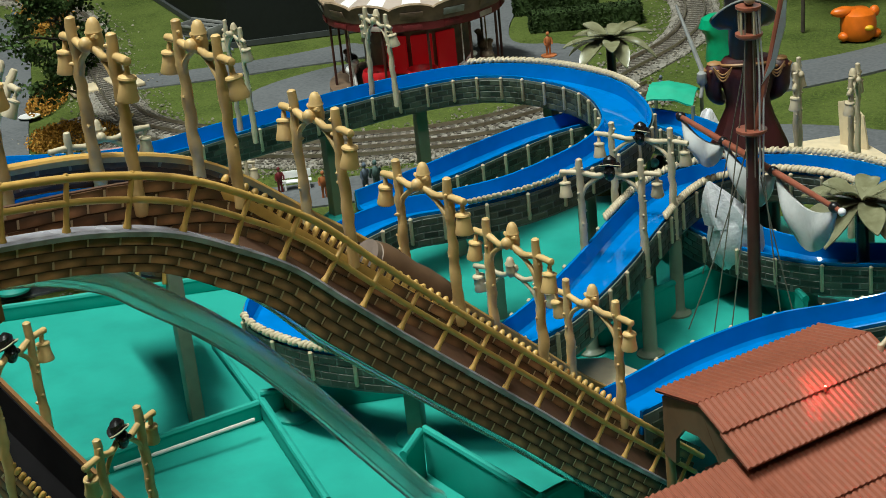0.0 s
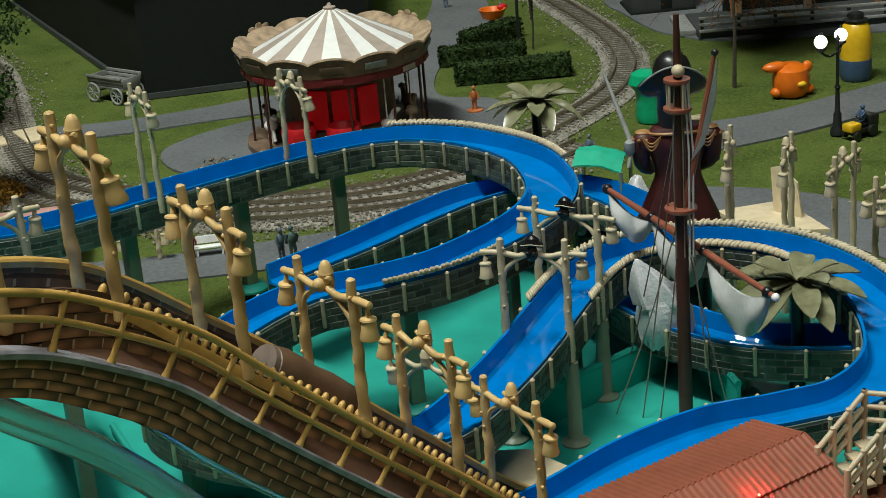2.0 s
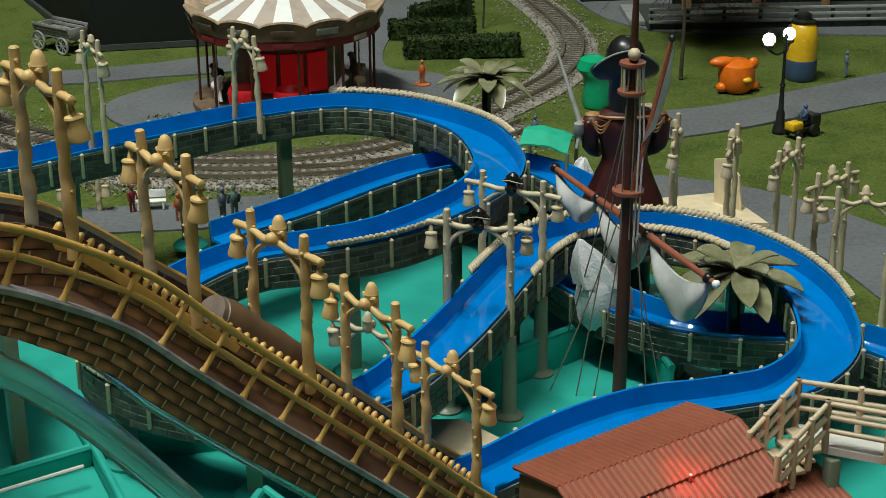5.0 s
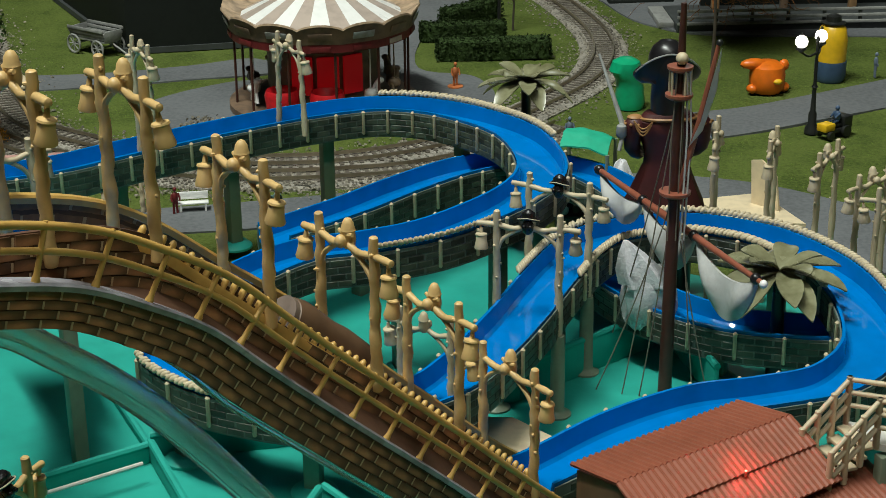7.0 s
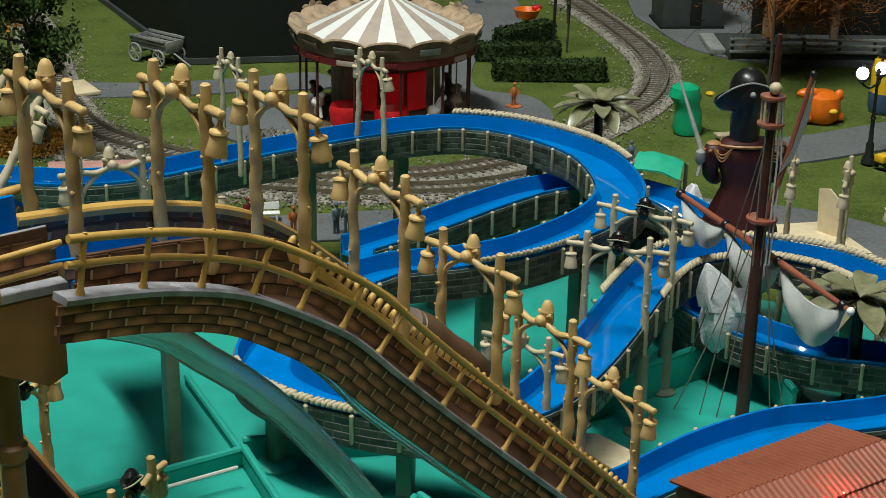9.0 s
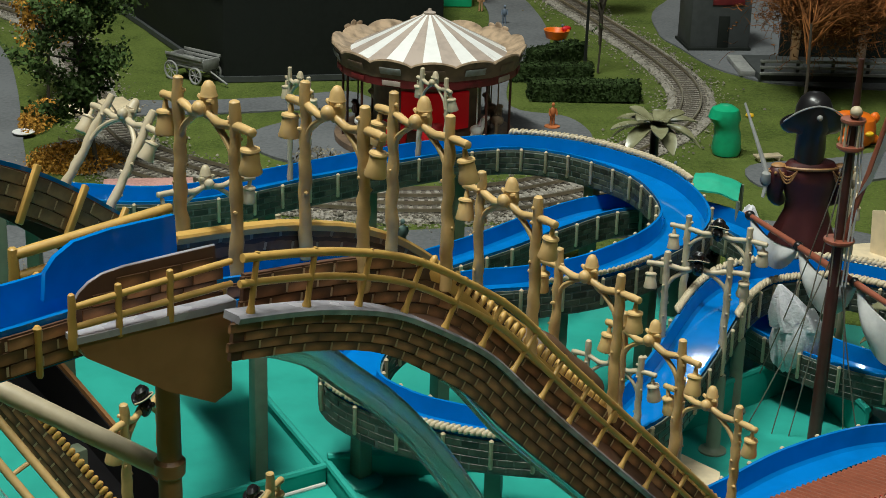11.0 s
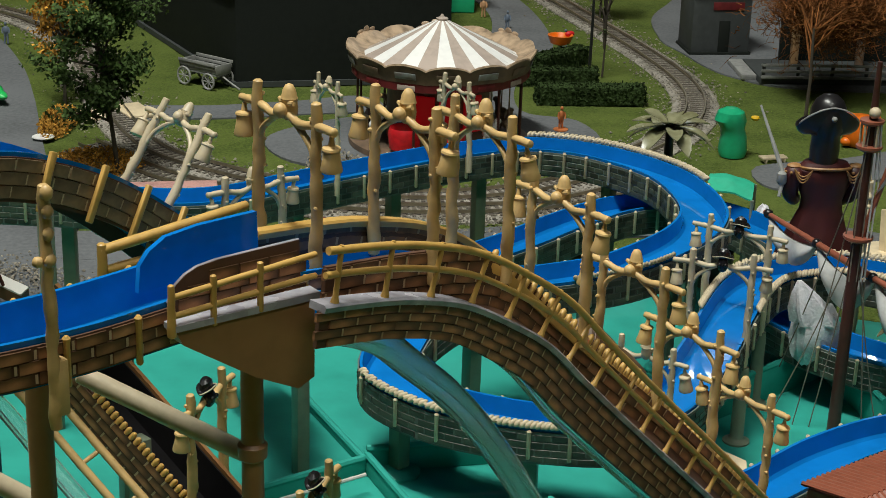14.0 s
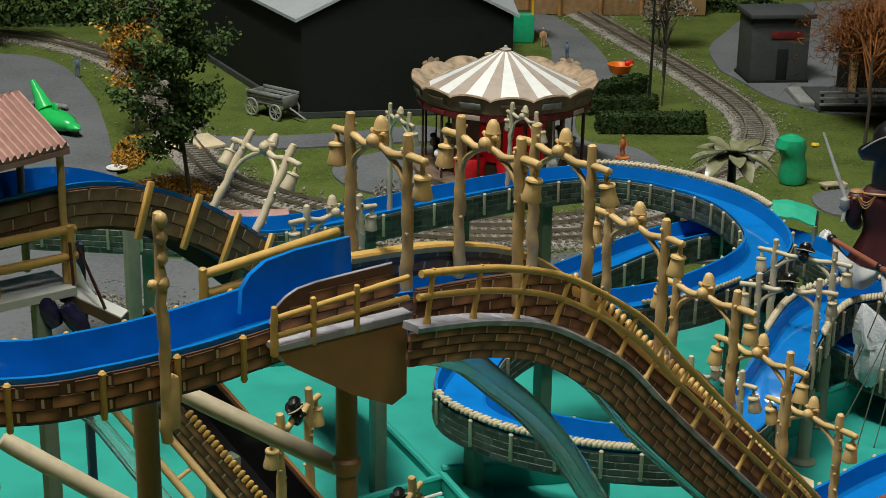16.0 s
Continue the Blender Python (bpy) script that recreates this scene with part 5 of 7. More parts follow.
def palm(at, reach, trunk, tilt=0.0, count=12, seed=1):
    rnd = random.Random(seed)
    ob = thing("palm", "olive-green plastic palm with broad drooping leaves", "palm", at, 0, "palms")
    part("trunk", tube(fresh(), [(0, 0, 0), (0.05, 0, trunk * 0.5), (0, 0, trunk)], [0.42, 0.34, 0.28], 10), M_BLACK, ob)
    tiers = ((5, 0.62, 0.5, -0.25), (6, 1.02, 0.22, -0.28), (6, 1.0, 0.05, -0.45))
    for tier, (n, far, climb, sag) in enumerate(tiers):
        for k in range(n):
            t = 2 * math.pi * (k + 0.37 * tier + rnd.uniform(-0.12, 0.12)) / n
            d = Vector((math.cos(t), math.sin(t), 0))
            s = Vector((-d.y, d.x, 0))
            ln = reach * far * rnd.uniform(0.9, 1.08)
            fall = sag * rnd.uniform(0.75, 1.3)
            twist = rnd.uniform(-0.25, 0.25)
            bm = fresh()
            rows = []
            for i in range(11):
                u = i / 10
                w = (0.05 + 0.49 * math.sin(math.pi * u ** 1.25) ** 0.8 if u < 1 else 0.05) * reach / 3.4
                c = d * ln * u * (1 - 0.12 * u) + Vector((0, 0, trunk + reach * (climb * u + fall * u * u) * 0.8))
                rows.append([c - s * w + Vector((0, 0, 0.3 * w - twist * w * u)), c, c + s * w + Vector((0, 0, 0.3 * w + twist * w * u))])
            top = [[bm.verts.new(p) for p in r] for r in rows]
            low = [[bm.verts.new(p - Vector((0, 0, 0.07))) for p in r] for r in rows]
            for i in range(10):
                for j in range(2):
                    bm.faces.new((top[i][j], top[i][j + 1], top[i + 1][j + 1], top[i + 1][j]))
                    bm.faces.new((low[i][j], low[i + 1][j], low[i + 1][j + 1], low[i][j + 1]))
                bm.faces.new((top[i][0], top[i + 1][0], low[i + 1][0], low[i][0]))
                bm.faces.new((top[i][2], low[i][2], low[i + 1][2], top[i + 1][2]))
            part("leaf", bm, M_PALM, ob)
    return ob


palm((17.7, 71.3, 0.45), 3.9, 6.3, seed=4)
palm((8.0, 96.2, 0), 3.4, 9.5, seed=9)


# ---------------------------------------------------------------- park behind the ride
def smooth_outline(pts, step=1.0):
    return [(p.x, p.y) for p in spline([(x, y, 0) for x, y in pts], step, closed=True)]


for nm, outline, z in (
    ("plaza_path", [(-16, 118), (-6, 116.5), (4, 118), (8.5, 124), (7.5, 131), (3, 134), (4, 145), (9, 158), (9, 176), (6, 190), (2, 190), (4, 172), (1, 152), (-4, 134), (-13, 131), (-19, 125)], 0.06),
    ("lawn_path", [(-33, 134.2), (-24, 134.8), (-16.6, 136.6), (-11, 138.5), (-9, 134), (-16.4, 132.2), (-23, 130.8), (-33, 130.0)], 0.05),
    ("east_path", [(20, 112.5), (26, 113.6), (34, 117.2), (44, 121.5), (60, 126), (60, 134), (46, 129.5), (36, 124.5), (28, 120.5), (20, 118)], 0.05),
    ("north_plaza", [(21, 164), (22, 157), (25, 147), (34, 142.4), (70, 141), (80, 160), (80, 200), (40, 200), (24, 178)], 0.055),
    ("ride_path", [(-32, 97), (-16, 96.5), (-6, 97.5), (2, 100.5), (10, 101.5), (20, 98), (27, 90), (30, 80), (36, 82), (33, 93), (24, 103), (10, 106), (-4, 103), (-18, 101), (-32, 102)], 0.045),
    ("west_plaza", [(-36, 120), (-34, 112), (-31, 104), (-36, 96), (-60, 92), (-72, 120), (-64, 164), (-54, 167), (-48, 162), (-42.9, 149.5), (-39.8, 137.8), (-37.4, 126.5)], 0.05),
):
    sheet(nm, smooth_outline(outline), z, M_PATH, "smooth grey path across the lawn", "path", 0.2)

TRACK = spline([(9, 196, 0), (13.5, 176, 0), (16, 165, 0), (18.3, 154, 0), (19.6, 144, 0), (19, 136, 0), (16.4, 128.6, 0), (11.5, 121.5, 0), (5.5, 114.2, 0), (-1.5, 110.2, 0), (-9, 109.5, 0), (-16, 111.4, 0), (-22.5, 115.6, 0), (-28, 121.5, 0), (-32.6, 134, 0), (-36.3, 148, 0), (-40, 159, 0), (-46, 168.5, 0), (-55, 175.5, 0), (-68, 179, 0)], 0.6)
TRACK2 = spline([(13, 116, 0), (8, 111, 0), (2, 107.4, 0), (-4, 106.3, 0), (-10, 106.4, 0), (-18, 108.6, 0), (-26, 113.5, 0), (-33, 122, 0)], 0.6)


def ballast(pts, width):
    bm = fresh()
    sweep(bm, pts, [(-width, 0.0), (-width * 0.6, 0.22), (width * 0.6, 0.22), (width, 0.0), (width, -0.3), (-width, -0.3)])
    return solo("ballast_bed", bm, M_BALLAST, "pale gravel ballast under the railway track", "ballast", kind="structure")


def gravel(pts, width, count, seed):
    rnd = random.Random(seed)
    verts, faces = [], []
    total = lengths(pts)[-1]
    table = [along(pts, total * k / 400) for k in range(400)]
    for _ in range(count):
        p, d, _g = table[rnd.randrange(400)]
        q = p + d * rnd.uniform(-0.3, 0.3) * total / 400 + Vector((d.y, -d.x, 0)) * rnd.gauss(0, width * 0.6)
        r = rnd.uniform(0.05, 0.09) if rnd.random() < 0.75 else rnd.uniform(0.09, 0.16)
        n = len(verts)
        z = 0.2 if abs((q - p).length) < width * 0.6 else 0.06
        spin = rnd.uniform(0, 6.28)
        for k in range(10):
            t = spin + 2 * math.pi * (k % 5) / 5
            x, y, h = (math.cos(t), math.sin(t), -0.1) if k < 5 else (0.6 * math.cos(t), 0.6 * math.sin(t), 0.75)
            a = rnd.uniform(-0.25, 0.25)
            verts.append(((q.x + r * (x + a)) * U, (q.y + r * (y - a)) * U, (z + r * h * rnd.uniform(0.5, 1.1)) * U))
        faces += [(n + k, n + (k + 1) % 5, n + 5 + (k + 1) % 5, n + 5 + k) for k in range(5)] + [tuple(range(n + 5, n + 10))]
    me = bpy.data.meshes.new("gravel")
    me.from_pydata(verts, [], faces)
    me.materials.append(M_STONES)
    return tagged(new("gravel", me), "loose grey and brown gravel beside the track", "gravel", kind="stuff")


M_MAROON = surface("dull_maroon_paint", (0.13, 0.012, 0.014), 0.55, spread=0.3, bump=0.1)
M_STONES = by_island(surface("loose_stone", (0.19, 0.17, 0.135), 0.9, spread=0.2, bump=0.3), 0.55)
for m in (M_LEAF, M_AUTUMN, M_TWIG, M_HEDGE):
    by_island(m, 0.55)
M_BLADE = by_island(surface("grass_fibre", (0.115, 0.16, 0.03), 0.9, spread=0.2, grain=60, stain=9, bump=0, specular=0.1, second=(0.06, 0.09, 0.02)), 0.3)


def track(pts, gauge=1.65):
    ob = thing("railway_track", "model railway track on dark sleepers", "railway track")
    for s in (-1, 1):
        part("rail", sweep(fresh(), aside(pts, s * gauge / 2, 0.0), [(-0.06, 0.34), (-0.06, 0.58), (0.06, 0.58), (0.06, 0.34)]), M_STEEL, ob, "worn metal rail")
    total = lengths(pts)[-1]
    verts, faces = [], []
    k = 0.3
    while k < total:
        p, d, _ = along(pts, k)
        r = Vector((d.y, -d.x, 0))
        n = len(verts)
        for h in (0.1, 0.29):
            for a, b in ((-1.3, -0.13), (1.3, -0.13), (1.3, 0.13), (-1.3, 0.13)):
                q = p + r * a * gauge / 1.65 + d * b
                verts.append((q.x * U, q.y * U, h * U))
        faces += [(n + 4, n + 5, n + 6, n + 7), (n, n + 1, n + 5, n + 4), (n + 1, n + 2, n + 6, n + 5), (n + 2, n + 3, n + 7, n + 6), (n + 3, n, n + 4, n + 7)]
        k += 0.68
    me = bpy.data.meshes.new("sleeper")
    me.from_pydata(verts, [], faces)
    me.materials.append(M_SLEEPER)
    sl = new("sleeper", me)
    sl.parent = ob
    sl["kind"] = "stuff"
    return ob


ballast(TRACK, 2.1)
ballast(TRACK2, 2.0)
track(TRACK)
track(TRACK2)
gravel(TRACK, 2.7, 16000, 3)
gravel(TRACK2, 2.9, 12000, 4)


def carousel():
    ob = thing("carousel", "antique cream carousel with a striped pointed canopy", "carousel", (-4.9, 124.4, 0))
    n = 24
    for k in range(n):
        bm = fresh()
        a0, a1 = 2 * math.pi * (k + 0.5) / n, 2 * math.pi * (k + 1.5) / n
        ring = []
        for r, z in ((0.25, 10.25), (3.2, 8.8), (6.35, 7.3)):
            ring.append([bm.verts.new((r * math.cos(a), r * math.sin(a), z - 0.05 * (r > 1) * (j == 1))) for j, a in enumerate((a0, (a0 + a1) / 2, a1))])
        low = [[bm.verts.new(v.co - Vector((0, 0, 0.08))) for v in r] for r in ring]
        for i in range(2):
            for j in range(2):
                bm.faces.new((ring[i][j], ring[i][j + 1], ring[i + 1][j + 1], ring[i + 1][j]))
                bm.faces.new((low[i][j], low[i + 1][j], low[i + 1][j + 1], low[i][j + 1]))
        part("canopy_panel", bm, M_WHITE if k % 2 else M_STRIPE, ob, "white canopy stripe" if k % 2 else "beige canopy stripe")
    part("finial", lathe(fresh(), [(0.45, 10.1), (0.5, 10.3), (0.2, 10.4), (0.1, 10.6)], n=12), M_STRIPE, ob)
    m = 168

    def scallop(prof):
        bm = fresh()
        rings = []
        for r, z, w in prof:
            row = []
            for k in range(m):
                t = 2 * math.pi * k / m
                e = abs(math.sin(t * 7))
                row.append(bm.verts.new(((r + 0.12 * w * e) * math.cos(t), (r + 0.12 * w * e) * math.sin(t), z + w * (0.4 * e ** 0.7 - 0.22))))
            rings.append(row)
        for a, b in zip(rings, rings[1:] + rings[:1]):
            for k in range(m):
                bm.faces.new((a[k], a[(k + 1) % m], b[(k + 1) % m], b[k]))
        return bm

    part("crown", scallop([(5.9, 7.3, 0), (6.6, 7.45, 0.2), (7.45, 7.98, 1), (7.58, 7.98, 1), (7.62, 7.86, 1), (7.5, 7.8, 1), (6.6, 7.25, 0), (5.9, 7.15, 0)]), M_CREAM, ob, "scalloped antique cream rim")
    part("fascia", scallop([(7.46, 7.84, 1), (7.54, 7.82, 1), (7.3, 7.1, 0.3), (7.2, 6.55, 0.2), (7.1, 6.55, 0.2), (7.2, 7.1, 0.3)]), M_BRONZE, ob, "dark brown painted fascia")
    part("valance", lathe(fresh(), [(7.15, 5.9), (7.18, 6.56), (7.0, 6.56), (7.0, 5.9)], n=48), M_MAROON, ob, "dull red valance")
    for k in range(14):
        t = 2 * math.pi * (k + 0.5) / 14
        bm = box(fresh(), (0, 0, 0), (0.08, 1.75, 0.55), 0, 0.03)
        bm.transform(Matrix.Translation((7.42 * math.cos(t), 7.42 * math.sin(t), 7.18)) @ Matrix.Rotation(t, 4, "Z") @ Matrix.Rotation(radians(18), 4, "Y"))
        part("painting", bm, M_FADED if k % 2 else M_BRONZE, ob, "faded grey-blue painted panel" if k % 2 else "")
        bm = box(fresh(), (7.19 * math.cos(t), 7.19 * math.sin(t), 6.2), (0.08, 1.5, 0.4), math.degrees(t), 0.03)
        part("cartouche", bm, M_STRIPE if k % 3 == 0 else M_MAROON, ob)
        if k in (1, 3, 5):
            bm = fresh()
            for e in (-0.8, 0.0, 0.8):
                ball(bm, (0, e, 0.1 if e == 0 else 0), 0.5, (0.16, 0.8, 0.6 if e == 0 else 0.4), 12, 8)
            bm.transform(Matrix.Translation((7.56 * math.cos(t), 7.56 * math.sin(t), 8.15)) @ Matrix.Rotation(t, 4, "Z"))
            part("crest", bm, M_CREAM, ob)
    part("platform", lathe(fresh(), [(7.4, 0.1), (7.4, 0.55), (7.0, 0.6)], n=40), M_BRONZE, ob)
    # drum made wider than needed: its dark body stands in for the shade inside
    part("centre_drum", lathe(fresh(), [(4.3, 0.6), (4.3, 7.3), (4.0, 7.35)], n=20), M_BRONZE, ob)
    for k in range(3):
        t = radians(250 + 26 * k)
        bm = fresh()
        box(bm, (4.4 * math.cos(t), 4.4 * math.sin(t), 3.4), (0.25, 1.7, 3.0), math.degrees(t), 0.1)
        part("lit_panel", bm, M_REDLIT, ob, "glowing red panel")
    for k in range(12):
        t = 2 * math.pi * (k + 0.3) / 12
        part("pole", tube(fresh(), [(6.8 * math.cos(t), 6.8 * math.sin(t), 0.6), (6.8 * math.cos(t), 6.8 * math.sin(t), 6.8)], 0.1, 8), M_MAST, ob)
    for k in range(10):
        t = 2 * math.pi * (k + 0.6) / 10
        c = Vector((5.7 * math.cos(t), 5.7 * math.sin(t), 2.0))
        d = Vector((-math.sin(t), math.cos(t), 0))
        bm = fresh()
        if k in (6, 7):
            lathe(bm, [(0.3, 0.6), (1.2, 0.9), (1.35, 2.2), (1.2, 2.6), (0.9, 2.1), (0.2, 1.5)], (c.x, c.y, 0), 16)
            part("car", bm, M_RED, ob, "round red car")
            continue
        ball(bm, c, 0.55, (1, 1, 0.8), 10, 7)
        tube(bm, [c + d * 0.3, c + d * 0.8 + Vector((0, 0, 0.8))], [0.35, 0.22], 8)
        ball(bm, c + d * 1.0 + Vector((0, 0, 0.85)), 0.3, (1, 1, 0.8), 8, 6)
        for s, e in ((0.4, 0.5), (0.4, -0.2), (-0.4, 0.2), (-0.4, -0.5)):
            tube(bm, [c + d * s, c + d * (s + e * 0.6) - Vector((0, 0, 1.1))], 0.12, 6)
        tube(bm, [c - Vector((0, 0, 1.4)), c + Vector((0, 0, 4.8))], 0.06, 6)
        part("horse", bm, (M_CREAM, M_MAST, M_WHITE)[k % 3], ob)
    return ob


M_FADED = surface("faded_blue_grey_paint", (0.2, 0.22, 0.22), 0.5, spread=0.4, grain=140, stain=120, bump=0.2, second=(0.16, 0.11, 0.07))
M_BRONZE = surface("aged_brown_paint", (0.13, 0.085, 0.055), 0.5, spread=0.5, grain=140, stain=60, bump=0.4, second=(0.03, 0.03, 0.03))
carousel()


def barn():
    ob = thing("barn", "large dark charcoal hall with a pale grey roof", "building")
    base = [(-22.2, 141.2), (-2.6, 144.0), (-2.6, 196), (-52, 208)]
    part("wall", prism(fresh(), base, 0, 9.1), M_DARK, ob)
    ridge0, ridge1 = Vector((-12.2, 142.4, 14.2)), Vector((-26, 203, 14.2))
    part("gable", slab([(-22.2, 141.2, 9.1), (-2.6, 144.0, 9.1), ridge0 - Vector((0, 0, 0.1))], 0.4, Vector((0, 1, 0))), M_DARK, ob)
    for q0, q1 in (((-22.7, 140.8, 9.0), (-53, 209, 9.0)), ((-2.1, 143.6, 9.0), (-2.1, 197, 9.0))):
        part("roof", slab([q0, q1, ridge1, ridge0 - Vector((0, 0.5, 0))], 0.3, Vector((0, 0, 1))), M_ROOFGREY, ob, "pale grey roof slope")
    part("plinth", prism(fresh(), [(-22.5, 140.95), (-2.4, 143.75), (-2.4, 196.5), (-52.5, 208.5)], 0, 0.5), M_SHED, ob)
    return ob


barn()


def hedge(c, size, turn, seed):
    rnd = random.Random(seed)
    bm = fresh()
    box(bm, (0, 0, size[2] / 2), (size[0] * 0.96, size[1] * 0.94, size[2] * 0.97))
    for _ in range(1500):
        f = rnd.choice((0, 0, 1, 2, 2))
        p = Vector((rnd.uniform(-0.5, 0.5) * size[0], rnd.uniform(-0.5, 0.5) * size[1], rnd.uniform(0.02, 1) * size[2]))
        if f == 0:
            p.z = size[2]
        elif f == 1:
            p.x = rnd.choice((-0.5, 0.5)) * size[0]
        else:
            p.y = -0.5 * size[1]
        d = [Vector((rnd.uniform(-1, 1), rnd.uniform(-1, 1), rnd.uniform(-1, 1))) * 0.2 for _ in range(3)]
        bm.faces.new([bm.verts.new(p + q) for q in d])
    return solo("hedge", bm, M_HEDGE, "clipped dark green box hedge on the lawn", "hedge", "hedges", at=c, turn=turn, smooth=False)


hedge((9.6, 137.2, 0), (9.8, 2.2, 1.6), 1, 1)
hedge((7.4, 143.6, 0), (7.6, 1.7, 1.5), 2, 2)
hedge((8.6, 150.4, 0), (6.6, 1.9, 1.6), 40, 3)


def wagon():
    ob = thing("farm_wagon", "grey wooden farm wagon on spoked wheels", "wagon", (-25.0, 142.0, 0), -40)
    part("bed", box(fresh(), (0, 0, 1.35), (4.4, 1.9, 0.22), 0, 0.03), M_OLDWOOD, ob)
    for s in (-1, 1):
        bm = fresh()
        for k in range(3):
            box(bm, (0, s * (0.95 + 0.12 * k), 1.65 + 0.33 * k), (4.5, 0.1, 0.27), 0, 0.02)
        part("side_board", bm, M_OLDWOOD, ob)
        part("end_board", box(fresh(), (s * 2.2, 0, 1.85), (0.12, 2.0, 0.8), 0, 0.02), M_OLDWOOD, ob)
    for x, r in ((-1.5, 0.85), (1.5, 0.75)):
        for s in (-1, 1):
            w = fresh()
            c = Vector((x, s * 1.25, r + 0.02))
            tube(w, [c + Vector((r * 0.92 * math.cos(t), 0, r * 0.92 * math.sin(t))) for t in [2 * math.pi * k / 20 for k in range(21)]], 0.1, 6)
            wh = part("wheel", w, M_OLDWOOD, ob)
            for k in range(8):
                t = 2 * math.pi * k / 8
                part("spoke", tube(fresh(), [c, c + Vector((r * 0.9 * math.cos(t), 0, r * 0.9 * math.sin(t)))], 0.05, 5), M_OLDWOOD, wh)
        part("axle", tube(fresh(), [(x, -1.3, r), (x, 1.3, r)], 0.1, 6), M_OLDWOOD, ob)
    part("drawbar", tube(fresh(), [(2.1, 0, 1.1), (4.2, 0, 0.25)], 0.09, 6), M_OLDWOOD, ob)


wagon()


def leafy(name, label, at, trunk_h, crown, count, leaf, mat, seed, trunk_r=0.35, lean=0.0, lower=0.2):
    """A tree: a tapered trunk, forking limbs and a crown of small leaf clumps."""
    rnd = random.Random(seed)
    ob = thing(name, label, "tree", at)
    part("trunk", tube(fresh(), [(0, 0, 0), (0.15 + lean * 0.4, 0.1, trunk_h * 0.4), (lean, 0, trunk_h)], [trunk_r, trunk_r * 0.7, trunk_r * 0.25], 8), M_BARK, ob)
    cx, cy, cz, rx, ry, rz = crown
    tips = []
    limbs = fresh()
    for _ in range(34):
        z = rnd.uniform(trunk_h * 0.25, trunk_h * 0.95)
        t = rnd.uniform(0, 2 * math.pi)
        k = math.sqrt(max(0.05, 1 - ((z + 0.5 - cz) / rz) ** 2)) * rnd.uniform(0.6, 1)
        e = Vector((cx + rx * k * math.cos(t), cy + ry * k * math.sin(t), min(z + rnd.uniform(0.3, 2.2), cz + rz)))
        s = Vector((lean * z / trunk_h, 0, z))
        mid = s.lerp(e, 0.5) + Vector((0, 0, 0.4))
        tube(limbs, [s, mid, e], [0.12, 0.08, 0.03], 5)
        tips += [e, mid, s.lerp(e, 0.75), s.lerp(e, 0.9)]
    part("branchwork", limbs, M_BARK, ob)
    verts, faces = [], []
    centres = [tips[rnd.randrange(len(tips))] + Vector((rnd.gauss(0, 0.4), rnd.gauss(0, 0.4), rnd.gauss(0, 0.36))) for _ in range(count // 14)]
    for c in centres:
        for _ in range(14):
            p = c + Vector((rnd.gauss(0, 0.36), rnd.gauss(0, 0.36), rnd.gauss(0, 0.3)))
            n = len(verts)
            u = Vector((rnd.uniform(-1, 1), rnd.uniform(-1, 1), rnd.uniform(-1, 1))).normalized()
            w = u.orthogonal().normalized()
            sz = leaf * rnd.uniform(0.6, 1.3)
            for q in (p - u * sz, p + w * sz * 0.6, p + u * sz, p - w * sz * 0.6):
                verts.append(tuple(q * U))
            faces.append((n, n + 1, n + 2, n + 3))
    me = bpy.data.meshes.new("crown")
    me.from_pydata(verts, [], faces)
    me.materials.append(mat)
    cr = new("crown", me)
    cr.parent = ob
    return ob


leafy("tree", "dark green model tree with an airy crown", (-29.8, 115.0, 0), 16.5, (-2.4, 0, 11.0, 6.0, 5.0, 7.0), 9600, 0.2, M_LEAF, 5, 0.19, -2.0)
leafy("tree", "dark green model tree behind the lawn", (-58, 172, 0), 14, (0, 0, 9, 7, 5, 6), 5000, 0.34, M_LEAF, 6, 0.5)
leafy("autumn_tree", "slender tree with yellow-orange autumn leaves", (-36.6, 134.5, 0), 16, (0, 0, 9.0, 2.3, 2.2, 8.0), 4000, 0.19, M_AUTUMN, 7, 0.16, 0.5)


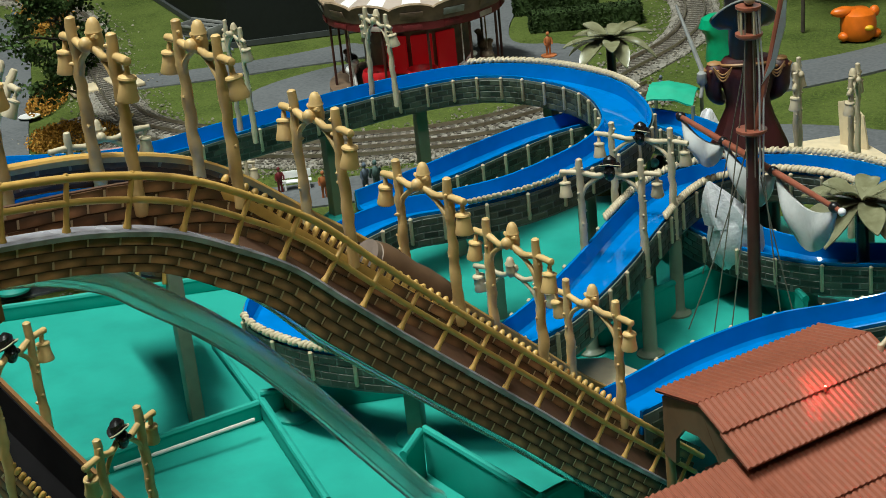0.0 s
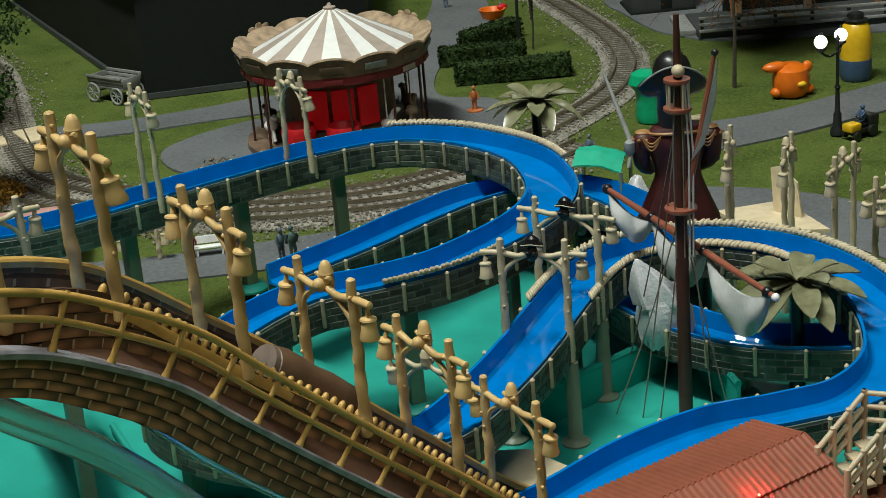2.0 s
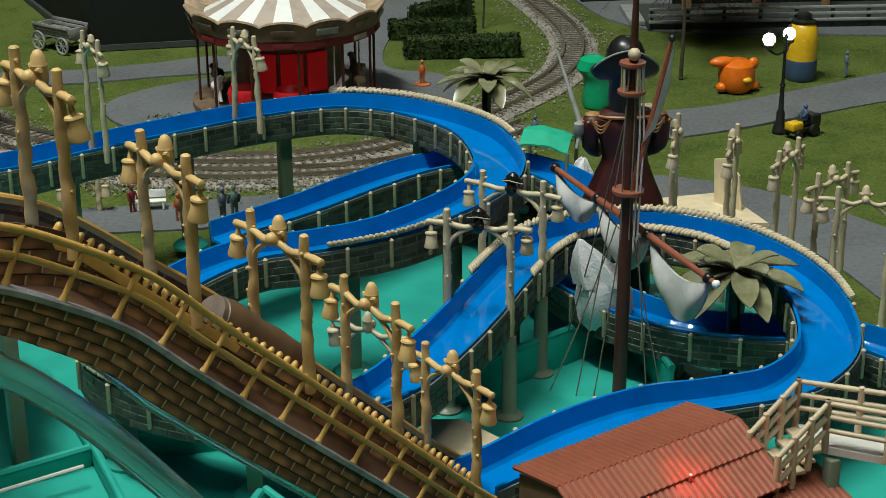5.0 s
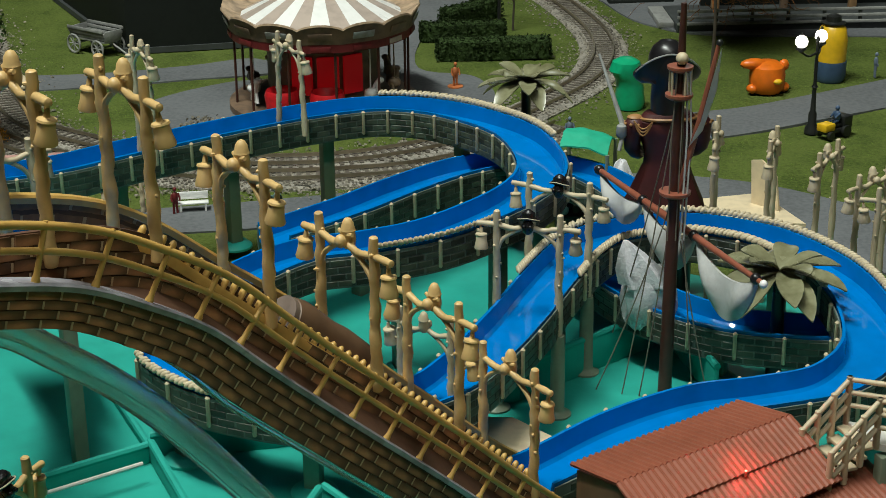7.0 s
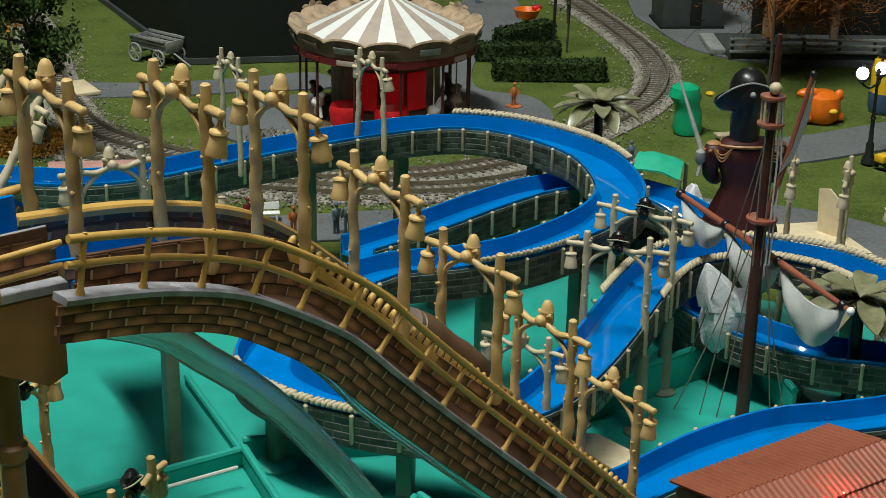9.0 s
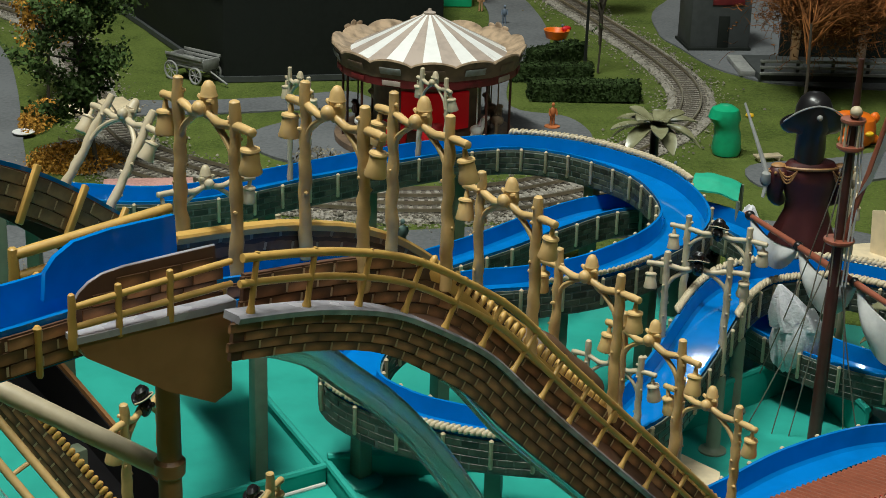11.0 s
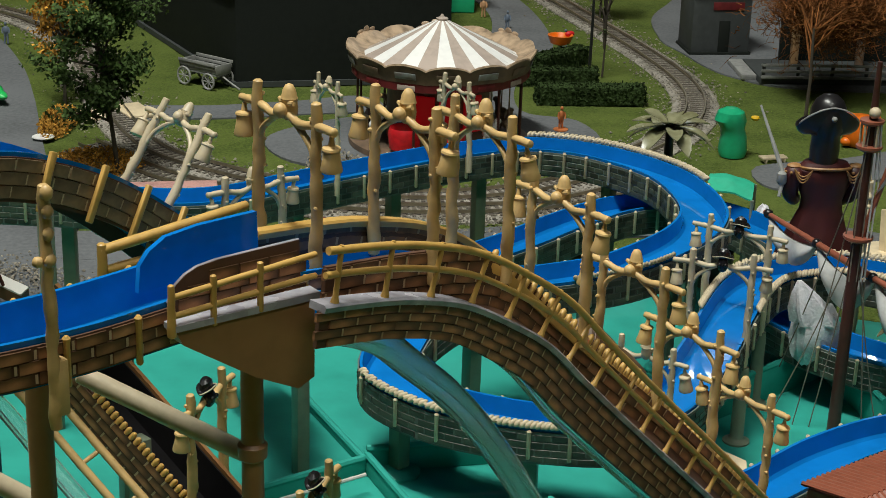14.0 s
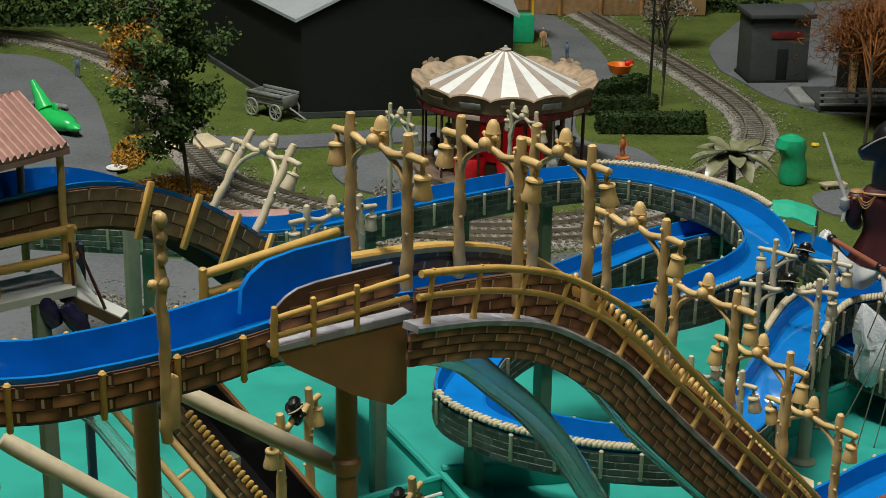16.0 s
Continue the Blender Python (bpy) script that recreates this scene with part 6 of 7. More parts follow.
def twig_tree(at, trunk_h, crown, count, seed):
    """A dry tree: a thin trunk and a wide tangle of fine curling twigs."""
    rnd = random.Random(seed)
    ob = thing("dry_tree", "dry tree with a wide tangle of russet twigs", "tree", at)
    part("trunk", tube(fresh(), [(0, 0, 0), (0.1, 0, trunk_h * 0.5), (0, 0.2, trunk_h)], [0.18, 0.14, 0.1], 7), M_BARK, ob)
    verts, faces = [], []
    cx, cy, cz, rx, ry, rz = crown
    for _ in range(count):
        p = Vector((cx + rnd.gauss(0, 0.42) * rx, cy + rnd.gauss(0, 0.42) * ry, cz + rnd.gauss(0, 0.4) * rz))
        d = (p - Vector((0, 0, trunk_h * 0.8)) + Vector((rnd.gauss(0, 2), rnd.gauss(0, 2), rnd.gauss(0, 1.5)))).normalized()
        r = rnd.uniform(0.03, 0.055)
        last = None
        for i in range(6):
            a = d.orthogonal().normalized()
            b = d.cross(a)
            n = len(verts)
            w = r * (1 - i / 7)
            verts += [tuple((p + q * w) * U) for q in (a, a * -0.5 + b * 0.87, a * -0.5 - b * 0.87)]
            if last is not None:
                faces += [(last + k, last + (k + 1) % 3, n + (k + 1) % 3, n + k) for k in range(3)]
            last = n
            p = p + d * rnd.uniform(0.3, 0.6)
            d = (d + Vector((rnd.gauss(0, 0.4), rnd.gauss(0, 0.4), rnd.gauss(-0.12, 0.4)))).normalized()
    me = bpy.data.meshes.new("crown")
    me.from_pydata(verts, [], faces)
    me.materials.append(M_TWIG)
    cr = new("crown", me)
    cr.parent = ob
    limbs = fresh()
    for k in range(16):
        t = 2 * math.pi * k / 16
        e = Vector((cx + rx * 0.7 * math.cos(t), cy + ry * 0.7 * math.sin(t), cz + rnd.uniform(-0.6, 0.5) * rz))
        tube(limbs, [(0, 0.2, trunk_h * rnd.uniform(0.6, 1.0)), Vector((0, 0.2, trunk_h)).lerp(e, 0.5) + Vector((0, 0, 0.6)), e], [0.1, 0.07, 0.03], 5)
    part("branchwork", limbs, M_TWIG, ob)


twig_tree((26.7, 128.2, 0), 9.0, (4.4, 9.5, 8.6, 5.8, 5.0, 3.8), 5600, 8)
leafy("small_tree", "thin bare tree with pale blossom", (16.0, 172, 0), 9, (0, 0, 6, 4, 3, 3.6), 1100, 0.22, M_STONES, 9, 0.14)
leafy("small_tree", "thin dark sapling by the hedge", (12.2, 146.5, 0), 10.5, (0, 0, 8, 1.4, 1.2, 2.6), 70, 0.15, M_LEAF, 12, 0.11)


def bush(name, label, c, size, count, leaf, mat, seed):
    rnd = random.Random(seed)
    verts, faces = [], []
    for _ in range(count):
        v = Vector((rnd.gauss(0, 1), rnd.gauss(0, 1), rnd.gauss(0, 1))).normalized() * rnd.uniform(0.65, 1.05)
        p = Vector((c[0] + v.x * size[0], c[1] + v.y * size[1], max(0.05, v.z * size[2] + 0.2)))
        n = len(verts)
        u = Vector((rnd.uniform(-1, 1), rnd.uniform(-1, 1), rnd.uniform(-1, 1))).normalized()
        w = u.orthogonal().normalized()
        for q in (p - u * leaf, p + w * leaf * 0.6, p + u * leaf, p - w * leaf * 0.6):
            verts.append(tuple(q * U))
        faces.append((n, n + 1, n + 2, n + 3))
    me = bpy.data.meshes.new(name)
    me.from_pydata(verts, [], faces)
    me.materials.append(mat)
    return tagged(new(name, me), label, "bush", kind="stuff")


bush("autumn_bush", "low yellow-orange autumn bush on the bank", (-31.6, 116.2, 0), (3.6, 2.4, 1.5), 5200, 0.12, M_AUTUMN, 21)
bush("autumn_bush", "low yellow-orange autumn bush on the bank", (-36.3, 128.5, 0), (1.5, 4.6, 0.9), 2200, 0.13, M_AUTUMN, 22)
bush("far_shrubs", "row of pale green shrubs at the park edge", (24, 196, 0), (12, 3, 4.5), 4200, 0.34, M_LEAF, 23)
bush("far_shrubs", "dark shrubs along the western edge", (-56, 186, 0), (13, 4, 6), 6500, 0.36, M_LEAF, 24)
bush("weed_patch", "dry weeds beside the ballast", (-13.5, 117.0, 0), (2.2, 1.4, 1.3), 420, 0.16, M_STONES, 25)


def grass(count, seed):
    """Short flocked fibres over the lawns."""
    rnd = random.Random(seed)
    verts, faces = [], []
    while len(faces) < count:
        y = 86 + 114 * rnd.random() ** 1.5
        x = rnd.uniform(-0.42, 0.42) * (y + 20)
        if y < 98 and -24 < x < 12:
            continue
        n = len(verts)
        h = rnd.uniform(0.08, 0.13)
        a = rnd.uniform(0, math.pi)
        dx, dy = 0.05 * math.cos(a), 0.05 * math.sin(a)
        lx, ly = rnd.gauss(0, 0.3), rnd.gauss(0, 0.3)
        z = 0.12 * noise.noise(Vector((x, y, 0)) * 0.09) - 0.12
        verts += [((x - dx) * U, (y - dy) * U, z * U), ((x + dx) * U, (y + dy) * U, z * U), ((x + lx) * U, (y + ly) * U, (z + h * 0.62) * U)]
        faces.append((n, n + 1, n + 2))
    me = bpy.data.meshes.new("grass")
    me.from_pydata(verts, [], faces)
    me.materials.append(M_BLADE)
    return tagged(new("grass", me), "short green flock grass on the lawns", "grass", kind="stuff")


grass(90000, 31)


def street_lamp():
    ob = thing("street_lamp", "black iron street lamp with two lit globes", "street lamp", (31.1, 113.6, 0))
    part("pole", lathe(fresh(), [(0.55, 0), (0.5, 0.4), (0.32, 0.7), (0.3, 1.5), (0.2, 1.7), (0.15, 3.4), (0.24, 3.5), (0.13, 3.7), (0.1, 6.9), (0.2, 7.0), (0.05, 7.3)], n=14), M_IRON, ob)
    for x, y in ((-1.4, -0.7), (0.45, 0.8)):
        part("arm", tube(fresh(), spline([(0, 0, 6.1), (x * 0.5, y * 0.5, 5.9), (x, y, 6.35)], 0.15), 0.09, 8), M_IRON, ob)
        part("cup", lathe(fresh(), [(0.08, 6.3), (0.4, 6.55), (0.36, 6.7), (0.1, 6.72)], (x, y, 0), 12), M_IRON, ob)
        part("globe", ball(fresh(), (x, y, 7.1), 0.46, n=18, m=12), M_GLOBE, ob, "lit white globe")
        part("finial", ball(fresh(), (x, y, 7.68), 0.13, n=8, m=6), M_IRON, ob)


street_lamp()

# painted figures and bins on the lawn, kept as plain shapes
bm = fresh()
lathe(bm, [(1.05, 0), (1.15, 0.5), (1.0, 1.7), (1.05, 2.4), (1.25, 3.0), (1.1, 3.7), (0.5, 4.0), (0.1, 4.02)], n=16)
for v in bm.verts:
    v.co.x *= 1 + 0.08 * math.sin(v.co.z * 5)
    v.co.x -= 0.35 * max(0.0, min(1.0, (v.co.z - 2.0) / 0.8))
ob = thing("green_sculpture", "rounded green painted sculpture with a small yellow snout", "sculpture", (18.8, 121.2, 0))
part("body", bm, M_GREENP, ob)
part("snout", lathe(fresh(), [(0.02, 3.55), (0.3, 3.5), (0.36, 3.38), (0.25, 3.2), (0.05, 3.12)], (1.45, -0.75, 0), 12), M_YELLOW, ob, "yellow snout")
ob = thing("orange_sculpture", "squat orange painted sculpture with a yellow snout", "sculpture", (30.4, 124.6, 0), 8)
bm = fresh()
lathe(bm, [(1.1, 0), (1.4, 0.4), (1.45, 1.4), (1.3, 2.1), (0.8, 2.5), (0.1, 2.55)], n=18)
ball(bm, (-1.2, 0, 2.35), 0.75, (1.5, 0.7, 0.6), 12, 8)
ball(bm, (1.35, 0, 2.1), 0.55, (0.8, 0.6, 0.9), 12, 8)
ball(bm, (-1.3, -0.3, 0.4), 0.5, (1, 1, 0.8), 10, 7)
ball(bm, (1.3, -0.3, 0.4), 0.5, (1, 1, 0.8), 10, 7)
part("body", bm, M_ORANGE, ob)
part("snout", ball(fresh(), (0.35, -1.4, 1.15), 0.33, (1.2, 0.9, 0.7), 10, 7), M_YELLOW, ob)
# plain capsule put in place of a yellow and blue figure
ob = thing("yellow_bollard", "plain rounded yellow figure with a dull blue base", "bollard", (36.3, 127.4, 0))
part("cap", lathe(fresh(), [(1.2, 1.7), (1.25, 3.4), (1.05, 4.4), (0.5, 4.9), (0.1, 4.95)], n=18), M_YELLOW, ob)
part("top_disc", lathe(fresh(), [(0.95, 4.75), (0.98, 4.85), (0.62, 4.95), (0.6, 5.35), (0.3, 5.5)], n=18), M_IRON, ob, "dark round cap")
part("base", lathe(fresh(), [(1.1, 0), (1.28, 0.4), (1.28, 1.68), (1.0, 1.7)], n=18), M_NAVY, ob)


def figure(at, turn, mat, h=2.0, base=False):
    """A small painted figurine, one plain mesh."""
    bm = fresh()
    k = h / 2.0
    for s in (-1, 1):
        tube(bm, [(s * 0.14 * k, 0, 0), (s * 0.12 * k, 0.02, 0.5 * k), (s * 0.1 * k, 0, 0.95 * k)], [0.09 * k, 0.09 * k, 0.12 * k], 7)
        tube(bm, [(s * 0.24 * k, 0, 1.5 * k), (s * 0.33 * k, -0.06, 1.2 * k), (s * 0.28 * k, -0.16, 0.95 * k)], 0.07 * k, 6)
    ball(bm, (0, 0, 1.22 * k), 0.26 * k, (1, 0.7, 1.6), 10, 8)
    ball(bm, (0, -0.02, 1.82 * k), 0.15 * k, (0.9, 0.95, 1.15), 9, 7)
    if base:
        lathe(bm, [(0.65, 0.02), (0.65, 0.1), (0.3, 0.14)], n=16)
    return solo("figurine", bm, mat, "small painted model figurine standing on the ground", "figurine", "park figurines", at=at, turn=turn)


figure((5.7, 128.0, 0.05), 20, M_FIGA, 2.1, True)
figure((-8.43, 98.2, 0.05), 40, M_FIGB, 2.2)
figure((-7.7, 98.2, 0.05), 200, M_FIGD, 2.3)
figure((-11.2, 98.2, 0.05), 10, M_FIGA, 1.9)
figure((40.2, 127.8, 0.05), 80, M_FIGB, 2.1)
figure((3.2, 172.5, 0.05), 0, M_SKIN, 2.2)
figure((5.2, 166.5, 0.05), 0, M_FIGB, 2.0)
figure((10.2, 158, 0.05), 0, M_FIGB, 2.0)
figure((13.0, 112.6, 0.05), 0, M_FIGB, 2.0)
figure((-45.5, 157, 0.05), 0, M_FIGB, 2.2)
figure((19.0, 51.6, 7.02), 0, M_GREENP, 1.7)


def mower():
    ob = thing("ride_mower", "yellow and black ride-on mower on the lawn", "mower", (32.4, 112.6, 0), 32)
    part("hood", box(fresh(), (-0.75, 0, 0.85), (1.1, 0.95, 0.6), 0, 0.14), M_YELLOW, ob)
    part("chassis", box(fresh(), (0.1, 0, 0.5), (2.5, 0.9, 0.3), 0, 0.06), M_IRON, ob)
    part("collector", box(fresh(), (1.05, 0, 1.0), (0.9, 1.1, 0.95), 0, 0.12), M_IRON, ob)
    part("seat", box(fresh(), (0.35, 0, 0.85), (0.5, 0.6, 0.25), 0, 0.06), M_IRON, ob)
    for x, r in ((-0.8, 0.3), (0.8, 0.42)):
        for s in (-1, 1):
            part("wheel", tube(fresh(), [(x, s * 0.45, r), (x, s * 0.7, r)], r, 14), M_IRON, ob)
    part("steering_wheel", tube(fresh(), [(-0.15 + 0.2 * math.cos(t), 0.2 * math.sin(t), 1.35) for t in [2 * math.pi * k / 12 for k in range(13)]], 0.04, 5), M_IRON, ob)


mower()
bm = fresh()
ball(bm, (0, 0, 0.55), 0.3, (0.8, 1, 1.5), 10, 8)
ball(bm, (0, 0, 1.15), 0.18, n=9, m=7)
for s in (-1, 1):
    tube(bm, [(0, s * 0.15, 0.2), (-0.5, s * 0.18, 0.22), (-0.6, s * 0.18, -0.1)], 0.1, 6)
    tube(bm, [(0, s * 0.28, 0.8), (-0.45, s * 0.2, 0.5)], 0.07, 6)
solo("figurine", bm, M_NAVY, "small seated figurine in blue on the mower", "figurine", "park figurines", at=(32.7, 112.8, 0.95), turn=32)

# plywood stage with a leaning board beside the loop
ob = thing("plywood_stage", "pale plywood platform with a leaning board", "platform")
part("top", slab([(18.4, 93.8, 2.3), (22.6, 94.6, 2.3), (24.0, 89.0, 2.3), (19.6, 89.8, 2.3)], 0.25, Vector((0, 0, -1))), M_PLY, ob)
part("leaning_board", slab([(21.6, 92.8, 2.3), (22.9, 91.2, 2.3), (22.7, 91.5, 4.4), (22.0, 92.4, 5.2), (21.5, 93.0, 5.0)], 0.15, Vector((0.7, 0.6, 0))), M_PLY, ob)
for x, y in ((18.8, 93.2), (22.4, 93.8), (23.5, 89.5), (19.8, 90.1)):
    part("leg", box(fresh(), (x, y, 1.05), (0.3, 0.3, 2.0), 10), M_PLY, ob)

# green awning over a small stall
ob = thing("awning_stall", "small stall with a rounded green awning", "stall")
A, B, C = Vector((9.5, 91.2, 6.8)), Vector((12.2, 90.2, 6.5)), Vector((10.5, 94.4, 6.8))
bm = fresh()
lay = []
for h in (0.0, -0.1):
    lay.append([])
    for i in range(17):
        u = i / 16
        row = []
        for j in range(9):
            v = j / 8
            p = A.lerp(C, u) + (B - A) * v
            row.append(bm.verts.new(p + Vector((0, 0, 0.5 * math.sin(math.pi * u) + 0.22 * math.sin(math.pi * v) + 0.05 * math.sin(19 * u + 3 * v) * (1.0 - v) + 0.035 * math.sin(13 * v + 5 * u) + h))))
        lay[-1].append(row)
for k, g in enumerate(lay):
    for i in range(16):
        for j in range(8):
            q = (g[i][j], g[i + 1][j], g[i + 1][j + 1], g[i][j + 1])
            bm.faces.new(q if k else q[::-1])
rim = [(i, 0) for i in range(17)] + [(16, j) for j in range(1, 9)] + [(i, 8) for i in range(15, -1, -1)] + [(0, j) for j in range(7, 0, -1)]
for (i, j), (m, n) in zip(rim, rim[1:] + rim[:1]):
    bm.faces.new((lay[0][i][j], lay[0][m][n], lay[1][m][n], lay[1][i][j]))
part("awning", bm, M_AWNING, ob, "rounded rippled green awning")
for p in (A, B, C, C + B - A):
    part("post", tube(fresh(), [(p.x, p.y, 0.05), (p.x, p.y, p.z)], 0.12, 8), M_POST, ob)
part("counter", box(fresh(), (10.8, 92.5, 1.2), (2.2, 2.8, 2.2), -18, 0.1), M_BRONZE, ob)
for k in range(5):
    part("goods", ball(fresh(), (9.9 + 0.4 * k, 91.8 + 0.5 * (k % 2), 2.55), 0.32, n=8, m=6), (M_WHITE, M_BLACK, M_FIGC)[k % 3], ob)


def bench(at, turn):
    ob = thing("park_bench", "small white park bench beside the path", "bench", at, turn)
    part("seat", box(fresh(), (0, 0, 0.55), (2.0, 0.6, 0.1), 0, 0.02), M_WHITE, ob)
    part("backrest", box(fresh(), (0, 0.32, 0.95), (2.0, 0.1, 0.5), 0, 0.02), M_WHITE, ob)
    for s in (-1, 1):
        part("leg", box(fresh(), (s * 0.8, 0, 0.26), (0.12, 0.55, 0.5)), M_WHITE, ob)


bench((-13.2, 100.5, 0.06), 6)
figure((-14.3, 100.1, 0.05), 30, M_MAROON, 1.8)

# shed, stage and far buildings
ob = thing("ticket_shed", "dark slate shed with a red sign board", "building", (25.6, 158.6, 0), 3)
part("wall", box(fresh(), (0, 0, 3.4), (6.0, 5.0, 6.6), 0, 0.05), M_SHED, ob)
part("roof", box(fresh(), (0, -0.2, 6.95), (6.8, 5.8, 0.45), 0, 0.06), M_SHED, ob)
part("plinth", box(fresh(), (0, 0, 0.15), (6.4, 5.4, 0.35), 0, 0.04), M_DARK, ob)
part("door", box(fresh(), (0.3, -2.55, 1.9), (1.1, 0.12, 3.2), 0, 0.02), M_DARK, ob)
part("sign_board", box(fresh(), (0.6, -2.56, 5.0), (3.2, 0.12, 0.8), 0, 0.02), M_MAROON, ob)
ob = thing("stage", "dark slatted stage with a low pale rail", "stage", (40.5, 147.8, 0), -1)
part("base", box(fresh(), (0, 0, 0.35), (27, 7.5, 0.7), 0, 0.05), M_SHED, ob)
for k in range(3):
    part("rail", box(fresh(), (0, -3.75 - 0.12 * k, 1.9 - 0.55 * k), (27, 0.22, 0.26), 0, 0.04), M_OLDWOOD, ob)
for k in range(9):
    part("rail_post", box(fresh(), (-13.2 + 3.3 * k, -3.6, 1.05), (0.3, 0.3, 2.0), 0, 0.03), M_SHED, ob)
part("side_ramp", box(fresh(), (-14.2, 1.0, 0.3), (1.4, 6.5, 0.5), 0, 0.05), M_OLDWOOD, ob)
for k in range(4):
    part("support", box(fresh(), (-9 + 6.5 * k, 1.6, 4.2), (0.7, 0.7, 7.4), 0, 0.05), M_BRONZE if k % 2 else M_TIMBER, ob)
part("back_wall", box(fresh(), (2, 3.6, 4.5), (24, 0.5, 8.0), 0, 0.05), M_DARK, ob)
ob = thing("timber_hall", "long tan timber hall with orange posts", "building", (12, 190, 0))
part("wall", box(fresh(), (0, 3, 6), (26, 4, 12), 0, 0.1), M_TIMBER, ob)
for x in (-9, -5, 0, 5):
    part("post", tube(fresh(), [(x, 0.6, 0), (x, 0.6, 11)], 0.28, 8), M_TRIM, ob)
ob = thing("green_kiosk", "green kiosk with a stepped canopy behind the carousel", "stall", (0.4, 176, 0))
part("counter", box(fresh(), (0, 0, 1.6), (4, 3, 3.2), 0, 0.15), M_GREENP, ob)
part("canopy", box(fresh(), (0, 0, 6.4), (5.6, 4, 0.9), 0, 0.25), M_LIME, ob)
for x in (-1.8, 1.8):
    part("post", tube(fresh(), [(x, -1.2, 3), (x, -1.2, 6.2)], 0.15, 8), M_YELLOW, ob)
ob = thing("basket_swing", "small orange and red basket car on a stub post", "swing", (9.2, 154.6, 0), 25)
part("basket", lathe(fresh(), [(0.5, 1.2), (1.0, 1.4), (1.3, 2.2), (1.1, 2.2), (0.8, 1.7), (0.2, 1.6)], n=16), M_ORANGE, ob)
part("bow", ball(fresh(), (1.1, 0, 2.2), 0.45, (1.2, 0.7, 0.7), 10, 7), M_RED, ob)
part("stub_post", tube(fresh(), [(0, 0, 0), (0, 0, 1.3)], 0.22, 8), M_IRON, ob)
solo("flag_pole", tube(fresh(), [(0, 0, 0), (0.05, 0, 6), (0, 0, 12.5)], [0.17, 0.13, 0.1], 8), M_IRON, "thin dark pole standing on the lawn", "pole", at=(10.9, 146.3, 0))

# west side: tiled shelter, dish, green float, logs
ob = thing("tiled_shelter", "open shelter with a pinkish ribbed roof", "shelter")
part("roof_slope", corrugated((-36.2, 36.0, 23.6), (-26.2, 47.3, 23.69), (-38.2, 38.4, 24.81), 0.3, 0.17), M_PINK, ob, "pinkish ribbed roof slope")
part("roof_slope", corrugated((-38.2, 38.45, 24.81), (-28.2, 49.75, 24.9), (-40.2, 40.9, 23.6), 0.3, 0.17), M_PINK, ob)
part("eave_board", slab([(-36.2, 36.05, 23.52), (-26.2, 47.3, 23.6), (-26.2, 47.3, 23.4), (-36.2, 36.05, 23.32)], 0.12, Vector((-0.75, 0.66, 0))), M_PINK, ob)
for x, y in ((-26.6, 47.5), (-33, 40.2), (-28.4, 49.4)):
    part("post", log(fresh(), (x, y, 18.3), (x, y, 23.6), 0.15, 0.13, bumps=0.04), M_BONE, ob)
for z in (19.6, 20.6):
    part("rail", log(fresh(), (-38, 39.3, z), (-26.2, 47.6, z), 0.17, 0.17, bumps=0.03), M_GOLD, ob)
for k in range(6):
    q = Vector((-38, 39.3, 18.6)).lerp(Vector((-26.4, 47.4, 18.6)), k / 5)
    part("rail_post", log(fresh(), q, q + Vector((0, 0, 2.2)), 0.16, 0.15, bumps=0.03), M_GOLD, ob)
part("deck", slab([(-40, 37.2, 18.6), (-26.2, 47.0, 18.6), (-27.4, 48.8, 18.6), (-41.2, 39.0, 18.6)], 0.3, Vector((0, 0, -1))), M_LANDING, ob)
for x, y in ((-27.4, 46.5), (-33.5, 43.2)):
    part("pillar", box(fresh(), (x, y, 9.2), (0.55, 0.55, 18.4), 35, 0.06), M_POST, ob)
bm = fresh()
lathe(bm, [(0.2, 0.08), (0.85, 0.2), (0.9, 0.28), (0.2, 0.16)], n=20)
solo("dish", bm, M_WHITE, "small white dish lying on the plaza", "dish", at=(-36.8, 124.0, 0))
bm = fresh()
ball(bm, (0, 0, 1.0), 1.0, (3.4, 1.3, 0.95), 18, 10)
ball(bm, (2.9, 0, 0.9), 0.8, (1.6, 0.8, 0.55), 12, 8)
tube(bm, [(-1.2, 0, 1.6), (-2.2, 0, 2.8), (-3.2, 0, 3.9)], [0.9, 0.55, 0.25], 10)
ball(bm, (0.4, 0, 2.0), 0.5, (1, 0.4, 1.2), 8, 6)
solo("green_float", bm, M_LIME, "bright green moulded float on the grey plaza", "float", at=(-44.2, 136.6, 0), turn=-48)
for k, (x, y, a) in enumerate(((-46.5, 142, 20), (-48, 143.5, 70), (-45.5, 144, -30))):
    bm = fresh()
    log(bm, (-1.6, 0, 0.3), (1.6, 0, 0.35), 0.28, 0.24, seed=k)
    solo("log", bm, M_OLDWOOD, "grey weathered log lying on the plaza", "log", "loose logs", at=(x, y, 0.02), turn=a)
bm = fresh()
for k in range(4):
    box(bm, (0, -0.35 + 0.24 * k, 0.35), (2.2, 0.18, 0.16), 0, 0.02)
box(bm, (-0.8, 0, 0.16), (0.15, 0.9, 0.3))
box(bm, (0.8, 0, 0.16), (0.15, 0.9, 0.3))
solo("picnic_pallet", bm, M_ROPE, "low pale slatted pallet on the lawn", "pallet", at=(21.8, 119.6, 0), turn=12)


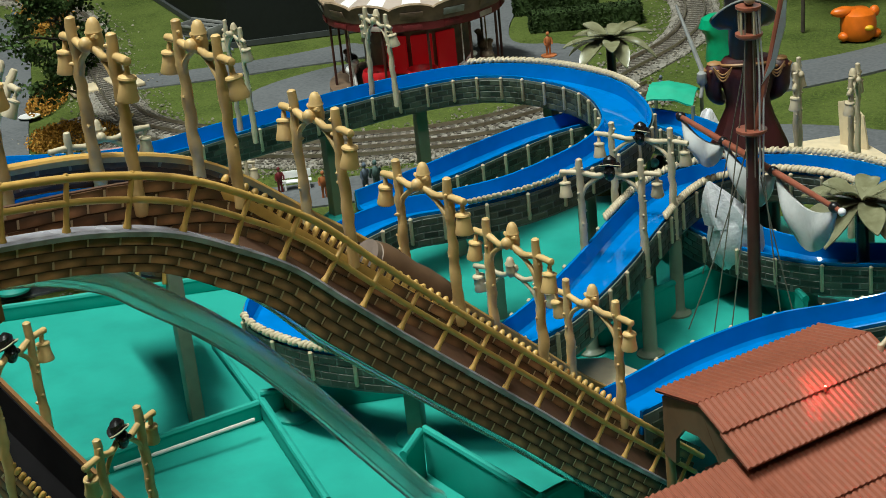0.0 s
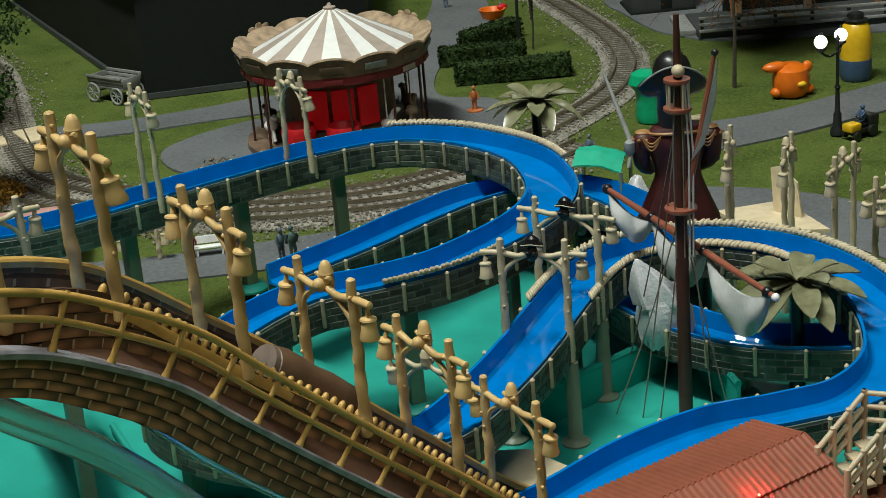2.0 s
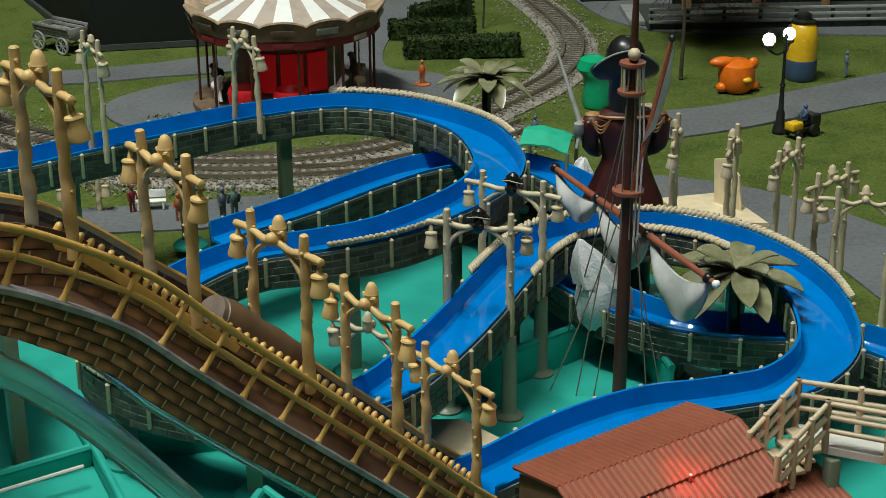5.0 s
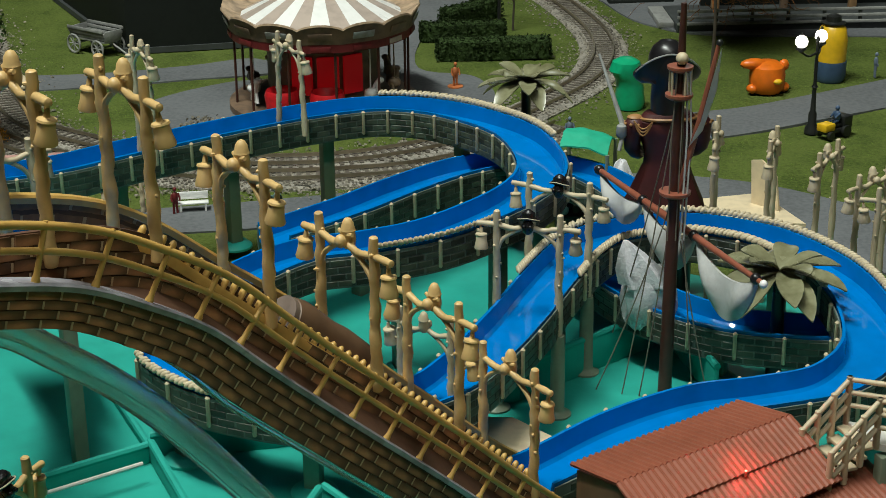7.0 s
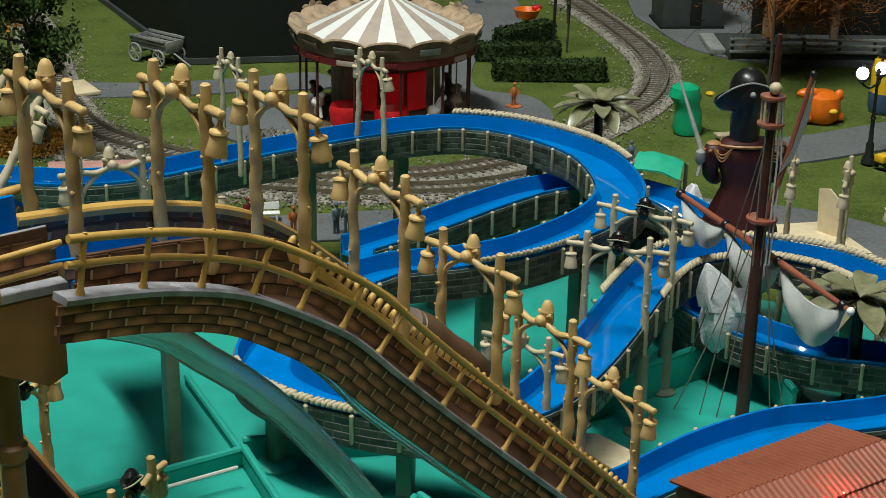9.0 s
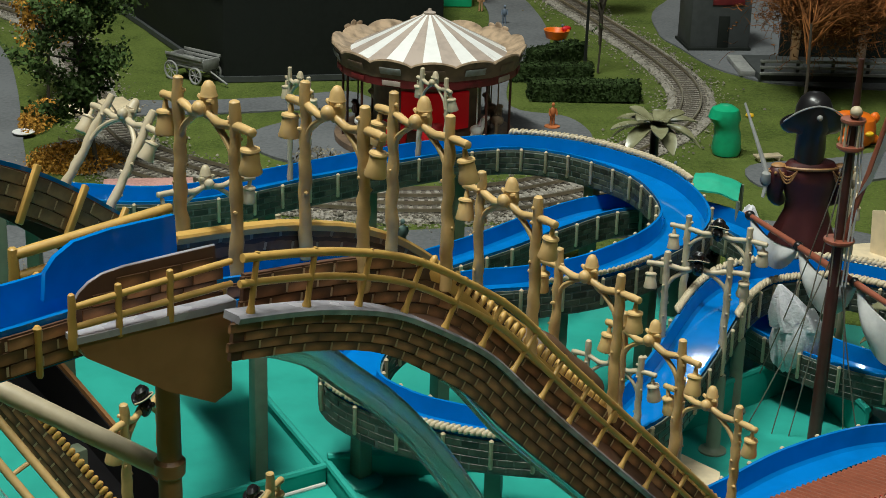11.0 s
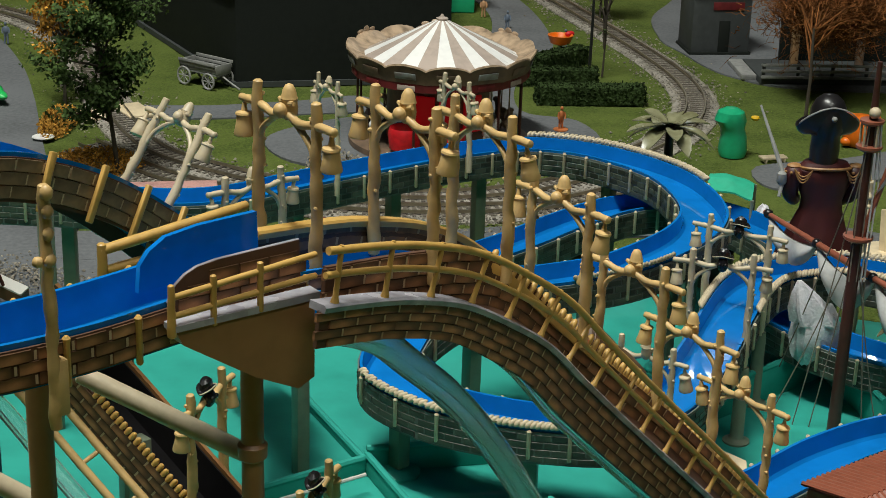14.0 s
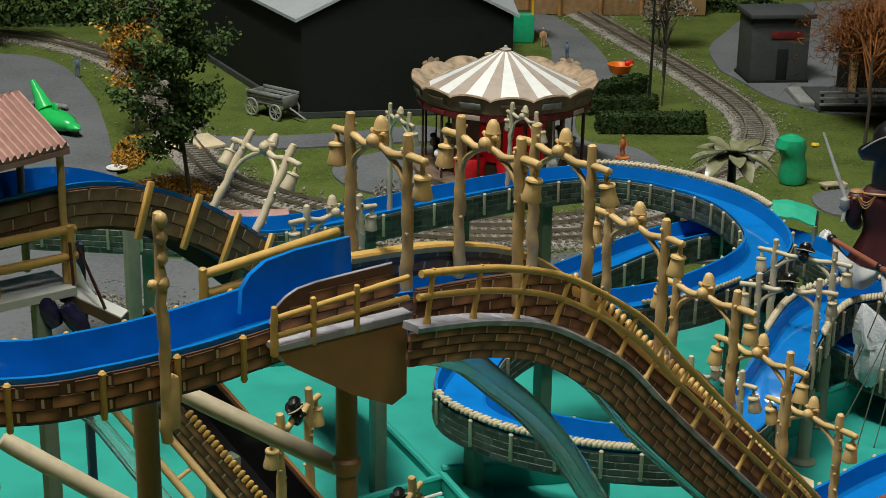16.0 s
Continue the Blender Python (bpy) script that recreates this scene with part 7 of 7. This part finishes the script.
# odds and ends under the shelter
for at, tip in (((-27.14, 46.5, 17.9), 25), ((-26.24, 46.5, 17.6), 32)):
    bm = fresh()
    lathe(bm, [(0.08, -0.62), (0.26, -0.6), (0.34, -0.4), (0.37, 0), (0.34, 0.4), (0.26, 0.6), (0.08, 0.62)], n=18)
    bmesh.ops.rotate(bm, verts=bm.verts, cent=(0, 0, 0), matrix=Matrix.Rotation(radians(-tip), 3, "Y"))
    solo("dark_barrel", bm, M_VIOLET, "shiny dark violet barrel lying under the shelter", "barrel", "barrels under the shelter", at=at)
ob = thing("leaning_plank", "pale-topped brown plank leaning under the shelter", "plank")
top = [V(-26.8, 46.9, 18.6), V(-24.76, 47.4, 17.3), V(-24.6, 48.1, 17.3), V(-26.64, 47.6, 18.6)]
part("top_face", slab(top, 0.06, V(0, 0, -1)), M_LANDING, ob, "pale grey top")
part("body", slab([p - V(0, 0, 0.064) for p in top], 0.42, V(0, 0, -1)), M_LOG, ob)
horn = spline([(-26.5, 48, 19.2), (-26.35, 48, 18.6), (-26.1, 48, 18.15), (-25.75, 48, 17.85)], 0.1)
bm = tube(fresh(), horn, [0.05 + 0.18 * math.sin(math.pi * min(1.0, (k + 0.3) / len(horn)) ** 0.7) for k in range(len(horn))], 10)
solo("white_horn", bm, M_WHITE, "curved white horn lying under the shelter", "horn")
ob = thing("rope_stays", "two thin dark stays under the shelter", "stay")
for p, q in (((-26.38, 47.2, 20.2), (-26.31, 47.2, 17.9)), ((-26.15, 47.2, 20.2), (-25.27, 47.2, 17.7))):
    part("stay", tube(fresh(), [p, q], 0.06, 8), M_MAST, ob)

ob = thing("yard_house", "small beige house with a pinkish tiled roof and barred windows", "building", (-24.6, 102.0, 0), 6)
part("wall", box(fresh(), (0, -0.5, 1.6), (5.2, 2.4, 3.1), 0, 0.05), M_CREAMWALL, ob)
part("corner_post", box(fresh(), (2.6, -1.68, 1.6), (0.35, 0.35, 3.1), 0, 0.04), M_YELLOW_OLD, ob, "dull yellow corner post")
part("roof", box(fresh(), (0.1, -0.4, 3.27), (5.9, 2.9, 0.22), 0, 0.05), M_TILE, ob, "worn pinkish tile roof")
for x in (-1.5, 1.1):
    win = part("window", box(fresh(), (x, -1.72, 1.7), (1.3, 0.1, 1.4), 0, 0.02), M_IRON, ob, "dark window pane")
    for dx in (-0.65, 0.0, 0.65):
        part("glazing_bar", box(fresh(), (x + dx, -1.79, 1.7), (0.08, 0.06, 1.5)), M_WHITE, win)
    for dz in (-0.72, 0.1, 0.72):
        part("glazing_bar", box(fresh(), (x, -1.8, 1.7 + dz), (1.38, 0.06, 0.08)), M_WHITE, win)
sheet("yard_path", smooth_outline([(-40, 101), (-31, 101), (-25, 98.5), (-22.5, 93), (-25, 87), (-38, 85)]), 0.03, M_PATH, "smooth grey path beside the flume", "path", 0.2)
gravel(spline([(-37, 95, 0), (-31, 92, 0), (-25, 89.5, 0), (-22.5, 86.5, 0)], 0.6), 2.6, 1500, 17)
gate((-17.4, 100.4, 0.02), 8, 1.9, 2.9, mat=M_ROPE, wide=0.6, slim=0.8)
for c, s, a in (((-30.4, 132.0, 0.1), (2.4, 4.2, 0.3), 28), ((-33.6, 130.6, 0.1), (2.4, 2.6, 0.3), 24)):
    bm = fresh()
    box(bm, (0, 0, 0.15), s, 0, 0.05)
    solo("crossing_board", bm, M_PLY, "pale flat crossing board beside the track", "board", "crossing boards", at=c, turn=a)

# white cloth heaped behind the statue
bm = fresh()
lathe(bm, [(1.35, 0), (1.3, 0.8), (1.1, 2.0), (0.8, 3.1), (0.35, 3.8), (0.1, 3.9)], n=26)
for v in bm.verts:
    t = math.atan2(v.co.y, v.co.x)
    f = 1 + 0.16 * math.sin(5 * t + v.co.z) + 0.07 * math.sin(11 * t)
    v.co = Vector((v.co.x * f, v.co.y * f * 0.7, v.co.z * 1.5 + 0.12 * math.sin(4 * t)))
solo("cloth_heap", bm, M_CLOTH, "white cloth heaped on the path behind the statue", "cloth", at=(13.2, 91.0, 0.05))
